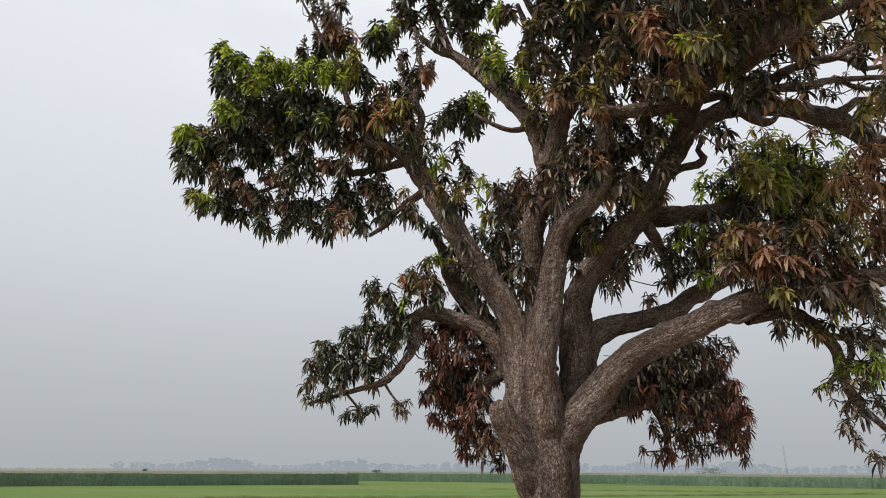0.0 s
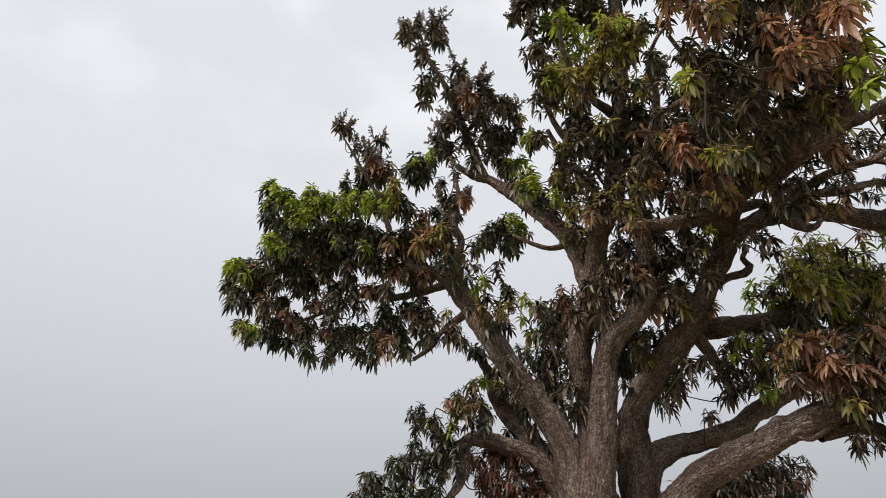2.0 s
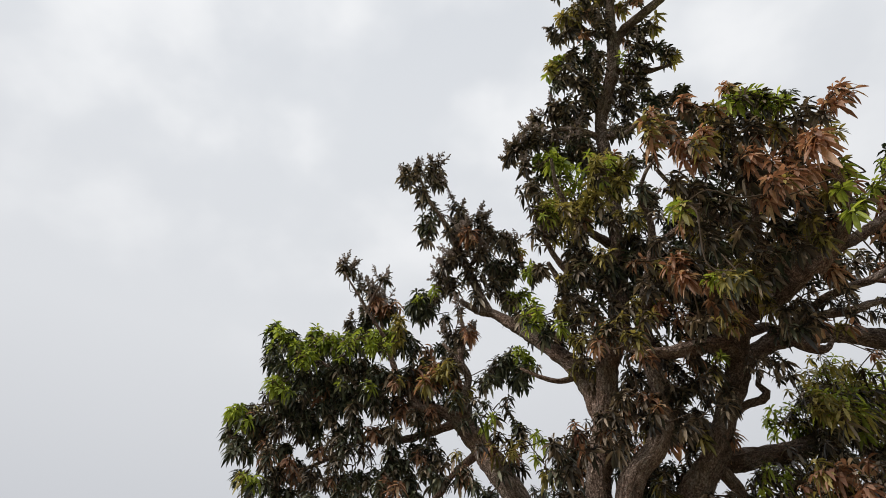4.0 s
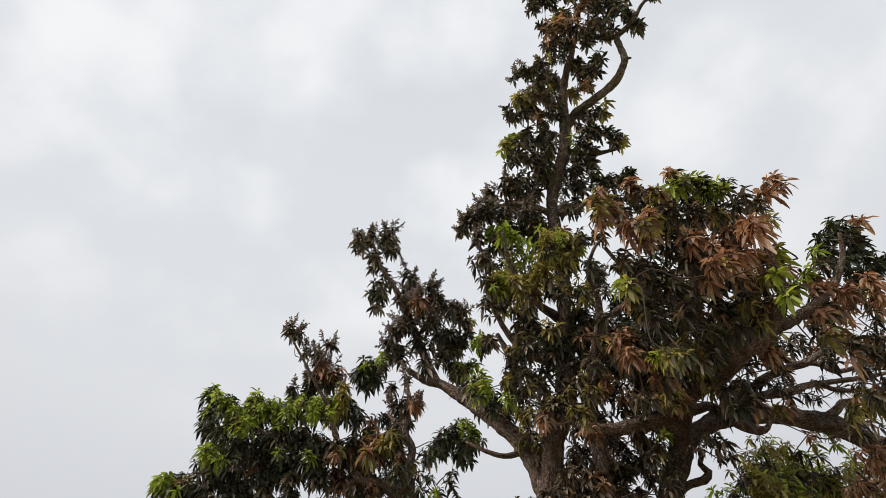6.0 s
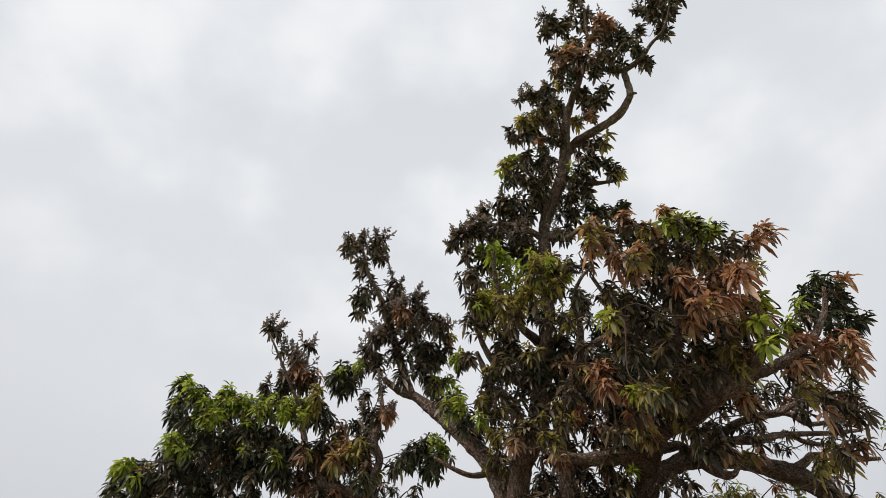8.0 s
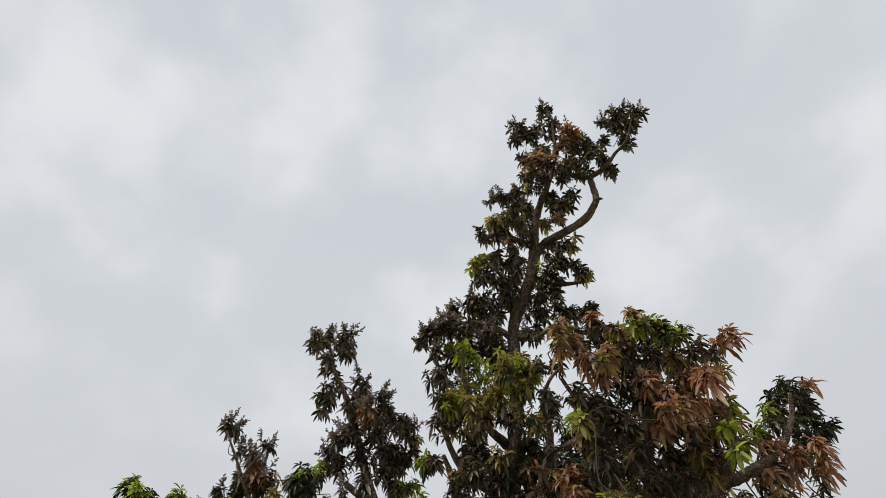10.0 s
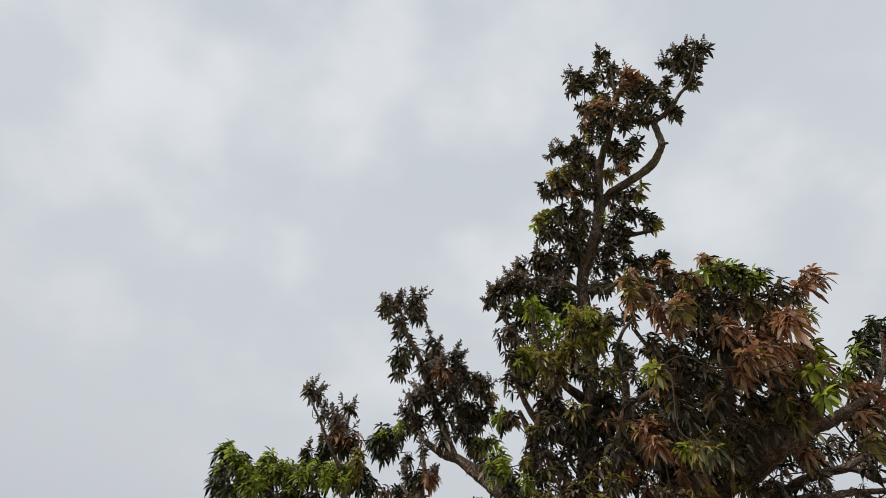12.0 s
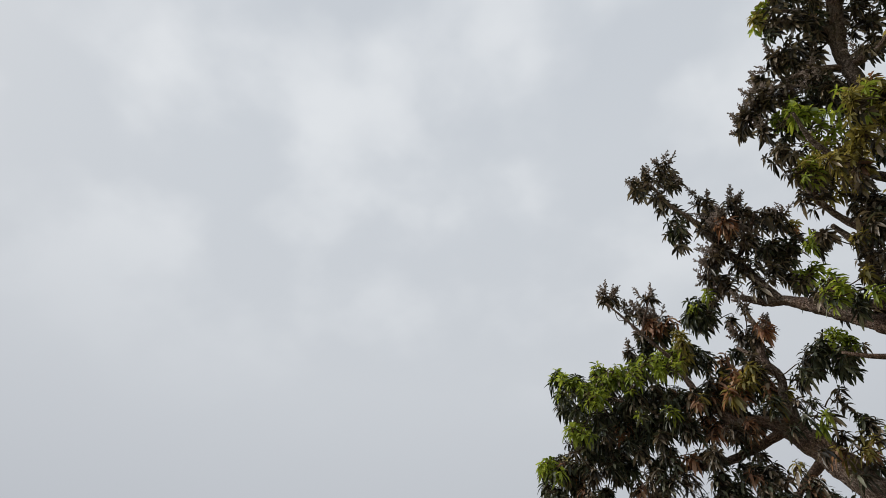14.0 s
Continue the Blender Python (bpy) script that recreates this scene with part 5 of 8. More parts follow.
foliage([(-2.09, 7.60, 8.29, 0.10, "p"), (-2.16, 7.42, 8.27, 0.07, "p"), (-1.93, 7.67, 8.07, 0.06, "p"), (-1.72, 7.57, 7.89, 0.09, "p"), (-1.53, 7.49, 8.00, 0.07, "p"), (-1.59, 7.66, 7.64, 0.13, "bp"), (-1.78, 7.76, 7.52, 0.10, "p"), (-2.07, 7.72, 7.36, 0.07, "p"), (-1.37, 7.63, 7.54, 0.10, "bd"), (-0.93, 7.59, 7.64, 0.11, "gk"), (-0.72, 7.47, 7.67, 0.06, "g"), (-1.04, 7.60, 7.52, 0.10, "k"), (-0.84, 7.78, 7.57, 0.10, "k"), (-0.38, 7.32, 7.10, 0.06, "p"), (-0.24, 7.38, 6.83, 0.09, "bp"), (-0.39, 7.59, 6.77, 0.08, "d"), (-0.53, 7.73, 6.99, 0.08, "dp"), (-3.17, 7.55, 7.21, 0.12, "gk")], 0.130, 1.90, True)
foliage([(-3.25, 7.71, 7.00, 0.09, "k"), (-2.84, 7.34, 6.87, 0.11, "k"), (-2.52, 7.61, 7.16, 0.11, "g"), (-2.51, 7.40, 6.70, 0.13, "g"), (-2.24, 7.38, 6.81, 0.12, "g"), (-2.76, 7.58, 6.72, 0.12, "gk"), (-1.87, 7.37, 6.81, 0.12, "gk"), (-1.64, 7.72, 7.05, 0.14, "g"), (-1.39, 7.57, 7.00, 0.11, "g"), (-1.22, 7.47, 7.17, 0.08, "o"), (-1.16, 7.77, 6.97, 0.12, "k"), (-3.02, 7.65, 6.68, 0.11, "k"), (-2.96, 7.32, 6.17, 0.10, "g"), (-2.90, 7.72, 6.38, 0.09, "g"), (-2.82, 7.37, 5.93, 0.09, "k"), (-2.53, 7.39, 6.28, 0.12, "kd"), (-2.39, 7.61, 6.19, 0.11, "bk"), (-2.20, 7.45, 6.34, 0.13, "k")], 0.130, 1.90, True)
foliage([(-1.84, 7.74, 6.55, 0.13, "kd"), (-1.54, 7.44, 6.27, 0.13, "k"), (-1.88, 7.62, 6.12, 0.12, "kd"), (-1.34, 7.68, 6.28, 0.12, "k"), (-1.05, 7.56, 6.31, 0.12, "db"), (-0.78, 7.68, 6.48, 0.12, "ob"), (-0.51, 7.33, 6.17, 0.10, "o"), (-0.85, 7.37, 6.02, 0.11, "bd"), (-0.44, 7.76, 6.21, 0.10, "db"), (-3.41, 7.32, 5.78, 0.09, "g"), (-3.25, 7.47, 5.77, 0.08, "bk"), (-2.62, 7.60, 6.01, 0.11, "k"), (-2.18, 7.76, 6.13, 0.12, "kd"), (-1.55, 7.48, 5.99, 0.11, "k"), (-2.03, 7.40, 6.53, 0.11, "k"), (0.22, 7.64, 6.37, 0.11, "k"), (0.42, 7.70, 6.55, 0.12, "g"), (0.61, 7.69, 6.38, 0.10, "g")], 0.130, 1.90, True)
foliage([(0.00, 7.32, 5.96, 0.09, "k"), (0.44, 7.40, 6.03, 0.10, "k"), (0.59, 7.64, 7.57, 0.11, "g"), (0.73, 7.40, 7.10, 0.12, "g"), (0.85, 7.39, 6.79, 0.10, "k"), (-1.73, 8.01, 8.02, 0.11, "dk"), (-1.67, 7.88, 7.68, 0.15, "k"), (-1.86, 7.85, 7.44, 0.12, "k"), (-2.12, 8.07, 7.48, 0.09, "kd"), (-1.48, 7.83, 7.52, 0.11, "k"), (-0.98, 7.97, 7.78, 0.13, "d"), (-0.75, 7.95, 7.92, 0.08, "dk"), (-1.12, 7.99, 7.70, 0.11, "k"), (-0.93, 8.18, 7.76, 0.12, "dk"), (-0.58, 8.18, 7.64, 0.08, "d"), (-0.34, 7.91, 7.08, 0.11, "kd"), (-0.43, 7.93, 6.88, 0.10, "kd"), (-0.67, 7.81, 6.89, 0.09, "k")], 0.130, 1.90, True)
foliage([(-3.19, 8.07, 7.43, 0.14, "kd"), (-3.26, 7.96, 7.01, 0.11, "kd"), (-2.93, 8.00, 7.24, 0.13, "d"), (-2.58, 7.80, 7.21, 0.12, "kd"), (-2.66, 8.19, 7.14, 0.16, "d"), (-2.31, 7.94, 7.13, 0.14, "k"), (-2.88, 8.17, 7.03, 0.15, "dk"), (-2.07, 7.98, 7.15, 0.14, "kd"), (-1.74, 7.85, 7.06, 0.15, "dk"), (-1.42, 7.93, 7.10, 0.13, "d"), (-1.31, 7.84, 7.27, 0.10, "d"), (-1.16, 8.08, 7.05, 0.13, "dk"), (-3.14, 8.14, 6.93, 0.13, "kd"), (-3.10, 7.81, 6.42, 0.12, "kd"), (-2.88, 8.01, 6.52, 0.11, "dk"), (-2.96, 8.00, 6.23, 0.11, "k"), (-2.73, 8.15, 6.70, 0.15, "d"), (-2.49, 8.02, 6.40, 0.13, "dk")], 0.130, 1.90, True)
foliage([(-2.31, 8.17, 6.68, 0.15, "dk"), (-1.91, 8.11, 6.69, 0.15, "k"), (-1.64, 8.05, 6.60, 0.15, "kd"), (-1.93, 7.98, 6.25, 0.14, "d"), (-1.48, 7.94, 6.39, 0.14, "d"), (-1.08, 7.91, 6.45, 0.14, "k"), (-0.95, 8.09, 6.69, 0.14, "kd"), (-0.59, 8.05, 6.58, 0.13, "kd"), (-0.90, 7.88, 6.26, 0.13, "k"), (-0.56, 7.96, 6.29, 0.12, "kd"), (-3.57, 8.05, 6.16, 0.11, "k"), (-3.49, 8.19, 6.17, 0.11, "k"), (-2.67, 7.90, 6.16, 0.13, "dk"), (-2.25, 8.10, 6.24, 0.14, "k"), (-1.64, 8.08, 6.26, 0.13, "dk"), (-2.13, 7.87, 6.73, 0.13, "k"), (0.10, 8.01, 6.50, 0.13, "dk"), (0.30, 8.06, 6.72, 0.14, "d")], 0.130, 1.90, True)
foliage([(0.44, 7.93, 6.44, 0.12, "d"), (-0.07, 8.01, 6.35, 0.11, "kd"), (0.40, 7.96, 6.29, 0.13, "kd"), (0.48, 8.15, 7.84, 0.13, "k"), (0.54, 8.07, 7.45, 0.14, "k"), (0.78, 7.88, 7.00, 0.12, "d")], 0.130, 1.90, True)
foliage([(-3.55, 7.58, 5.87, 0.09, "g"), (-3.64, 7.87, 6.08, 0.09, "dk"), (-3.65, 7.80, 5.72, 0.07, "k"), (-3.77, 8.08, 5.92, 0.08, "dk"), (-3.33, 7.43, 5.79, 0.07, "k"), (-3.35, 7.83, 6.02, 0.09, "ob"), (-3.44, 7.88, 6.08, 0.09, "k"), (-3.10, 7.74, 5.88, 0.09, "bd"), (-3.33, 8.17, 6.13, 0.10, "kd"), (-3.43, 7.71, 5.55, 0.09, "k"), (-3.53, 7.84, 5.64, 0.09, "d"), (-3.40, 7.52, 5.33, 0.06, "k"), (-3.76, 8.15, 5.63, 0.06, "dk"), (-3.20, 7.77, 5.68, 0.10, "k"), (-3.22, 7.92, 5.69, 0.10, "k"), (-2.79, 7.41, 5.54, 0.09, "d"), (-3.16, 8.25, 6.04, 0.10, "k"), (-2.91, 7.42, 5.29, 0.09, "bd")], 0.125, 2.10, True)
foliage([(-3.20, 7.60, 5.33, 0.08, "k"), (-3.45, 8.07, 5.60, 0.08, "kd"), (-2.78, 7.67, 5.42, 0.09, "kd"), (-2.98, 8.09, 5.60, 0.09, "k"), (-3.17, 7.38, 4.90, 0.07, "og"), (-3.54, 8.10, 5.24, 0.08, "k"), (-3.03, 7.41, 4.88, 0.07, "gk"), (-3.42, 8.28, 5.23, 0.09, "k"), (-3.22, 7.72, 4.89, 0.06, "k"), (-3.34, 8.06, 4.99, 0.06, "d"), (-2.90, 7.40, 4.76, 0.07, "k"), (-2.84, 7.53, 5.02, 0.09, "d"), (-2.90, 7.90, 5.14, 0.10, "dk"), (-2.81, 7.75, 4.87, 0.09, "k"), (-2.94, 8.02, 4.98, 0.09, "d"), (-2.65, 7.76, 5.09, 0.09, "bd"), (-2.71, 7.94, 5.22, 0.10, "dk"), (-2.64, 7.74, 4.79, 0.08, "k")], 0.125, 2.10, True)
foliage([(-2.72, 8.05, 4.94, 0.08, "k"), (-2.38, 7.56, 4.93, 0.09, "d"), (-2.63, 8.28, 5.24, 0.10, "d"), (-2.31, 7.42, 4.59, 0.07, "k"), (-2.48, 8.15, 4.93, 0.08, "kd"), (-2.23, 7.48, 4.46, 0.05, "k"), (-2.40, 7.86, 4.65, 0.06, "dk"), (-2.12, 7.45, 4.81, 0.08, "db"), (-2.24, 8.11, 5.09, 0.09, "kd"), (-1.99, 7.59, 4.67, 0.08, "k"), (-2.14, 8.28, 4.96, 0.08, "k"), (-2.00, 7.38, 4.47, 0.06, "k"), (-2.17, 8.15, 4.77, 0.07, "kd"), (-1.89, 7.68, 4.91, 0.07, "k"), (-1.97, 8.10, 5.10, 0.07, "k"), (-1.75, 7.49, 4.64, 0.07, "kd"), (-1.87, 8.20, 4.95, 0.08, "kd"), (-1.69, 7.78, 4.60, 0.06, "k")], 0.125, 2.10, True)
foliage([(-1.73, 8.04, 4.67, 0.07, "k"), (-1.44, 7.44, 4.51, 0.07, "k"), (-1.59, 8.27, 4.76, 0.08, "k"), (-1.43, 7.64, 4.95, 0.08, "k"), (-1.53, 8.02, 5.10, 0.08, "k"), (-1.30, 7.79, 4.98, 0.08, "kd"), (-1.45, 8.28, 5.21, 0.09, "kd"), (-1.45, 7.40, 4.69, 0.05, "k"), (-1.57, 8.03, 4.91, 0.05, "k"), (-1.22, 7.69, 5.06, 0.09, "k"), (-1.26, 7.92, 5.17, 0.09, "dk"), (-1.15, 7.79, 4.90, 0.08, "k"), (-1.17, 8.10, 4.99, 0.08, "dk"), (-1.37, 7.64, 5.16, 0.07, "d"), (-1.37, 7.82, 5.28, 0.07, "k"), (-1.02, 7.53, 4.60, 0.07, "k"), (-1.16, 8.07, 4.76, 0.07, "d"), (-0.88, 7.39, 4.82, 0.07, "kd")], 0.125, 2.10, True)
foliage([(-0.96, 8.03, 5.13, 0.07, "dk"), (-0.79, 7.84, 5.19, 0.09, "d"), (-0.81, 7.85, 5.21, 0.09, "kd"), (-0.73, 7.45, 4.73, 0.05, "k"), (-0.82, 7.86, 4.83, 0.06, "k"), (-0.45, 7.54, 4.82, 0.07, "k"), (-0.48, 8.03, 5.03, 0.07, "k"), (-0.29, 7.47, 4.63, 0.07, "k"), (-0.36, 8.06, 4.87, 0.07, "k"), (-0.15, 7.83, 4.62, 0.08, "k"), (-0.10, 8.01, 4.68, 0.08, "d"), (-0.00, 7.65, 4.68, 0.05, "k"), (-0.03, 7.83, 4.76, 0.06, "kd"), (-2.63, 7.84, 5.69, 0.09, "d"), (-2.69, 8.25, 5.83, 0.10, "d"), (-2.40, 7.83, 5.74, 0.09, "kd"), (-2.47, 7.96, 5.77, 0.09, "dk"), (-2.20, 7.63, 5.81, 0.10, "d")], 0.125, 2.10, True)
foliage([(-2.06, 7.80, 5.64, 0.08, "k"), (-2.10, 7.84, 5.65, 0.08, "dk"), (-2.57, 7.57, 5.76, 0.09, "kd"), (-2.74, 8.00, 6.03, 0.09, "k"), (-2.31, 7.44, 5.83, 0.09, "k"), (-2.57, 8.13, 6.18, 0.10, "d"), (-2.83, 7.84, 6.04, 0.09, "d"), (-1.90, 7.65, 5.83, 0.09, "kd"), (-2.04, 7.69, 6.06, 0.09, "k"), (-2.13, 8.15, 6.38, 0.10, "dk"), (-1.75, 7.59, 6.01, 0.08, "k"), (-1.48, 7.51, 5.81, 0.09, "kd"), (-1.65, 8.06, 6.06, 0.09, "d"), (-1.30, 7.81, 5.94, 0.11, "bd"), (-1.25, 7.91, 6.00, 0.11, "k"), (-1.01, 7.42, 5.64, 0.08, "d"), (-1.01, 7.85, 5.79, 0.09, "dk"), (-0.79, 7.54, 5.63, 0.09, "db")], 0.125, 2.10, True)
foliage([(-0.86, 8.23, 6.00, 0.10, "d"), (-0.49, 7.45, 5.80, 0.08, "ob"), (-0.35, 7.63, 6.00, 0.06, "o"), (-0.43, 8.19, 6.35, 0.06, "d"), (-1.57, 7.69, 5.56, 0.07, "bd"), (-1.58, 8.04, 5.69, 0.08, "k"), (-1.34, 7.49, 5.42, 0.07, "d"), (-1.41, 8.03, 5.71, 0.08, "d")], 0.125, 2.10, True)
foliage([(-0.21, 7.24, 5.45, 0.06, "k"), (-0.11, 7.42, 5.67, 0.05, "k"), (-0.03, 7.28, 5.39, 0.05, "g"), (-0.10, 7.37, 5.32, 0.05, "g"), (0.17, 7.49, 5.13, 0.08, "o"), (-0.02, 7.34, 4.98, 0.07, "ob"), (0.21, 7.42, 4.91, 0.07, "ob"), (0.31, 7.33, 4.98, 0.06, "od"), (0.35, 7.45, 5.29, 0.05, "g"), (0.48, 7.20, 5.09, 0.06, "g"), (0.55, 7.21, 4.98, 0.05, "g"), (0.45, 7.31, 4.82, 0.05, "gk"), (0.56, 7.31, 4.68, 0.05, "gk")], 0.115, 1.70, True)
foliage([(-1.39, 7.55, 2.98, 0.07, "gk"), (-1.48, 7.79, 3.05, 0.07, "k"), (-1.49, 7.59, 2.88, 0.06, "k"), (-1.45, 7.64, 2.85, 0.06, "dk"), (-1.26, 7.27, 2.80, 0.06, "k"), (-1.36, 7.87, 2.86, 0.07, "k"), (-1.46, 7.21, 2.56, 0.06, "kd"), (-1.58, 7.43, 2.52, 0.05, "k"), (-1.35, 7.46, 2.66, 0.07, "kd"), (-1.42, 7.78, 2.70, 0.08, "k"), (-1.19, 7.36, 2.59, 0.07, "k"), (-1.38, 7.38, 2.42, 0.06, "k"), (-1.11, 7.22, 2.70, 0.06, "k"), (-1.16, 7.56, 2.77, 0.06, "dk"), (-1.11, 7.52, 2.95, 0.05, "k"), (-1.22, 7.35, 2.98, 0.05, "k"), (-1.03, 7.55, 2.75, 0.05, "k"), (-1.12, 7.83, 2.72, 0.05, "k")], 0.105, 2.30, True)
foliage([(-1.03, 7.31, 3.15, 0.06, "k"), (-1.02, 7.57, 3.17, 0.06, "k"), (-1.14, 7.40, 3.13, 0.05, "k"), (-1.18, 7.60, 3.12, 0.05, "kd"), (-0.95, 7.41, 3.31, 0.05, "k"), (-0.91, 7.50, 3.29, 0.05, "gk"), (-0.97, 7.39, 3.06, 0.05, "k"), (-0.75, 7.24, 3.11, 0.05, "kd"), (-0.70, 7.28, 3.22, 0.05, "k"), (-0.79, 7.30, 2.98, 0.05, "k"), (-0.79, 7.50, 3.02, 0.05, "kd"), (-0.88, 7.35, 2.86, 0.06, "ok"), (-0.71, 7.33, 2.83, 0.05, "k"), (-0.68, 7.42, 2.74, 0.05, "k"), (-0.75, 7.80, 2.84, 0.05, "k"), (-0.80, 7.30, 2.72, 0.05, "k"), (-0.94, 7.38, 3.65, 0.05, "k"), (-0.94, 7.81, 3.81, 0.05, "kd")], 0.105, 2.30, True)
foliage([(-0.82, 7.48, 3.72, 0.05, "kd"), (-0.85, 7.22, 3.51, 0.05, "k"), (-0.86, 7.70, 3.64, 0.05, "dk"), (-0.65, 7.28, 3.60, 0.05, "gk"), (-0.63, 7.49, 3.51, 0.06, "d"), (-0.69, 7.66, 3.54, 0.06, "kd"), (-0.51, 7.38, 3.38, 0.07, "kd"), (-0.54, 7.82, 3.45, 0.07, "k"), (-0.61, 7.22, 3.21, 0.05, "k"), (-0.64, 7.79, 3.33, 0.05, "kd"), (-0.50, 7.38, 3.21, 0.06, "k"), (-0.55, 7.88, 3.25, 0.07, "k"), (-0.55, 7.23, 2.98, 0.05, "dk"), (-0.61, 7.79, 3.07, 0.06, "kd"), (-0.40, 7.37, 3.15, 0.05, "d"), (-0.36, 7.88, 3.19, 0.06, "kd"), (-0.61, 7.27, 2.82, 0.05, "k"), (-0.70, 7.62, 2.90, 0.05, "dk")], 0.105, 2.30, True)
foliage([(-0.36, 7.20, 3.83, 0.07, "o"), (-0.37, 7.54, 3.90, 0.07, "k"), (-0.20, 7.59, 4.11, 0.06, "o"), (-0.23, 7.71, 4.09, 0.06, "kd"), (-0.06, 7.56, 4.14, 0.05, "g"), (-0.04, 7.69, 4.17, 0.05, "dk"), (-0.26, 7.46, 3.80, 0.08, "ob"), (-0.23, 7.77, 3.89, 0.08, "dk"), (-0.09, 7.41, 3.87, 0.07, "o"), (-0.43, 7.53, 3.75, 0.06, "do"), (-0.41, 7.80, 3.83, 0.07, "kd"), (-0.21, 7.27, 3.57, 0.07, "db"), (-0.05, 7.44, 3.70, 0.06, "d"), (-0.47, 7.40, 3.85, 0.05, "b"), (-0.54, 7.70, 3.93, 0.05, "dk"), (-0.48, 7.31, 3.51, 0.06, "go")], 0.105, 2.30, True)
foliage([(0.64, 6.66, 4.69, 0.07, "d"), (0.73, 6.89, 4.65, 0.07, "dk"), (0.90, 6.66, 4.77, 0.06, "dr"), (0.99, 7.33, 5.08, 0.07, "dk"), (1.01, 6.77, 4.64, 0.07, "db"), (1.07, 7.33, 4.85, 0.07, "dk"), (0.79, 6.88, 4.47, 0.07, "d"), (0.59, 6.85, 4.41, 0.06, "dk"), (0.71, 7.48, 4.69, 0.07, "d"), (1.19, 6.82, 4.78, 0.06, "d"), (1.30, 6.70, 4.59, 0.05, "d"), (1.45, 7.27, 4.83, 0.06, "d"), (1.41, 6.91, 4.90, 0.06, "d"), (1.44, 7.27, 5.11, 0.07, "d"), (1.53, 6.78, 5.07, 0.07, "db"), (1.69, 6.58, 5.12, 0.07, "bd"), (1.74, 7.03, 5.31, 0.08, "d"), (1.62, 6.68, 5.40, 0.07, "d")], 0.125, 2.10, True)
foliage([(1.69, 7.18, 5.61, 0.07, "d"), (1.82, 6.62, 5.00, 0.08, "d"), (1.96, 7.06, 5.15, 0.09, "d"), (1.97, 6.62, 5.22, 0.07, "d"), (2.12, 7.05, 5.47, 0.08, "d"), (2.03, 6.69, 4.96, 0.08, "d"), (2.11, 7.10, 5.12, 0.09, "d"), (1.93, 6.82, 4.80, 0.06, "d"), (1.99, 7.22, 5.02, 0.07, "db"), (2.16, 6.61, 5.15, 0.07, "dk"), (2.23, 6.69, 4.90, 0.07, "d"), (2.39, 7.28, 5.17, 0.07, "d"), (1.68, 6.62, 4.85, 0.07, "d"), (1.89, 7.21, 5.10, 0.08, "db"), (1.44, 6.64, 5.21, 0.05, "d"), (1.49, 6.93, 5.33, 0.06, "dk"), (1.19, 6.59, 4.96, 0.05, "d"), (1.28, 7.23, 5.31, 0.05, "d")], 0.125, 2.10, True)
foliage([(1.09, 6.28, 5.74, 0.07, "o"), (1.15, 6.96, 6.15, 0.08, "d"), (1.29, 6.47, 5.83, 0.07, "od"), (1.40, 6.86, 6.10, 0.08, "db"), (1.39, 6.27, 5.86, 0.07, "ob"), (1.49, 6.73, 6.20, 0.07, "dk"), (1.52, 6.28, 5.72, 0.07, "db"), (1.65, 6.28, 5.84, 0.06, "bo"), (1.74, 6.78, 6.19, 0.06, "db"), (1.03, 6.51, 5.97, 0.06, "o"), (1.78, 6.41, 5.93, 0.05, "b"), (1.97, 6.52, 6.29, 0.07, "g"), (2.02, 6.74, 6.49, 0.07, "d"), (2.07, 6.49, 6.43, 0.07, "g"), (2.23, 6.91, 6.70, 0.08, "d"), (1.89, 6.50, 6.15, 0.05, "g"), (2.12, 6.25, 6.14, 0.05, "bd"), (2.06, 6.30, 6.05, 0.05, "b")], 0.125, 2.10, True)
foliage([(2.26, 6.42, 6.43, 0.06, "go"), (2.46, 6.81, 6.74, 0.07, "d"), (1.28, 6.24, 6.74, 0.09, "d"), (1.38, 6.76, 7.13, 0.10, "dk"), (1.03, 6.39, 6.78, 0.08, "od"), (1.17, 6.93, 7.16, 0.08, "dk"), (1.14, 6.27, 6.36, 0.07, "d"), (1.30, 6.89, 6.77, 0.08, "d"), (1.46, 6.51, 6.55, 0.08, "dk"), (1.58, 6.39, 6.71, 0.08, "d"), (1.68, 6.84, 7.02, 0.08, "dk"), (1.37, 6.45, 6.26, 0.08, "d"), (1.50, 6.98, 6.62, 0.08, "db"), (1.63, 6.39, 6.31, 0.07, "d"), (1.75, 6.90, 6.66, 0.08, "d"), (1.15, 6.38, 6.16, 0.07, "od"), (1.22, 6.71, 6.43, 0.07, "d"), (0.95, 6.37, 6.31, 0.06, "o")], 0.125, 2.10, True)
foliage([(1.01, 6.90, 6.67, 0.07, "d"), (0.87, 6.28, 5.97, 0.06, "g"), (0.64, 6.25, 6.17, 0.07, "g"), (0.65, 6.93, 6.68, 0.08, "db"), (0.54, 6.31, 6.01, 0.07, "gk"), (0.68, 6.37, 5.94, 0.07, "k"), (0.79, 6.82, 6.18, 0.07, "dk"), (0.47, 6.28, 6.19, 0.05, "g"), (0.45, 6.70, 6.44, 0.05, "d"), (2.49, 6.46, 6.71, 0.08, "bd"), (2.69, 6.91, 7.02, 0.09, "d"), (2.41, 6.45, 6.45, 0.06, "b"), (2.57, 6.90, 6.83, 0.07, "d"), (2.64, 6.45, 6.87, 0.08, "ob"), (2.79, 6.67, 6.98, 0.08, "d"), (2.52, 6.31, 6.03, 0.07, "d"), (2.67, 6.71, 6.31, 0.07, "d"), (2.46, 6.53, 6.03, 0.07, "d")], 0.125, 2.10, True)
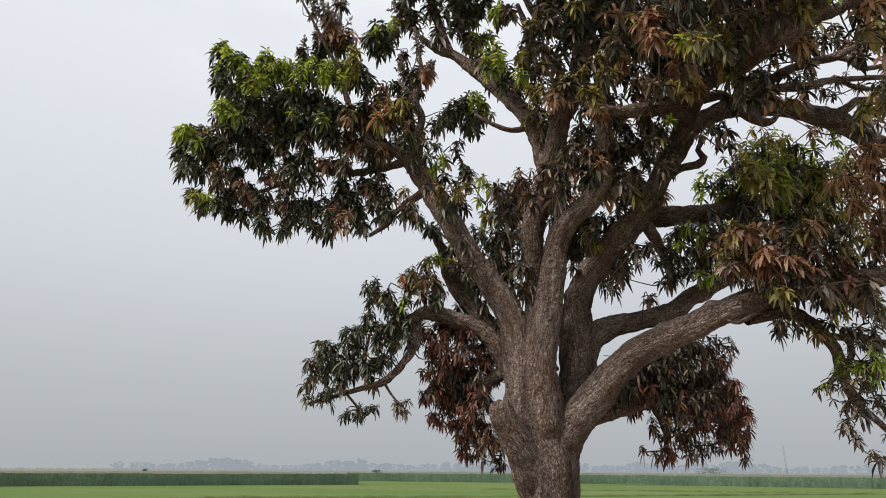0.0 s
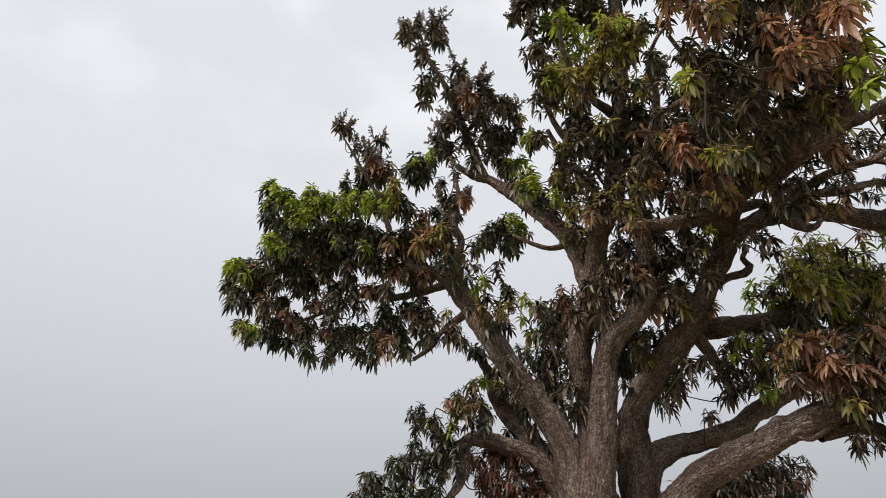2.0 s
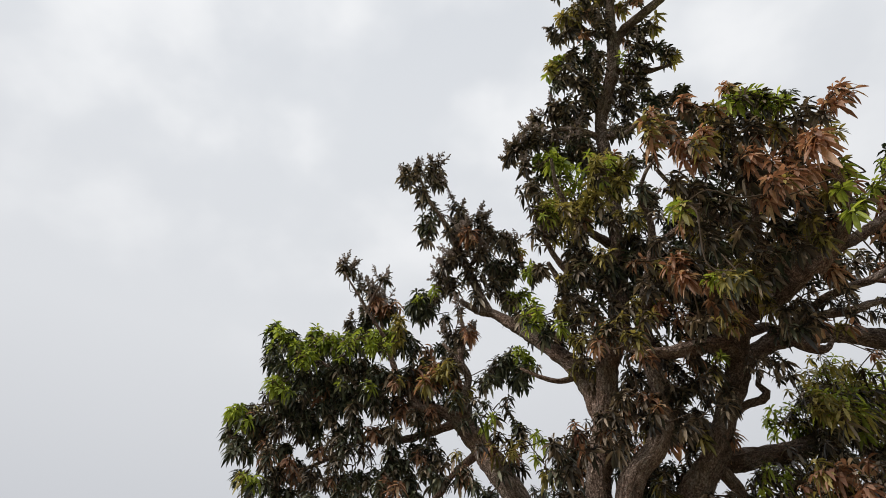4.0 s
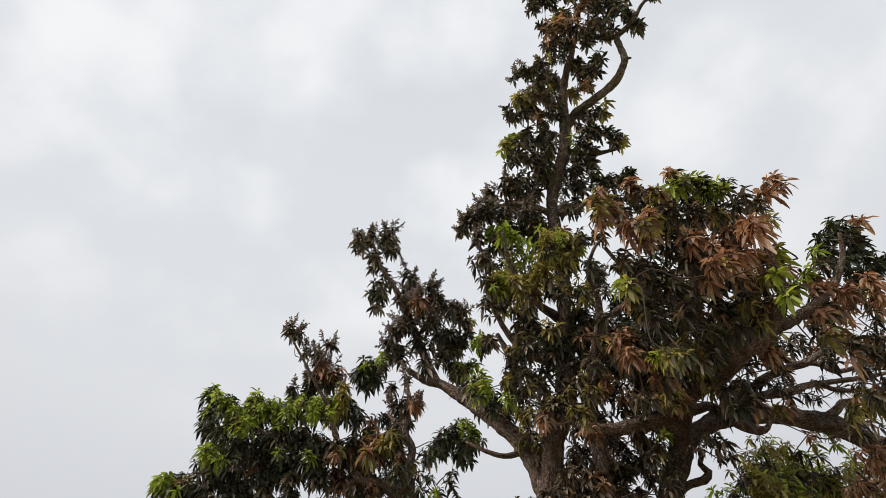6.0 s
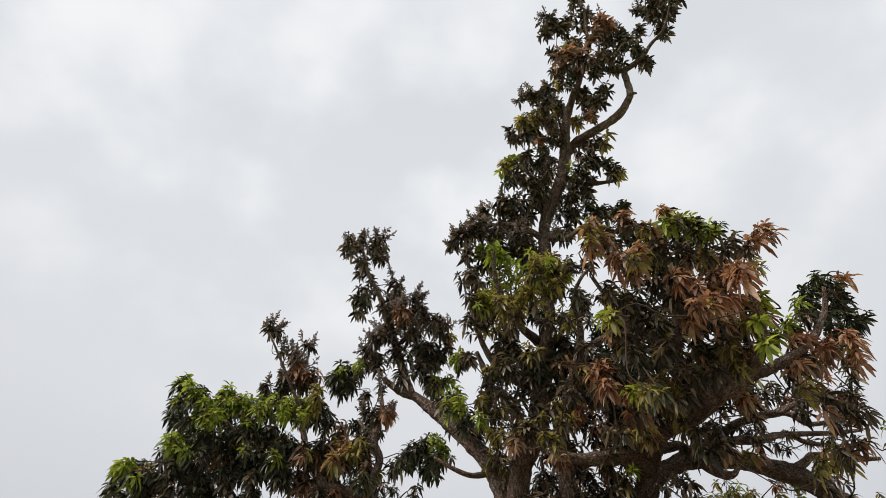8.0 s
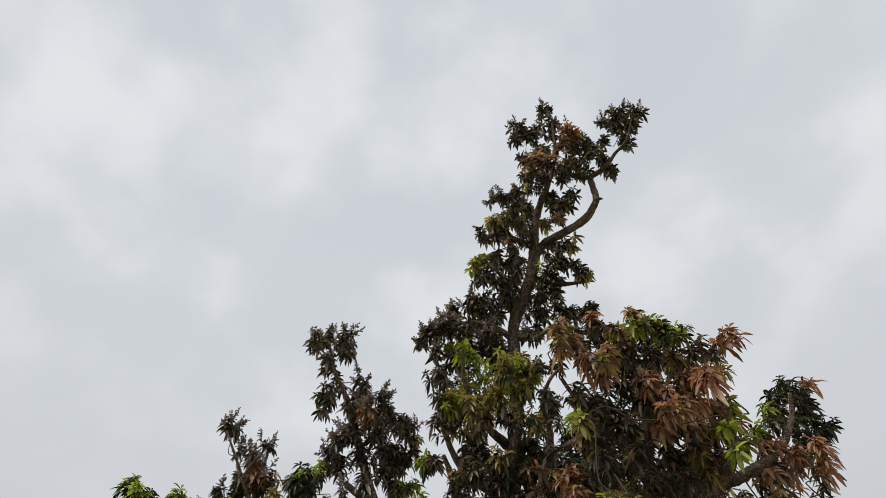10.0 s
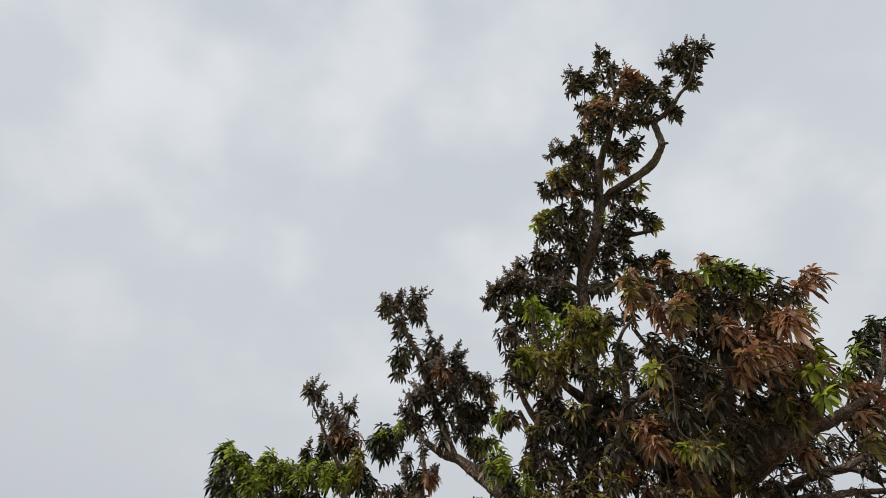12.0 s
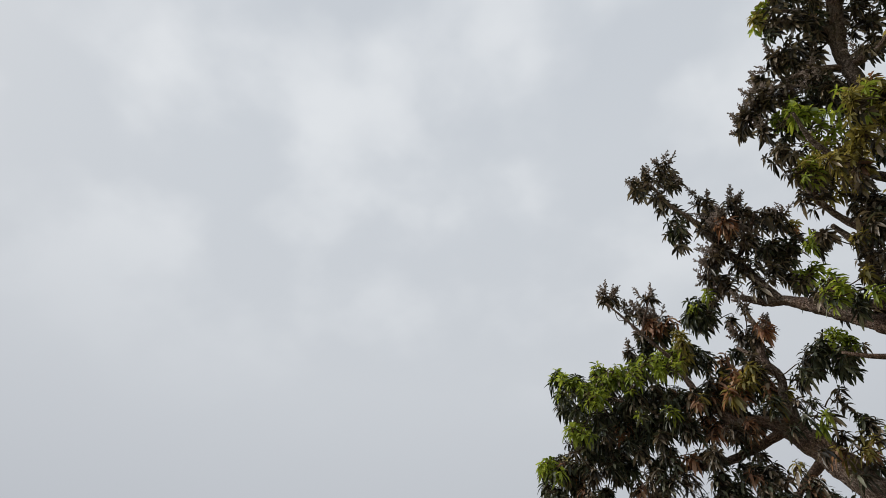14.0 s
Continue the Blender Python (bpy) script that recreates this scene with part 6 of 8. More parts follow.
foliage([(2.58, 6.77, 6.13, 0.07, "db"), (2.62, 6.43, 5.47, 0.05, "og"), (2.55, 6.56, 5.36, 0.06, "do"), (2.77, 7.05, 5.60, 0.07, "db"), (2.62, 6.61, 5.13, 0.06, "d"), (2.38, 6.45, 5.22, 0.06, "d"), (2.54, 6.94, 5.49, 0.07, "db"), (2.37, 6.55, 5.57, 0.06, "d"), (2.53, 6.95, 5.74, 0.06, "d"), (1.62, 6.49, 7.09, 0.08, "d"), (1.75, 6.77, 7.26, 0.08, "d"), (1.82, 6.49, 6.97, 0.08, "d"), (1.89, 6.84, 7.23, 0.08, "d"), (1.83, 6.34, 6.51, 0.07, "dk"), (1.97, 6.77, 6.82, 0.07, "d"), (0.83, 6.43, 7.06, 0.07, "d"), (0.85, 6.67, 7.19, 0.07, "d")], 0.125, 2.10, True)
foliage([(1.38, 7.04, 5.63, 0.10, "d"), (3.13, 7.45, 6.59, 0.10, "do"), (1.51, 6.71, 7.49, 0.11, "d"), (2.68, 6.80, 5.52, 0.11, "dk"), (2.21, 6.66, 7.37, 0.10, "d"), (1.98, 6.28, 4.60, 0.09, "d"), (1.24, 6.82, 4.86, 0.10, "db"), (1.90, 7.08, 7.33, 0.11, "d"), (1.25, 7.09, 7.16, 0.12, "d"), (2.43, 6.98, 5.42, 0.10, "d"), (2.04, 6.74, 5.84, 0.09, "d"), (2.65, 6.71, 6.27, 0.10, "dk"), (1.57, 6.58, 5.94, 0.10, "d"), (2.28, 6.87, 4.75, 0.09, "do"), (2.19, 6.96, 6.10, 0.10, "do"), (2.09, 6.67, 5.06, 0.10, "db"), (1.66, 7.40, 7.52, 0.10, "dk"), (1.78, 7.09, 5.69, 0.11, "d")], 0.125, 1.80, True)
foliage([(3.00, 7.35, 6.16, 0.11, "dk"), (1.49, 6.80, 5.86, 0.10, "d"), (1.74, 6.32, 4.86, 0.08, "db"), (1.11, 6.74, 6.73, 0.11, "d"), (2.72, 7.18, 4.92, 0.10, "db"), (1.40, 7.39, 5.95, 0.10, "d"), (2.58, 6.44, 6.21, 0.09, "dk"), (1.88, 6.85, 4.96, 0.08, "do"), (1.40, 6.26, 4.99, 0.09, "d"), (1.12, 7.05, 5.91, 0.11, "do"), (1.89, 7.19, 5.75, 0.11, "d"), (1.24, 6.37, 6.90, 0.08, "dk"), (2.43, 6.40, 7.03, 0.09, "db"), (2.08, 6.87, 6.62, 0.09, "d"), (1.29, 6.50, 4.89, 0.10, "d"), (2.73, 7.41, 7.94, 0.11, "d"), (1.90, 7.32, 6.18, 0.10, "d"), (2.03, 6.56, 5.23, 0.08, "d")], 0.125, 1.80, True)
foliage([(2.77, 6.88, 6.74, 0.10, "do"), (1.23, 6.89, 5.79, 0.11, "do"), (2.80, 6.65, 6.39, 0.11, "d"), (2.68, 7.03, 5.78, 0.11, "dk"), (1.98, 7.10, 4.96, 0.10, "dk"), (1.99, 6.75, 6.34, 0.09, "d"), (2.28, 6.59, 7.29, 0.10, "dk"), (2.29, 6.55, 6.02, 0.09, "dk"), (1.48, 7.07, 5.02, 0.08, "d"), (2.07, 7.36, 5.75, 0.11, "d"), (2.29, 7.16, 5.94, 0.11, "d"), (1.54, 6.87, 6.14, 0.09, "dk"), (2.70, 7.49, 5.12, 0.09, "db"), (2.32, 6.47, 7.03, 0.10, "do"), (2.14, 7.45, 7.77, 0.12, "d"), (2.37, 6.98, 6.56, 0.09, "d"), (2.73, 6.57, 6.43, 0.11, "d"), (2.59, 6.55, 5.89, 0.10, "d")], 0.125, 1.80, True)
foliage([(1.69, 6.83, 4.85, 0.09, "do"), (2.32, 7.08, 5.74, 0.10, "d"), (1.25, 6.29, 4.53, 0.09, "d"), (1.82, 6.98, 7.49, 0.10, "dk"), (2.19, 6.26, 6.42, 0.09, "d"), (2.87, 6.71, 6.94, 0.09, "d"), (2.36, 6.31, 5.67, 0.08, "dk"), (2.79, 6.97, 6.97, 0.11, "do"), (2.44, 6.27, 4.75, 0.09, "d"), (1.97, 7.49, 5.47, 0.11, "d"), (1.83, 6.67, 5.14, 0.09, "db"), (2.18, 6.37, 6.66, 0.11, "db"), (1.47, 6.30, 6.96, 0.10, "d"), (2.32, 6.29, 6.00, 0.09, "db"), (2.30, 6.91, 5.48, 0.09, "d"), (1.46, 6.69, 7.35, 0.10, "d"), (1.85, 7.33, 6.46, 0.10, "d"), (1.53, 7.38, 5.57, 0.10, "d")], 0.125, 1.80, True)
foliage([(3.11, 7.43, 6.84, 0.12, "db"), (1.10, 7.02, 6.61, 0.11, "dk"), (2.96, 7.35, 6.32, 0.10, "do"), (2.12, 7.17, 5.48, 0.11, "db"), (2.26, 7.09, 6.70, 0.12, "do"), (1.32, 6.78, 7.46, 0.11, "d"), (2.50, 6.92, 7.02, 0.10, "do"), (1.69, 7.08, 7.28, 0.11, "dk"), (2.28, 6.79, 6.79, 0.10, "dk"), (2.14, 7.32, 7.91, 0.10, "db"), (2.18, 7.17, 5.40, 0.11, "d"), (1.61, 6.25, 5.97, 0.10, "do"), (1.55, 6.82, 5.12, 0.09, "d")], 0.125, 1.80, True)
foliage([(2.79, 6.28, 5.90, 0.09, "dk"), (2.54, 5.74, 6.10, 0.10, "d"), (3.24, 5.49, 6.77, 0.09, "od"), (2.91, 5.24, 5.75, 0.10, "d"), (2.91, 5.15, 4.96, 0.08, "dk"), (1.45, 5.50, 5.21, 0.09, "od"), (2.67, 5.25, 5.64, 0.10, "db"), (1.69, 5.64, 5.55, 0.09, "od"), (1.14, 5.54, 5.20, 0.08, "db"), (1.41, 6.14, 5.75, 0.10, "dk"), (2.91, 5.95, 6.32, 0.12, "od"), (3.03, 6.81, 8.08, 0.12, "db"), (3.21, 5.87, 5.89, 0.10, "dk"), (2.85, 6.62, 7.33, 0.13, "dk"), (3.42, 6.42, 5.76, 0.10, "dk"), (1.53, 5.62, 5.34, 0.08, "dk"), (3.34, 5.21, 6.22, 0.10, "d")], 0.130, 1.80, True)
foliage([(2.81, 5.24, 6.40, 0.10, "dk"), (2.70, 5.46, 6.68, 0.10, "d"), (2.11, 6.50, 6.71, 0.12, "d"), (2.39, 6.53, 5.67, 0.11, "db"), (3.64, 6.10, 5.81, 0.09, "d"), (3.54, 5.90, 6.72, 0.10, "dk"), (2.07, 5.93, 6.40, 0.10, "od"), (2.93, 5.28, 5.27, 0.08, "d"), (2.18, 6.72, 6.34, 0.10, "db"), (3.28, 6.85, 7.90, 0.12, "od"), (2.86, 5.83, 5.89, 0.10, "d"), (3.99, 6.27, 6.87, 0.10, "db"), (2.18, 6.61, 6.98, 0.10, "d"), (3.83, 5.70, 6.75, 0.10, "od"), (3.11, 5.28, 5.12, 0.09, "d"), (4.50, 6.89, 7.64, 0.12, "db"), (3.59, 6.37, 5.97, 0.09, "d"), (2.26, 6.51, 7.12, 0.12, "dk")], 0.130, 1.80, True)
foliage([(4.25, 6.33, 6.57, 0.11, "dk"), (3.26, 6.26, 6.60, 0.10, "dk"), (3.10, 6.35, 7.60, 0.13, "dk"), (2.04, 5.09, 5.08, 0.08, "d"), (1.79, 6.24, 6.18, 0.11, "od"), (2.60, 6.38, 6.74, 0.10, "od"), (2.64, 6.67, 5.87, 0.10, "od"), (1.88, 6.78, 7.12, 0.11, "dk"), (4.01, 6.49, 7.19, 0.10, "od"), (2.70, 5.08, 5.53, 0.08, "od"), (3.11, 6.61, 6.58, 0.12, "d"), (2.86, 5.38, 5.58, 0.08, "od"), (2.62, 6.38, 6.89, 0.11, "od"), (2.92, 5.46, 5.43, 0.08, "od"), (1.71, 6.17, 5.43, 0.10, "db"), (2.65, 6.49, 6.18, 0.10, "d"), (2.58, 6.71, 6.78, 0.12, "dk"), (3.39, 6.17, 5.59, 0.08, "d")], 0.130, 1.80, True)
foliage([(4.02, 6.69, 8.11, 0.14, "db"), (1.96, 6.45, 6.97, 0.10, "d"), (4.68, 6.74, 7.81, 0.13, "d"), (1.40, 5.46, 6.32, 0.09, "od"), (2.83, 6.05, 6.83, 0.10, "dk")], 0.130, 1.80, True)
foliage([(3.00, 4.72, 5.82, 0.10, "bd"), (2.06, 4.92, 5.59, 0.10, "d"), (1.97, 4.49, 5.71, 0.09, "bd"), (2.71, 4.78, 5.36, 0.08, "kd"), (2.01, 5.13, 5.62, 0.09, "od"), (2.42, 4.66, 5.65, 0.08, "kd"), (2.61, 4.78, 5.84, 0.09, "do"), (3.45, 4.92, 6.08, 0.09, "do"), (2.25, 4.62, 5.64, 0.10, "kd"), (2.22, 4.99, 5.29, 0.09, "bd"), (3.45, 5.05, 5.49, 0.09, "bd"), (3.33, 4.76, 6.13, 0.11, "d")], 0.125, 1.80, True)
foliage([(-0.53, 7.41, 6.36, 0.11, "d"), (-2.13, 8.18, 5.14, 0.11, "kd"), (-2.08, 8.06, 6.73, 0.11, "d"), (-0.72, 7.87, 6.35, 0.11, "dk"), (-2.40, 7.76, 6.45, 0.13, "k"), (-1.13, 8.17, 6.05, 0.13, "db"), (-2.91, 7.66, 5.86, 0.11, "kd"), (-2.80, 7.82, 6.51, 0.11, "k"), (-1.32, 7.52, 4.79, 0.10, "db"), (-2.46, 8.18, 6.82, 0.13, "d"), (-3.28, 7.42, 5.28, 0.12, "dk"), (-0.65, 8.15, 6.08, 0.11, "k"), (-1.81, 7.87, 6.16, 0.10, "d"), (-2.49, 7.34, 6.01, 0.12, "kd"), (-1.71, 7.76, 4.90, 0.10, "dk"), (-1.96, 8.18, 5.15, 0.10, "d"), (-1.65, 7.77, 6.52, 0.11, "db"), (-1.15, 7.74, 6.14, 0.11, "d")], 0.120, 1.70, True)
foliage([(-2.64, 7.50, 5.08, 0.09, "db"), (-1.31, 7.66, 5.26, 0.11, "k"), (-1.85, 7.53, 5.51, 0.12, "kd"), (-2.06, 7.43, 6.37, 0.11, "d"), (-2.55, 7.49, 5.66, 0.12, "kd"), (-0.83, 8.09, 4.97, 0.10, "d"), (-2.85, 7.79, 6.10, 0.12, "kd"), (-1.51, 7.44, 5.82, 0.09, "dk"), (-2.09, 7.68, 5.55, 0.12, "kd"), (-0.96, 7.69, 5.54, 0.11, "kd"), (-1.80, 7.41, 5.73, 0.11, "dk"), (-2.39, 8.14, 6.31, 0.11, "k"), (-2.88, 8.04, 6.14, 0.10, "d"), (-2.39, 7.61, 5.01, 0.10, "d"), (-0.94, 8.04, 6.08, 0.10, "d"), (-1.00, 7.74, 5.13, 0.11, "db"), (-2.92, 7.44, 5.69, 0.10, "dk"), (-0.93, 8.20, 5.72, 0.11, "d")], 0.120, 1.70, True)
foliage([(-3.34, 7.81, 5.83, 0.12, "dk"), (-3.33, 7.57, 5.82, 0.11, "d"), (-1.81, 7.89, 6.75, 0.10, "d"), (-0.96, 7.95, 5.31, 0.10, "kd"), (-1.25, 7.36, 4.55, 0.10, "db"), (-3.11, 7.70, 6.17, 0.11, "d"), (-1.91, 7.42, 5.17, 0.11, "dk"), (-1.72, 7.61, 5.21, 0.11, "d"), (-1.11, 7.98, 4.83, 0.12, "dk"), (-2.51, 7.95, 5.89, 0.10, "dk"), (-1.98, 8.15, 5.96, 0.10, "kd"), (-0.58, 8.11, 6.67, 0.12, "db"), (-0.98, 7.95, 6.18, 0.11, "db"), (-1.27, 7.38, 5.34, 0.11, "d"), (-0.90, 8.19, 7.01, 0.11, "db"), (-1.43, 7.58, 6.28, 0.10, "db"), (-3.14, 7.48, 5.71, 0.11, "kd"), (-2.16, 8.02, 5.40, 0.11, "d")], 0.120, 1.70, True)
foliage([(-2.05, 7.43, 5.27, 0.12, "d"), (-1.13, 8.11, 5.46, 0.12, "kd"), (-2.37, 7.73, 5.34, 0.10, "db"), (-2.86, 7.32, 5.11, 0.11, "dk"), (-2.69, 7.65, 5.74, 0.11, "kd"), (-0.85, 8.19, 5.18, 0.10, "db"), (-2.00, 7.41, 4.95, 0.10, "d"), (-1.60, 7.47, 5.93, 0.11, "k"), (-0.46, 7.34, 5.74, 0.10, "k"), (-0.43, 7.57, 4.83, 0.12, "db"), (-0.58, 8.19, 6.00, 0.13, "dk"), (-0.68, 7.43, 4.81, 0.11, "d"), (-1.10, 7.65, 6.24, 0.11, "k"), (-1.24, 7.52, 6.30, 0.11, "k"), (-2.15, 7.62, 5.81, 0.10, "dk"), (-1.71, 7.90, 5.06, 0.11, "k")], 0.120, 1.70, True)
foliage([(-1.00, 7.46, 2.99, 0.06, "kd"), (-1.51, 7.35, 2.67, 0.07, "d"), (-1.11, 7.79, 3.10, 0.07, "kd"), (-0.80, 7.58, 3.30, 0.08, "dk"), (-0.80, 7.43, 3.62, 0.06, "dk"), (-0.87, 7.37, 3.37, 0.06, "k"), (-1.00, 7.70, 3.26, 0.08, "kd"), (-1.28, 7.31, 2.48, 0.06, "k"), (-0.62, 7.38, 3.09, 0.07, "k"), (-0.49, 7.66, 3.26, 0.07, "kd"), (-1.09, 7.69, 2.89, 0.08, "kd"), (-0.75, 7.59, 3.19, 0.07, "kd"), (-0.07, 7.78, 3.76, 0.09, "dk"), (-1.40, 7.28, 2.91, 0.07, "d"), (-1.15, 7.25, 2.51, 0.07, "d"), (-0.81, 7.51, 2.83, 0.07, "d"), (-0.57, 7.58, 3.35, 0.07, "dk"), (-0.43, 7.43, 3.51, 0.06, "d")], 0.105, 2.00, True)
foliage([(-0.76, 7.30, 3.01, 0.07, "dk"), (-0.35, 7.74, 3.85, 0.07, "dk"), (-1.36, 7.30, 3.01, 0.08, "dk"), (-0.31, 7.44, 3.32, 0.06, "k"), (-1.27, 7.45, 2.93, 0.06, "d"), (-0.42, 7.28, 3.11, 0.07, "k"), (-1.13, 7.52, 2.78, 0.07, "dk"), (-1.05, 7.46, 2.69, 0.08, "d"), (-0.88, 7.78, 3.86, 0.07, "kd"), (-0.88, 7.34, 2.73, 0.07, "dk"), (-0.84, 7.60, 2.59, 0.06, "dk"), (-0.64, 7.79, 3.29, 0.08, "k"), (-0.64, 7.28, 3.56, 0.07, "d"), (-0.39, 7.30, 3.24, 0.08, "kd"), (-0.10, 7.35, 3.54, 0.08, "k"), (-1.51, 7.31, 2.80, 0.07, "d")], 0.105, 2.00, True)
foliage([(-2.97, 7.22, 6.94, 0.08, "g"), (-2.84, 7.23, 6.82, 0.08, "g"), (-2.70, 7.28, 6.70, 0.09, "g"), (-2.53, 7.15, 6.48, 0.09, "g"), (-2.41, 7.24, 6.61, 0.09, "g"), (-2.34, 7.29, 6.76, 0.08, "g"), (-2.23, 7.30, 6.86, 0.09, "g"), (-1.87, 7.12, 6.55, 0.09, "g"), (-1.75, 7.24, 6.77, 0.09, "g"), (-1.58, 7.23, 6.58, 0.09, "g"), (-1.40, 7.20, 6.48, 0.08, "g"), (-1.30, 7.31, 6.70, 0.09, "og"), (-1.20, 7.21, 6.83, 0.08, "o"), (-1.56, 7.19, 6.71, 0.08, "g"), (-2.04, 7.31, 6.53, 0.08, "gk"), (-2.81, 7.23, 6.03, 0.08, "g"), (-2.91, 7.15, 6.06, 0.07, "g"), (-2.65, 7.15, 5.94, 0.07, "gk")], 0.125, 1.50, True)
foliage([(-2.47, 7.20, 6.39, 0.08, "g"), (-2.95, 7.09, 6.58, 0.08, "gk"), (-3.36, 7.23, 5.75, 0.07, "g"), (-3.23, 7.26, 5.57, 0.07, "gk"), (-1.23, 7.18, 6.00, 0.08, "ob"), (-0.80, 7.28, 6.08, 0.09, "ob"), (-0.65, 7.30, 6.14, 0.08, "o"), (-0.86, 7.21, 5.91, 0.08, "ob"), (-1.60, 7.24, 5.94, 0.07, "gk"), (-1.96, 7.11, 6.02, 0.07, "gk")], 0.125, 1.50, True)
foliage([(1.19, 5.94, 8.66, 0.12, "g"), (1.13, 6.17, 8.65, 0.11, "g"), (1.32, 6.00, 8.58, 0.10, "g"), (1.88, 5.98, 8.40, 0.12, "o"), (2.09, 6.15, 8.35, 0.11, "o"), (1.91, 6.11, 8.06, 0.10, "og"), (1.73, 5.96, 8.12, 0.10, "o"), (2.18, 6.01, 8.36, 0.09, "o"), (2.03, 5.99, 8.55, 0.09, "ob"), (1.44, 6.00, 7.47, 0.10, "ob"), (1.28, 5.93, 7.60, 0.09, "od"), (2.13, 6.06, 7.38, 0.08, "o")], 0.140, 1.50, True)
foliage([(2.57, 3.70, 6.59, 0.08, "g"), (2.74, 3.72, 6.64, 0.08, "g"), (2.80, 3.67, 6.49, 0.07, "g"), (2.89, 3.66, 6.44, 0.07, "g"), (2.88, 3.64, 5.83, 0.07, "b"), (3.08, 3.84, 5.95, 0.07, "b"), (2.62, 3.81, 5.69, 0.08, "b"), (2.67, 3.76, 5.57, 0.07, "b"), (2.41, 3.66, 5.41, 0.06, "b"), (2.52, 3.67, 5.36, 0.06, "bo"), (2.02, 3.66, 5.92, 0.07, "o"), (2.14, 3.71, 6.15, 0.06, "bo"), (1.66, 3.64, 6.32, 0.07, "bo"), (1.68, 3.70, 6.22, 0.06, "bo"), (2.93, 3.68, 5.24, 0.06, "g"), (2.88, 3.68, 4.98, 0.05, "g"), (1.69, 3.79, 5.31, 0.06, "og"), (1.88, 3.74, 4.55, 0.06, "ok")], 0.120, 1.50, True)
foliage([(1.77, 3.74, 4.54, 0.05, "o")], 0.120, 1.50, True)
foliage([(3.74, 4.45, 5.47, 0.07, "b"), (4.34, 4.40, 5.79, 0.07, "b")], 0.125, 1.60, True)

foliage([(1.88, 5.52, 7.57, 0.08, "o"), (2.09, 5.43, 7.83, 0.10, "dk"), (2.30, 5.40, 7.81, 0.09, "od"), (1.94, 5.62, 7.07, 0.07, "kd"), (2.23, 5.54, 7.01, 0.09, "d"), (2.07, 5.41, 7.26, 0.09, "kd"), (2.06, 5.58, 6.57, 0.09, "d"), (1.81, 5.58, 6.30, 0.08, "bd"), (2.09, 5.46, 6.14, 0.07, "kd"), (1.80, 5.53, 5.86, 0.11, "d")], 0.125, 1.40, True)
foliage([(2.46, 7.67, 4.85, 0.10, "db"), (2.77, 7.66, 4.94, 0.11, "bd"), (2.33, 7.65, 5.13, 0.14, "d"), (2.20, 7.42, 4.64, 0.13, "db"), (2.48, 7.67, 4.79, 0.13, "db"), (2.24, 7.77, 5.16, 0.12, "db"), (2.74, 7.58, 4.93, 0.12, "db"), (1.70, 7.72, 4.34, 0.14, "d"), (1.67, 7.53, 4.48, 0.12, "k"), (1.63, 7.51, 4.54, 0.13, "d"), (1.89, 7.64, 4.44, 0.11, "k"), (1.75, 7.59, 4.73, 0.11, "d"), (1.86, 7.47, 2.46, 0.11, "k"), (2.37, 7.38, 2.78, 0.11, "d"), (2.01, 7.41, 2.76, 0.11, "dk"), (2.07, 7.32, 2.52, 0.11, "k"), (2.15, 7.58, 2.63, 0.12, "k"), (2.69, 7.67, 2.78, 0.10, "k"), (2.49, 7.54, 2.73, 0.13, "dk"), (1.99, 7.50, 2.48, 0.10, "k"), (2.62, 7.50, 2.42, 0.09, "dk"), (0.30, 7.91, 3.29, 0.11, "rd"), (0.05, 8.07, 3.45, 0.12, "dk"), (0.03, 7.82, 3.28, 0.12, "rd"), (0.18, 7.91, 3.47, 0.11, "dk"), (0.18, 8.15, 3.56, 0.12, "dk"), (-0.12, 7.82, 3.34, 0.13, "rd"), (0.24, 7.94, 2.75, 0.15, "dk"), (0.14, 7.85, 2.78, 0.14, "k"), (-0.09, 7.76, 2.54, 0.10, "dk"), (0.32, 7.91, 2.44, 0.14, "rd"), (0.26, 7.78, 2.54, 0.11, "k"), (0.20, 7.94, 2.70, 0.11, "k"), (0.20, 7.80, 2.74, 0.12, "rd")], 0.135, 1.20)
foliage([(3.24, 6.07, 4.67, 0.09, "o"), (3.57, 6.06, 4.50, 0.10, "o"), (3.28, 6.05, 4.71, 0.08, "g"), (3.48, 5.90, 4.59, 0.08, "g"), (3.10, 5.91, 4.58, 0.08, "o"), (3.23, 5.86, 4.49, 0.10, "o"), (3.26, 6.04, 4.60, 0.10, "g"), (3.29, 5.82, 4.37, 0.09, "o"), (3.42, 5.96, 4.44, 0.09, "go"), (2.92, 5.93, 3.91, 0.08, "bo"), (2.91, 6.06, 3.59, 0.09, "b"), (2.99, 5.92, 3.84, 0.08, "b"), (3.22, 5.86, 3.76, 0.09, "b"), (3.25, 6.06, 3.55, 0.08, "b"), (3.14, 5.96, 3.97, 0.09, "b"), (3.15, 5.81, 3.60, 0.08, "b"), (3.33, 6.03, 3.51, 0.08, "b"), (3.58, 5.81, 3.88, 0.10, "bo"), (3.58, 5.84, 3.52, 0.09, "b"), (3.47, 5.82, 3.50, 0.10, "bo"), (3.63, 5.82, 3.93, 0.07, "b")], 0.13, 1.40, True)
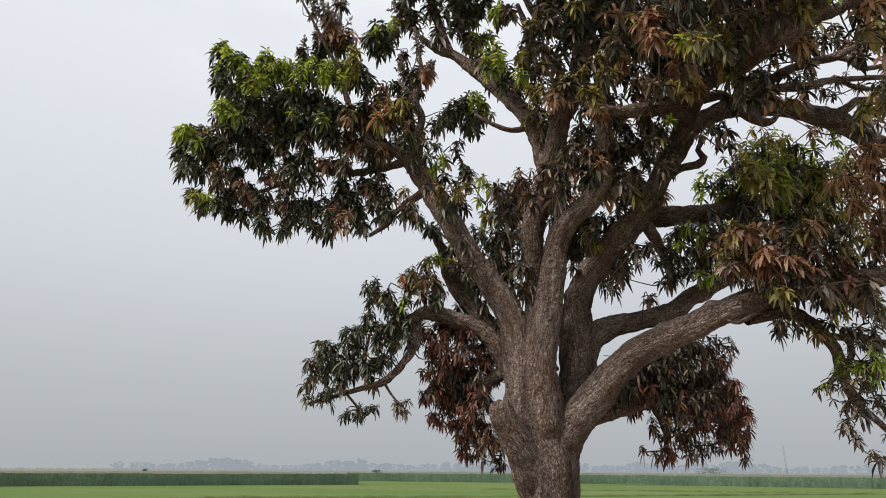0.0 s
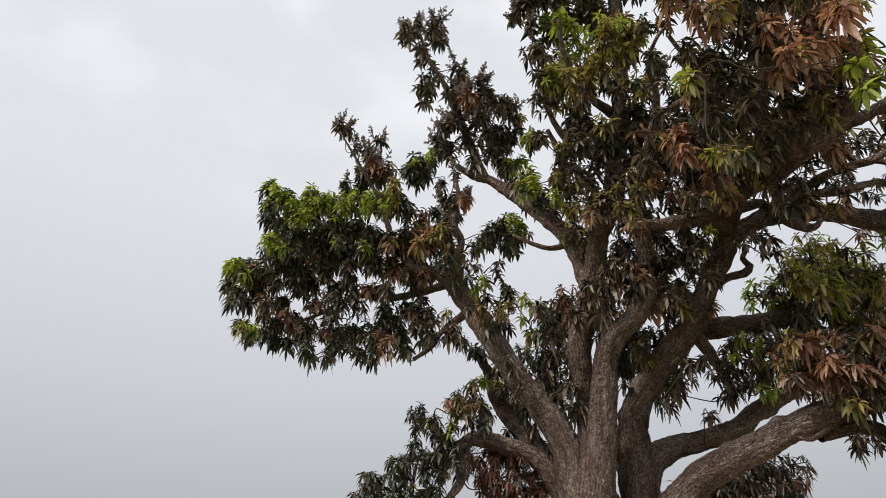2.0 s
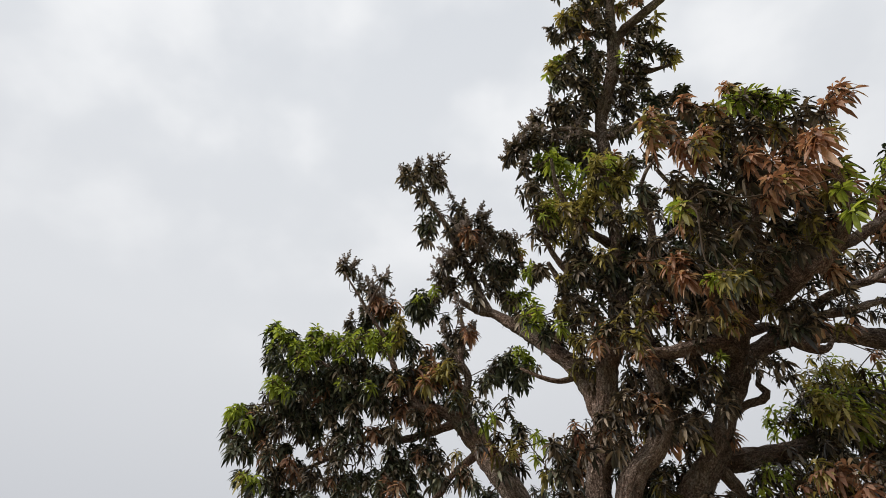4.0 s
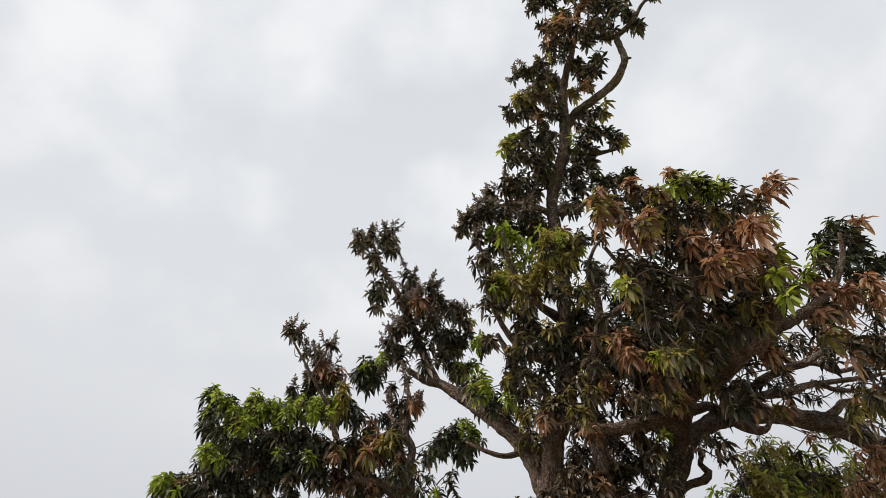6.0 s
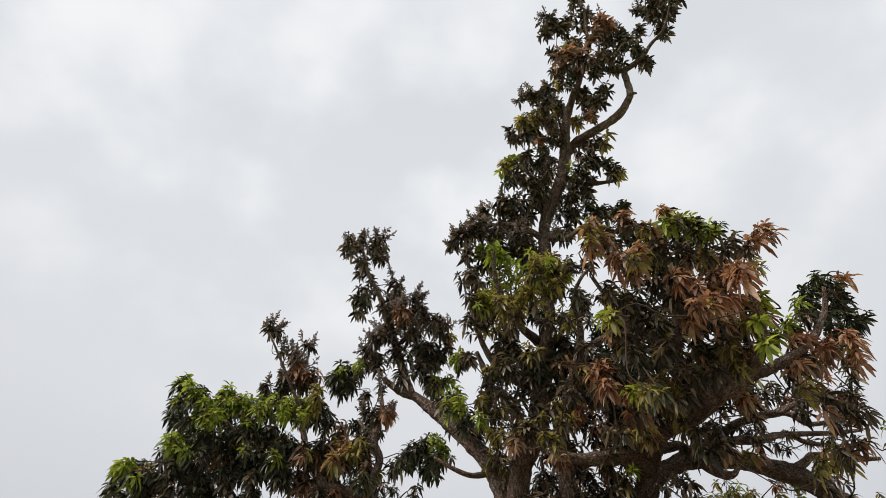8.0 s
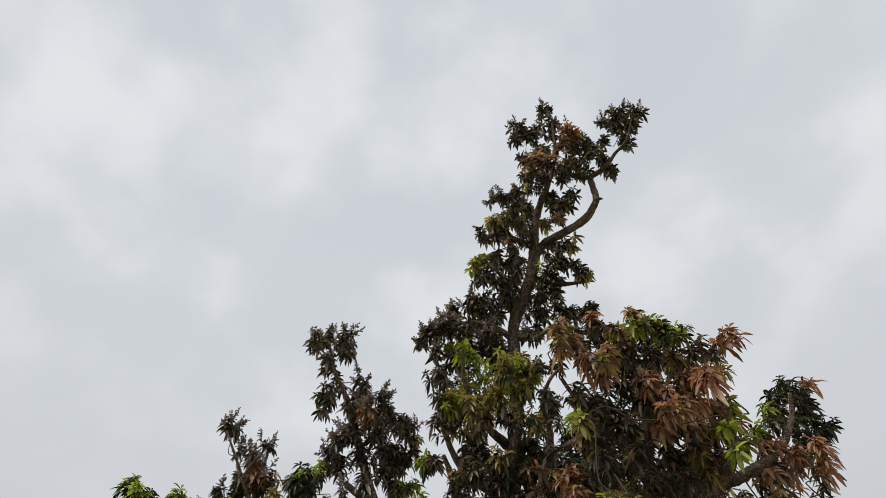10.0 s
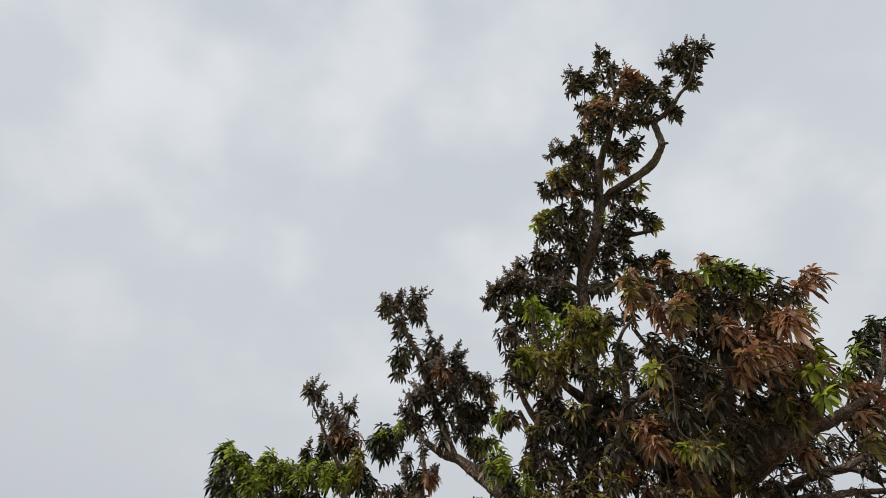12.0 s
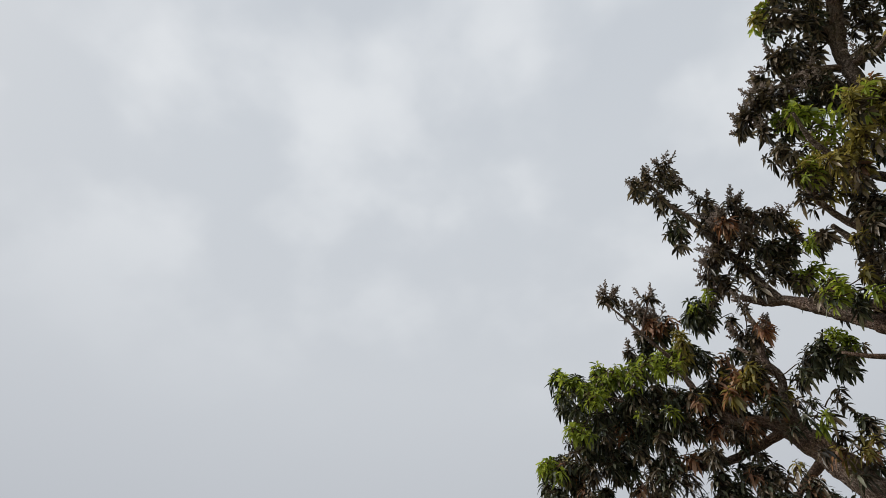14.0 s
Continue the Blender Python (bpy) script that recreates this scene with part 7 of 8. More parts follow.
foliage([(3.92, 6.35, 3.07, 0.10, "dk"), (4.58, 6.49, 3.23, 0.09, "dk"), (4.48, 6.47, 3.48, 0.10, "dk"), (4.27, 6.19, 3.28, 0.08, "bd"), (4.20, 6.23, 3.40, 0.10, "d"), (4.06, 6.11, 2.90, 0.11, "d"), (3.83, 6.28, 2.93, 0.10, "ob"), (4.13, 6.37, 3.37, 0.10, "dk"), (3.91, 6.37, 3.34, 0.11, "d"), (3.56, 6.63, 3.06, 0.05, "dk"), (3.71, 6.45, 3.04, 0.06, "dk"), (3.51, 6.41, 3.02, 0.07, "dk"), (4.28, 6.40, 2.47, 0.08, "k"), (4.28, 6.43, 2.66, 0.07, "k"), (4.07, 6.45, 2.60, 0.09, "gd"), (4.10, 6.32, 2.61, 0.06, "g")], 0.1, 1.30)
foliage([(1.34, 6.20, 9.09, 0.10, "dkp"), (1.66, 6.11, 9.14, 0.13, "dkp"), (1.79, 6.16, 9.54, 0.11, "d"), (1.69, 6.04, 8.91, 0.10, "d"), (1.67, 6.21, 8.95, 0.12, "d"), (1.72, 6.15, 9.17, 0.09, "dk"), (1.06, 6.25, 8.78, 0.13, "dk"), (1.58, 6.05, 9.72, 0.10, "d"), (1.10, 6.15, 9.46, 0.11, "d"), (2.08, 6.06, 10.13, 0.11, "dk"), (2.05, 6.29, 10.48, 0.08, "d"), (2.16, 6.11, 10.08, 0.11, "d"), (2.38, 6.23, 9.52, 0.10, "d"), (2.42, 6.16, 10.42, 0.11, "d"), (1.48, 5.75, 10.15, 0.09, "dk"), (1.93, 6.00, 10.53, 0.10, "dk"), (2.00, 5.96, 11.05, 0.10, "dk"), (1.82, 5.90, 11.05, 0.08, "dk"), (1.98, 5.55, 11.66, 0.11, "d"), (1.98, 5.66, 13.02, 0.10, "dp"), (2.53, 5.67, 13.08, 0.09, "dp"), (2.06, 5.73, 11.90, 0.11, "dk"), (2.40, 5.67, 13.39, 0.11, "d"), (2.89, 5.68, 11.56, 0.09, "dk"), (2.95, 5.89, 11.77, 0.07, "dk"), (2.97, 5.80, 10.51, 0.07, "dk"), (2.89, 5.84, 10.67, 0.07, "dk"), (3.24, 5.01, 13.38, 0.09, "bd"), (2.67, 5.19, 14.37, 0.09, "d"), (3.48, 5.20, 13.38, 0.07, "dp"), (3.09, 5.05, 14.27, 0.09, "bd"), (2.90, 5.10, 14.24, 0.08, "dp")], 0.12, 1.30)
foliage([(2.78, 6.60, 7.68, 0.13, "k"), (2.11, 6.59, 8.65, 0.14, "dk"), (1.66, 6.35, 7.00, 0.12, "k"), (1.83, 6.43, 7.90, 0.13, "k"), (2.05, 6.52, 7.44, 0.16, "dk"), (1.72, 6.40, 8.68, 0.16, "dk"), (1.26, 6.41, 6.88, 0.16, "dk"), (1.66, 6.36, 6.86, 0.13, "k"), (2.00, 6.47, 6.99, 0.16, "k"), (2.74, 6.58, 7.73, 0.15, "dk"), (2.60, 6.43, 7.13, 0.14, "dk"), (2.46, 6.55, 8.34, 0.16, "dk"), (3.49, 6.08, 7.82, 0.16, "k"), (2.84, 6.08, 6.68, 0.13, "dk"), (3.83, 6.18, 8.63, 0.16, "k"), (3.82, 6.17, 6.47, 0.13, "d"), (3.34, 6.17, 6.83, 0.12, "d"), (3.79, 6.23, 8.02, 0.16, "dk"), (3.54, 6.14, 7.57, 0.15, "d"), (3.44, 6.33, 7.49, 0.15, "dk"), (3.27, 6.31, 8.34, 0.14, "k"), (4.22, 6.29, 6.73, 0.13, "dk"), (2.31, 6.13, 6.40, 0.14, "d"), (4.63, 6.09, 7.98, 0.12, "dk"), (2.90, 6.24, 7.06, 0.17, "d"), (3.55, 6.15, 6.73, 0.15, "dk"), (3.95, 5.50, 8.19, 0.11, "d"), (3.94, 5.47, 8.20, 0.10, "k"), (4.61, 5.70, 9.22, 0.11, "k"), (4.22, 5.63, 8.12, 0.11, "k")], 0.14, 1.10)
foliage([(2.76, 5.58, 10.51, 0.07, "dk"), (1.90, 6.42, 9.11, 0.07, "bd"), (2.00, 5.97, 10.36, 0.07, "dp"), (2.32, 5.49, 11.47, 0.07, "bd"), (2.63, 4.93, 12.17, 0.09, "dk"), (2.28, 5.97, 9.20, 0.08, "dp"), (2.93, 5.39, 11.90, 0.07, "dp"), (2.91, 5.20, 11.57, 0.09, "bd"), (2.35, 5.59, 11.83, 0.07, "d"), (1.79, 6.18, 9.73, 0.07, "dp"), (2.40, 5.44, 11.39, 0.08, "d"), (2.77, 4.44, 12.82, 0.09, "bd"), (3.03, 5.21, 12.12, 0.06, "dp"), (2.49, 6.15, 10.02, 0.09, "d"), (1.73, 6.33, 10.01, 0.08, "dp"), (2.41, 5.56, 11.20, 0.07, "dp"), (1.87, 6.11, 8.69, 0.09, "dp"), (2.45, 5.61, 11.72, 0.07, "od"), (2.35, 5.77, 11.05, 0.06, "dp"), (2.97, 5.16, 12.28, 0.07, "od"), (2.12, 5.78, 10.34, 0.09, "d"), (2.61, 4.86, 12.62, 0.07, "bd"), (2.90, 5.01, 11.86, 0.06, "d"), (1.98, 5.77, 10.10, 0.07, "d"), (1.77, 6.32, 8.84, 0.07, "dk"), (2.37, 6.10, 9.85, 0.08, "dp"), (3.23, 4.24, 12.89, 0.06, "d"), (1.74, 6.41, 9.50, 0.06, "dp"), (2.30, 5.47, 11.76, 0.07, "dk"), (1.83, 5.80, 10.15, 0.07, "dp"), (2.21, 5.91, 10.81, 0.09, "dp"), (2.80, 4.65, 12.83, 0.07, "dk"), (2.87, 5.59, 10.89, 0.07, "dp"), (1.70, 6.52, 8.42, 0.07, "od")], 0.105, 1.30)
foliage([(1.78, 6.65, 8.26, 0.09, "dp"), (2.48, 6.44, 8.15, 0.09, "dp"), (2.40, 4.85, 12.00, 0.09, "od"), (2.08, 5.86, 10.12, 0.09, "dk"), (1.69, 6.21, 9.06, 0.07, "dp"), (1.63, 6.07, 9.41, 0.07, "dp"), (2.64, 5.96, 10.57, 0.09, "dp"), (2.14, 5.93, 10.53, 0.07, "bd"), (2.28, 5.42, 11.18, 0.09, "dp"), (2.56, 5.90, 10.16, 0.08, "dp"), (1.84, 5.74, 10.09, 0.09, "dp"), (2.22, 5.46, 11.68, 0.07, "bd"), (2.81, 5.72, 11.14, 0.08, "bd"), (2.07, 5.81, 10.35, 0.08, "od"), (2.10, 5.46, 10.83, 0.09, "dk"), (2.85, 5.95, 10.13, 0.10, "od"), (1.53, 6.58, 7.83, 0.09, "dp"), (2.27, 6.50, 7.77, 0.08, "dp"), (1.61, 6.23, 8.16, 0.09, "bd"), (2.17, 5.62, 11.40, 0.09, "bd"), (2.78, 5.73, 10.37, 0.08, "d"), (1.57, 6.17, 9.78, 0.08, "dk"), (1.59, 6.57, 8.45, 0.08, "bd"), (2.46, 6.42, 7.92, 0.10, "d"), (2.16, 5.95, 11.03, 0.08, "dk"), (2.32, 5.49, 11.75, 0.07, "bd")], 0.11, 1.30)
foliage([(-0.20, 7.18, 5.00, 0.07, "d"), (0.01, 7.26, 4.65, 0.06, "dk"), (0.28, 7.26, 4.25, 0.07, "d"), (0.53, 7.11, 4.55, 0.07, "od"), (-0.41, 7.30, 5.38, 0.05, "dk"), (-0.25, 7.30, 5.67, 0.07, "d"), (0.14, 7.25, 4.92, 0.08, "od"), (0.38, 7.18, 3.92, 0.05, "d"), (-0.48, 7.13, 4.86, 0.06, "od")], 0.11, 1.20)
foliage([(0.06, 7.45, 5.48, 0.07, "dk"), (0.29, 7.42, 5.26, 0.08, "dk"), (0.23, 7.68, 4.64, 0.08, "d"), (0.31, 7.65, 4.88, 0.08, "d"), (0.17, 7.58, 4.89, 0.07, "dk"), (0.51, 7.64, 4.49, 0.09, "dk"), (0.43, 7.69, 4.58, 0.07, "dk"), (0.03, 7.59, 5.20, 0.09, "d"), (0.19, 7.45, 5.66, 0.08, "d"), (0.27, 7.53, 5.44, 0.08, "dk"), (0.32, 7.46, 5.26, 0.09, "d"), (0.35, 7.44, 5.16, 0.07, "d")], 0.11, 1.20)

# ---- the land: a low bank under the tree, rice fields, maize, woods in the haze ----
FIELD = -0.7


def land_height(x, y):
    d = math.hypot(x - 1, y - 4)
    k = min(1.0, max(0.0, (d - 11) / 8))
    k = k * k * (3 - 2 * k)
    return FIELD * k + 0.05 * noise.noise(Vector((x * 0.4, y * 0.4, 0))) * (1 - k)


def ground_material():
    m, nt, b = material("grass_and_rice", 0.9, 0.15)
    fine = noise_node(nt, 6.0, 6, 0.7, (1, 0.3, 1))
    broad = noise_node(nt, 0.035, 4, 0.6, (1, 2.2, 1))
    far = noise_node(nt, 0.012, 3, 0.5, (0.6, 2.5, 1))
    green = ramp(nt, fine.outputs["Fac"], [(0.3, (0.085, 0.145, 0.03)), (0.7, (0.14, 0.21, 0.048))])
    dry = ramp(nt, fine.outputs["Fac"], [(0.3, (0.14, 0.175, 0.05)), (0.7, (0.215, 0.245, 0.085))])
    where = ramp(nt, broad.outputs["Fac"], [(0.45, (0, 0, 0)), (0.6, (0.6, 0.6, 0.6))])
    col = mixed(nt, green.outputs[0], dry.outputs[0], where.outputs[0])
    tan = ramp(nt, far.outputs["Fac"], [(0.5, (1, 1, 1)), (0.7, (1.25, 1.05, 0.9))])
    col = mixed(nt, col, tan.outputs[0], 1.0, "MULTIPLY")
    # unseen trodden bank under the tree: bare earth, dry litter, coloured for warm bounce
    tc = nt.nodes.new("ShaderNodeTexCoord")
    off = nt.nodes.new("ShaderNodeVectorMath")
    off.operation = "DISTANCE"
    off.inputs[1].default_value = (1, 4, 0)
    nt.links.new(tc.outputs["Object"], off.inputs[0])
    grit = noise_node(nt, 3.0, 6, 0.7)
    earth = ramp(nt, grit.outputs["Fac"], [(0.3, (0.17, 0.125, 0.085)), (0.7, (0.34, 0.26, 0.185))])
    edge = nt.nodes.new("ShaderNodeMath")
    edge.operation = "MULTIPLY_ADD"
    edge.inputs[1].default_value = 5.0
    nt.links.new(grit.outputs["Fac"], edge.inputs[0])
    nt.links.new(off.outputs["Value"], edge.inputs[2])
    near = nt.nodes.new("ShaderNodeMapRange")
    near.inputs["From Min"].default_value, near.inputs["From Max"].default_value = 14.5, 18.0
    nt.links.new(edge.outputs[0], near.inputs["Value"])
    col = mixed(nt, earth.outputs[0], col, near.outputs["Result"])
    # the far plain: dry pale tan by distance, haze painted into the colour
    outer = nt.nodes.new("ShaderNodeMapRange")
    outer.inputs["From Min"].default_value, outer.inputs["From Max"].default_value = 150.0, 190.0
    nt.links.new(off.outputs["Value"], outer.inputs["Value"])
    hazy_tan = ramp(nt, far.outputs["Fac"], [(0.35, (0.215, 0.22, 0.175)), (0.65, (0.27, 0.255, 0.20))])
    col = mixed(nt, col, hazy_tan.outputs[0], outer.outputs["Result"])
    nt.links.new(col, b.inputs["Base Color"])
    return m


GROUND = ground_material()


def build_ground():
    """One sheet: fine near the camera, reaching the horizon in growing rings."""
    radii = [0.0, 1.5, 3, 4.5, 6, 7.5, 9, 10.5, 12, 13.5, 15, 16.5, 18, 20, 23, 27, 32, 40, 52, 70, 95, 130, 180, 260, 400, 700, 1300, 2500, 4500]
    n = 72
    verts, faces = [(1, 4, land_height(1, 4))], []
    for r in radii[1:]:
        for k in range(n):
            a = 2 * math.pi * k / n
            x, y = 1 + r * math.cos(a), 4 + r * math.sin(a)
            verts.append((x, y, land_height(x, y)))
    for k in range(n):
        faces.append((0, 1 + k, 1 + (k + 1) % n))
    for i in range(len(radii) - 2):
        for k in range(n):
            a, b = 1 + i * n, 1 + (i + 1) * n
            faces.append((a + k, b + k, b + (k + 1) % n, a + (k + 1) % n))
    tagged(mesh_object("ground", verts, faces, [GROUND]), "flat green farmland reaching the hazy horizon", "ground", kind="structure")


build_ground()

RICE = leaf_material("rice_blade", [(0.0, (0.18, 0.2, 0.055)), (0.6, (0.29, 0.295, 0.105)), (1.0, (0.45, 0.42, 0.21))], (1.3, 1.4, 0.8), 0.3, 0.55)


def build_rice():
    """Tufts of young rice in the paddies before the maize."""
    r = np.random.default_rng(5)
    n = 30000
    dist = 24 + 30 * r.uniform(0, 1, n) ** 1.35
    ang = np.radians(r.uniform(-44, 44, n))
    x, y = dist * np.sin(ang), dist * np.cos(ang)
    h = r.uniform(0.10, 0.24, n)
    blades = 3
    base = np.repeat(np.stack([x, y, np.full(n, FIELD)], 1), blades, 0) + np.c_[r.normal(0, 0.05, (n * blades, 2)), np.zeros(n * blades)]
    tip = base + np.c_[r.normal(0, 0.09, (n * blades, 2)), np.repeat(h, blades) * r.uniform(0.7, 1.1, n * blades)]
    a = r.uniform(0, 6.3, n * blades)
    w = np.c_[np.cos(a), np.sin(a), np.zeros(len(a))] * 0.018
    v = np.stack([base - w, base + w, tip], 1).reshape(-1, 3)
    f = np.arange(len(v)).reshape(-1, 3)
    tagged(mesh_object("rice_plants", v.tolist(), f.tolist(), [RICE], smooth=False), "tufts of young light green rice in the paddy", "rice", kind="stuff")


build_rice()

BUND = plain("grassy_earth", [(0.3, (0.10, 0.14, 0.045)), (0.7, (0.18, 0.22, 0.08))], 8, bump=0.05)


def build_bund(points):
    verts, faces, _ = tube([(x, y, FIELD - 0.06, 0.26) for x, y in points], 0.7, 8, 0.25)
    tagged(mesh_object("field_bund", verts, faces, [BUND]), "low grassy earth bund between rice paddies", "bund", "paddy bunds")


build_bund([(-60, 19), (-40, 25.5), (-21.7, 32.9), (-15, 41), (-11, 45.5), (-6, 41), (-1.4, 33.2), (3, 26)])
build_bund([(-60, 33), (-29.8, 45.4), (-20, 52), (-13.8, 56), (10, 62), (48, 75)])
build_bund([(5, 84), (30, 80), (60, 70), (90, 55)])

CHANNEL = plain("still_grey_water", [(0.3, (0.16, 0.18, 0.17)), (0.7, (0.22, 0.24, 0.23))], 0.4, 0.12, spec=0.5)


def build_channel(points, width):
    """A narrow ditch of still water along the foot of the maize."""
    c = spline([(x, y, FIELD + 0.03, width) for x, y in points], 2.0)
    verts, faces = [], []
    for i, (x, y, z, w) in enumerate(c):
        w *= 1 + 0.3 * noise.noise(Vector((x * 0.2, y * 0.2, 2)))
        verts += [(x, y - w / 2, z), (x, y + w / 2, z), (x, y + w / 2, z - 0.2), (x, y - w / 2, z - 0.2)]
        if i:
            n = 4 * i
            faces += [(n - 4 + k, n + k, n + (k + 1) % 4, n - 4 + (k + 1) % 4) for k in range(4)]
    tagged(mesh_object("water", verts, faces, [CHANNEL], smooth=False), "narrow ditch of still grey water beside the maize", "ditch", kind="structure")


build_channel([(22.9, 112.2), (40.2, 111.6), (56.6, 110.4), (70.0, 107.3)], 2.2)

MAIZE = leaf_material("maize_leaf", [(0.0, (0.085, 0.14, 0.095)), (0.6, (0.15, 0.215, 0.148)), (1.0, (0.23, 0.29, 0.20))], (1.3, 1.4, 0.8), 0.2, 0.6)
TASSEL = plain("maize_tassel", [(0.3, (0.155, 0.165, 0.105)), (0.7, (0.215, 0.21, 0.145))], 3)


MAIZE_BODY = plain("standing_maize", [(0.3, (0.085, 0.135, 0.095)), (0.7, (0.18, 0.25, 0.17))], 4, stretch=(1, 1, 0.3))


def maize_block(corners, rows, spacing, seed, label):
    """A stand of ripe maize: leafy stalks along the front of the block, a thick body of leaves behind, tassels on top."""
    r = np.random.default_rng(seed)
    (x0, y0), (x1, y1), depth = corners
    length = math.hypot(x1 - x0, y1 - y0)
    along, into = np.array([x1 - x0, y1 - y0]) / length, np.array([-(y1 - y0), x1 - x0]) / length
    verts, faces, idx = [], [], []

    def tri(p, q, s, m):
        n = len(verts)
        verts.extend((tuple(p), tuple(q), tuple(s)))
        faces.append((n, n + 1, n + 2))
        idx.append(m)

    for row in range(rows):
        for s in np.arange(0, length, spacing * (1 + row * 0.12)):
            g = np.array([x0, y0]) + along * (s + r.normal(0, 0.1)) + into * (row * 0.8 + r.normal(0, 0.12))
            h = r.uniform(1.6, 1.84)
            foot = np.array([*g, FIELD])
            top = foot + [r.normal(0, 0.05), r.normal(0, 0.05), h]
            tri(foot - [0.014, 0, 0], foot + [0.014, 0, 0], top, 0)
            for k in range(7):
                a = r.uniform(0, 6.3)
                z = h * (0.15 + 0.75 * k / 7)
                o = foot + [0, 0, z]
                side = np.array([math.cos(a), math.sin(a), 0])
                knee = o + side * 0.28 + [0, 0, 0.24]
                tri(o, o + [0, 0, 0.09], knee, 0)
                tri(knee + [0, 0, 0.035], knee - [0, 0, 0.035], knee + side * 0.3 - [0, 0, r.uniform(0.1, 0.35)], 0)
            for k in range(3):
                a = r.uniform(0, 6.3)
                tri(top - [0.02, 0, 0], top + [0.02, 0, 0], top + [0.08 * math.cos(a), 0.08 * math.sin(a), 0.1], 1)
    # the body of the stand, out of leaf-high lumps
    n0 = len(verts)
    nu, nv = int(length / 1.2), int(depth / 2.5)
    for j in range(nv + 1):
        for i in range(nu + 1):
            g = np.array([x0, y0]) + along * (length * i / nu) + into * (1.0 + (depth - 1.0) * j / nv)
            verts.append((*g, FIELD + 1.5 + 0.1 * r.uniform()))
    for j in range(nv):
        for i in range(nu):
            a = n0 + j * (nu + 1) + i
            faces.append((a, a + 1, a + nu + 2, a + nu + 1))
            idx.append(1)
    for i in range(nu):
        a, b = n0 + i, n0 + i + 1
        n = len(verts)
        verts.extend(((verts[a][0], verts[a][1], FIELD), (verts[b][0], verts[b][1], FIELD)))
        faces.append((a, n, n + 1, b))
        idx.append(2)
    ob = mesh_object("maize_field", verts, faces, [MAIZE, TASSEL, MAIZE_BODY], None, idx, False)
    tagged(ob, label, "maize field", kind="stuff")


maize_block(((-150, 30), (-12.6, 105.5), 66), 5, 0.36, 21, "tall dark green maize stand with pale tassels")
maize_block(((-20, 139), (27.6, 123.5), 80), 4, 0.6, 22, "more distant maize stand with pale tassels")
maize_block(((26, 124), (110, 70), 80), 4, 0.6, 23, "maize stand along the paddy's far edge")


def haze_glow_material(name, stops, clear):
    """The far backdrop: haze is painted in as a self-lit, partly see-through colour."""
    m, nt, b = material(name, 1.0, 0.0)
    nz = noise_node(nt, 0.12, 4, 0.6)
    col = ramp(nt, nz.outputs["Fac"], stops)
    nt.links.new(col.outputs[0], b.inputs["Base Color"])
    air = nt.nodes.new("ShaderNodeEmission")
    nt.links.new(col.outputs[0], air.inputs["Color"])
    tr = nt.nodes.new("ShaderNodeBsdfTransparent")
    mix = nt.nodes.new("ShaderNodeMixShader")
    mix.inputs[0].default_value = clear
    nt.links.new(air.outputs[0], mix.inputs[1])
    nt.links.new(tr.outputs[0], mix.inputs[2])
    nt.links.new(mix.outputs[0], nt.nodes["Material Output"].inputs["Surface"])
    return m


WOODS = haze_glow_material("hazy_woods", [(0.3, (0.275, 0.31, 0.35)), (0.7, (0.31, 0.345, 0.38))], 0.12)


def woodland(name, dist, west, east, count, low, high, seed, label, mat=WOODS):
    """A belt of far trees from one bearing to another: crowns of many small lobes, in groups of uneven height."""
    r = np.random.default_rng(seed)
    bm = bmesh.new()
    bmesh.ops.create_icosphere(bm, subdivisions=1, radius=1.0)
    ball = np.array([v.co[:] for v in bm.verts])
    ball_faces = np.array([[v.index for v in f.verts] for f in bm.faces])
    bm.free()
    verts, faces = [], []
    for i in range(count):
        ang = radians(west + (east - west) * (i + r.uniform()) / count)
        d = dist * r.uniform(0.93, 1.07)
        big = 0.35 + 0.75 * noise.noise(Vector((ang * 11, seed, 0))) + 0.35 * noise.noise(Vector((ang * 37, seed, 5)))
        h = low + (high - low) * min(1, max(0, big)) * r.uniform(0.8, 1.1)
        foot = np.array([d * math.sin(ang), d * math.cos(ang), FIELD])
        wide = r.uniform(0.3, 0.5)
        for k in range(23):
            # lobes lie within a rounded crown that narrows upwards
            up = r.uniform(0.12, 0.92)
            reach = h * wide * math.sqrt(max(0.08, 1 - (up / 0.98) ** 2))
            wid = h * r.uniform(0.08, 0.16)
            lobe = ball * [wid * 1.3, wid, wid * 0.8] * (1 + r.normal(0, 0.12, (len(ball), 1)))
            lobe = lobe + foot + [r.normal(0, reach * 0.75), r.normal(0, reach * 0.6), h * up]
            faces += (ball_faces + len(verts)).tolist()
            verts += lobe.tolist()
    me = bpy.data.meshes.new(name)
    me.from_pydata(verts, [], faces)
    me.materials.append(mat)
    tagged(new(name, me), label, "woods", kind="structure")


PALE_WOODS = haze_glow_material("paler_hazy_woods", [(0.3, (0.375, 0.405, 0.43)), (0.7, (0.395, 0.425, 0.445))], 0.2)
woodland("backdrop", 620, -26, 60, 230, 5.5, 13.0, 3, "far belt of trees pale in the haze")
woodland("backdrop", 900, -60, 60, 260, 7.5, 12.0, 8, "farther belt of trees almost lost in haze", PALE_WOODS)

POST_WOOD = plain("weathered_post_wood", [(0.3, (0.09, 0.052, 0.042)), (0.7, (0.22, 0.14, 0.115))], 30, stretch=(1, 1, 0.2), bump=0.01)
ROPE = plain("dirty_rope", [(0.3, (0.12, 0.09, 0.07)), (0.7, (0.3, 0.25, 0.2))], 60)


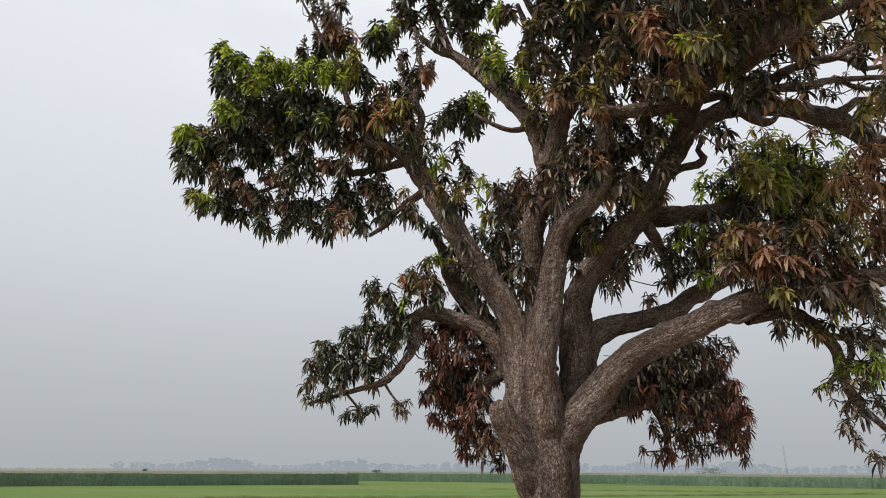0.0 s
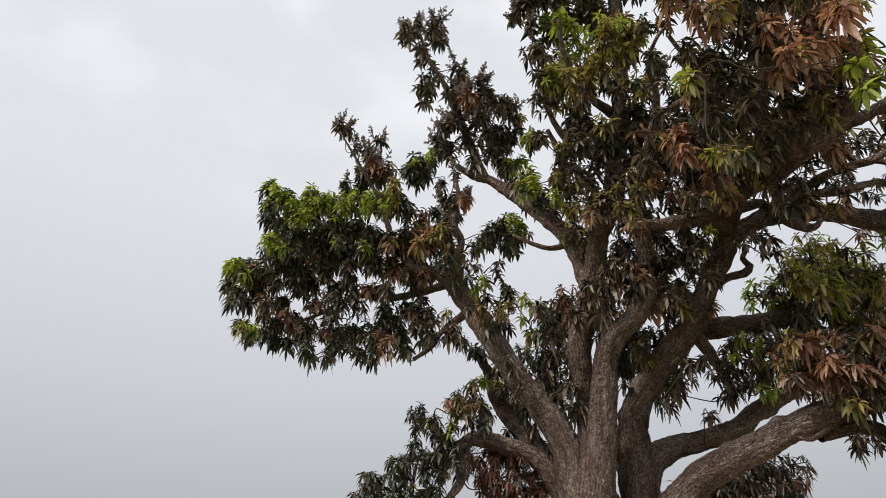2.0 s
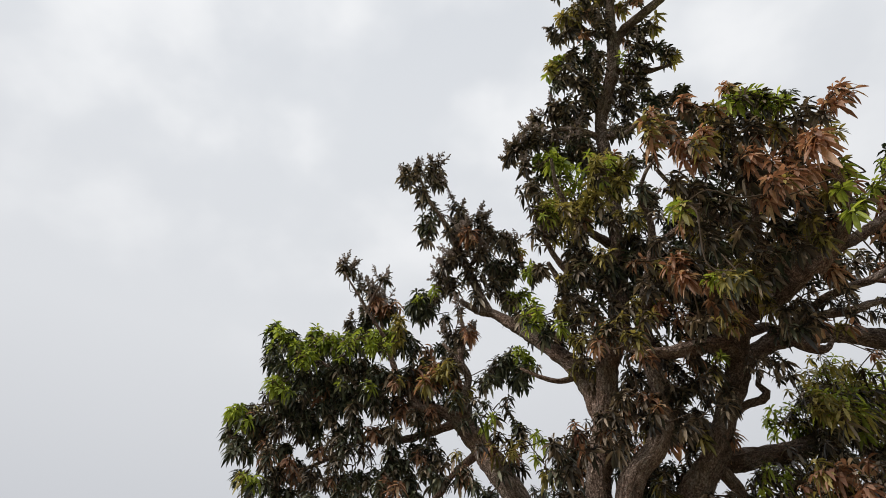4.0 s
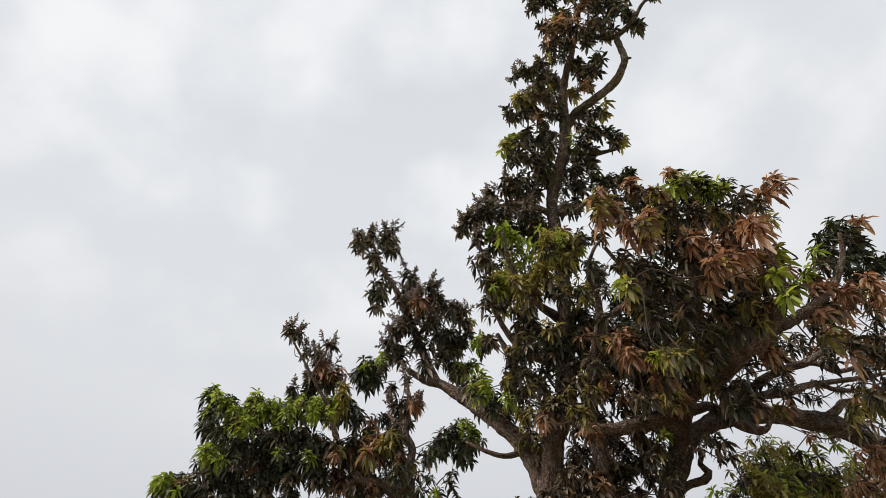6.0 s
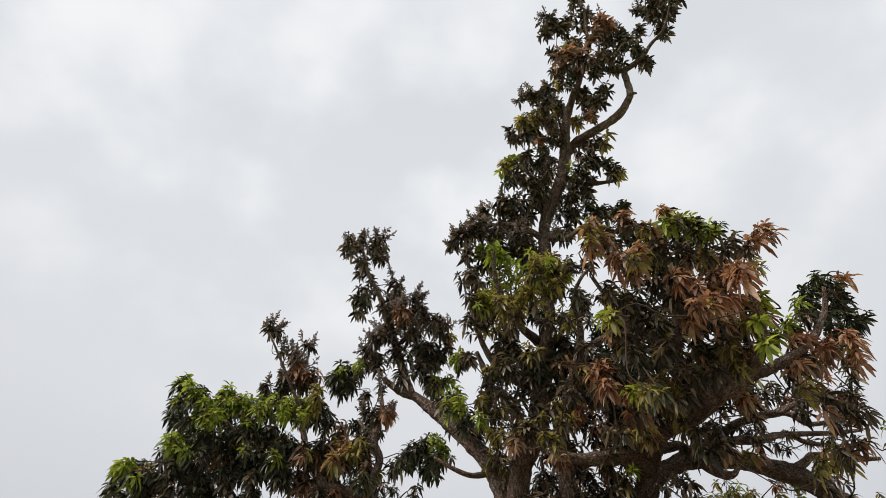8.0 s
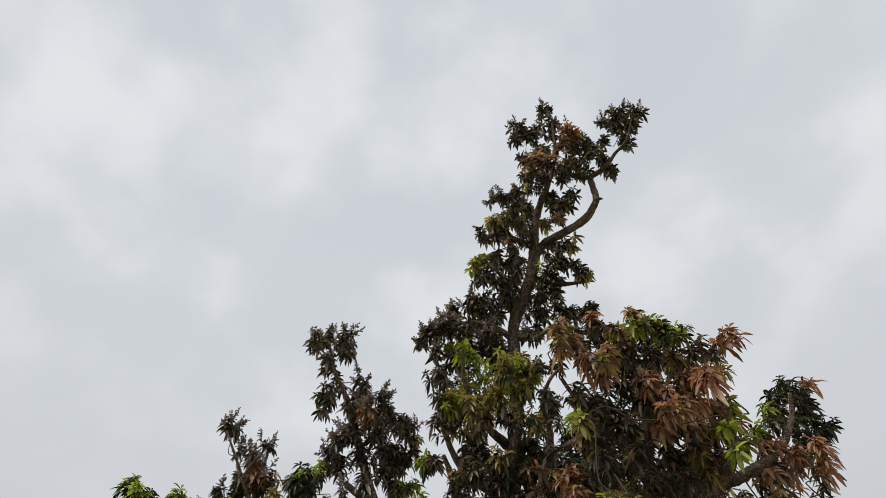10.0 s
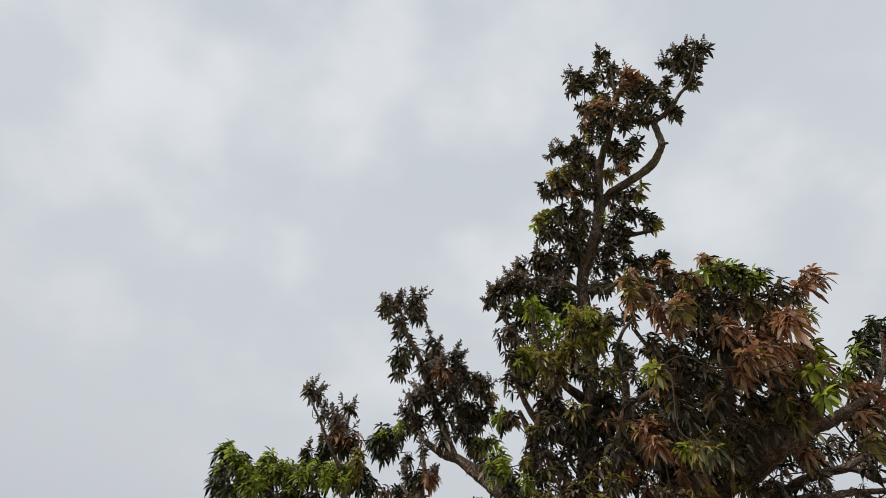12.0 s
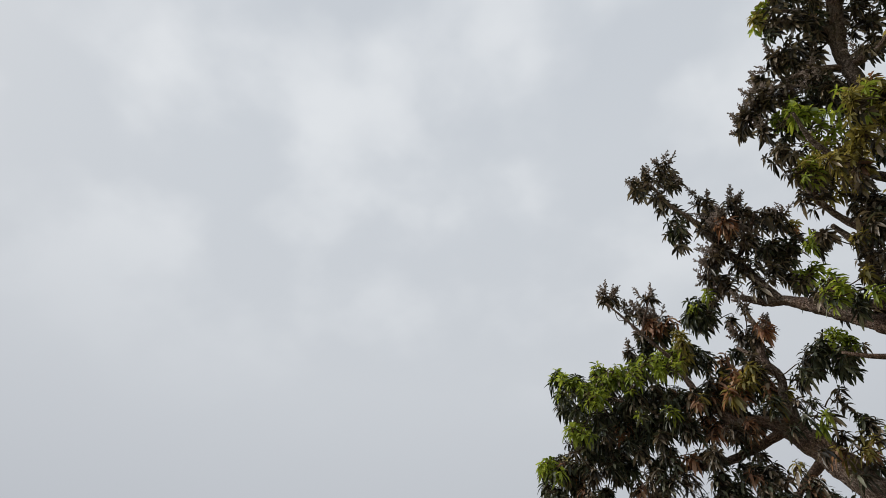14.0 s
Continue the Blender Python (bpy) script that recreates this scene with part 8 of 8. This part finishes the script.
def build_post():
    post = tagged(new("wooden_post"), "weathered leaning wooden post with rope round its top", "post")
    post.location = (-2.695, 4.5, land_height(-2.75, 4.5))
    verts, faces, _ = tube([(-0.09, 0, -0.1, 0.052), (-0.065, 0, 0.5, 0.048), (-0.03, 0, 1.0, 0.045), (0.005, 0, 1.355, 0.044)], 0.05, 18, 0.06, cap=0.06)
    mesh_object("shaft", verts, faces, [POST_WOOD], post)
    turns = [(0.055 * math.cos(a * 0.7) - 0.002, 0.055 * math.sin(a * 0.7), 1.2 + 0.004 * a, 0.006) for a in range(22)]
    verts, faces, _ = tube(turns, 0.02, 6, 0.1)
    tagged(mesh_object("rope", verts, faces, [ROPE], post), "frayed rope wound round the post")
    knot = [(-0.06 + 0.022 * math.sin(a * 1.3), -0.045 + 0.012 * math.cos(a * 2.1), 1.24 + 0.028 * math.cos(a * 0.9), 0.009) for a in range(12)]
    verts, faces, _ = tube(knot + [(-0.085, -0.05, 1.2, 0.008), (-0.09, -0.05, 1.1, 0.007), (-0.1, -0.045, 0.98, 0.005)], 0.015, 6, 0.15)
    tagged(mesh_object("rope", verts, faces, [ROPE], post), "pale rope knot with a hanging end")


build_post()

STEEL = plain("galvanised_steel", [(0.3, (0.25, 0.275, 0.3)), (0.7, (0.32, 0.35, 0.38))], 1.0, 0.6)


def build_mast():
    """A lattice mast far out in the fields."""
    mast = tagged(new("radio_mast"), "thin steel lattice mast far off in the haze", "mast")
    mast.location = (290, 560, FIELD)
    h, w = 24.0, 0.5
    for sx, sy in ((-1, -1), (1, -1), (0, 1)):
        v, f, _ = tube([(sx * w, sy * w, 0, 0.14), (sx * w, sy * w, h, 0.12)], 6, 5, 0)
        mesh_object("leg", v, f, [STEEL], mast)
    for i in range(10):
        z = h * i / 10
        v, f, _ = tube([(-w, -w, z, 0.05), (w, -w, z + h / 10, 0.05)], 2, 4, 0)
        mesh_object("brace", v, f, [STEEL], mast)


build_mast()

# pale grey-green: the haze before the bushes is put into their colour
FAR_BUSH = plain("far_hazed_foliage", [(0.3, (0.2, 0.23, 0.24)), (0.7, (0.28, 0.31, 0.31))], 2)


def far_bush(x, y, height, width, seed):
    """A small ragged bush out in the fields: thin stems and loose leaf clusters."""
    r = np.random.default_rng(seed)
    bush = tagged(new("bush"), "small ragged dark bush among the far fields", "bush", "far bushes")
    bush.location = (x, y, FIELD)
    for i in range(4):
        v, f, _ = tube([(r.normal(0, 0.2), 0, 0, 0.09), (r.normal(0, width * 0.2), r.normal(0, 0.3), height * 0.5, 0.06), (r.normal(0, width * 0.35), r.normal(0, 0.4), height * 0.9, 0.03)], 0.5, 5, 0.1)
        mesh_object("stem", v, f, [FAR_BUSH], bush)
    n = 420
    c = np.c_[r.normal(0, width * 0.36, n), r.normal(0, width * 0.25, n), height * r.uniform(0.3, 1.0, n) ** 0.8]
    p = c[:, None] + r.normal(0, 0.22, (n, 3, 3))
    mesh_object("crown", p.reshape(-1, 3).tolist(), np.arange(n * 3).reshape(-1, 3).tolist(), [FAR_BUSH], bush, smooth=False)


far_bush(101, 250, 3.6, 8.0, 31)
far_bush(-29, 300, 1.9, 2.4, 32)
far_bush(-133, 300, 1.7, 1.2, 33)
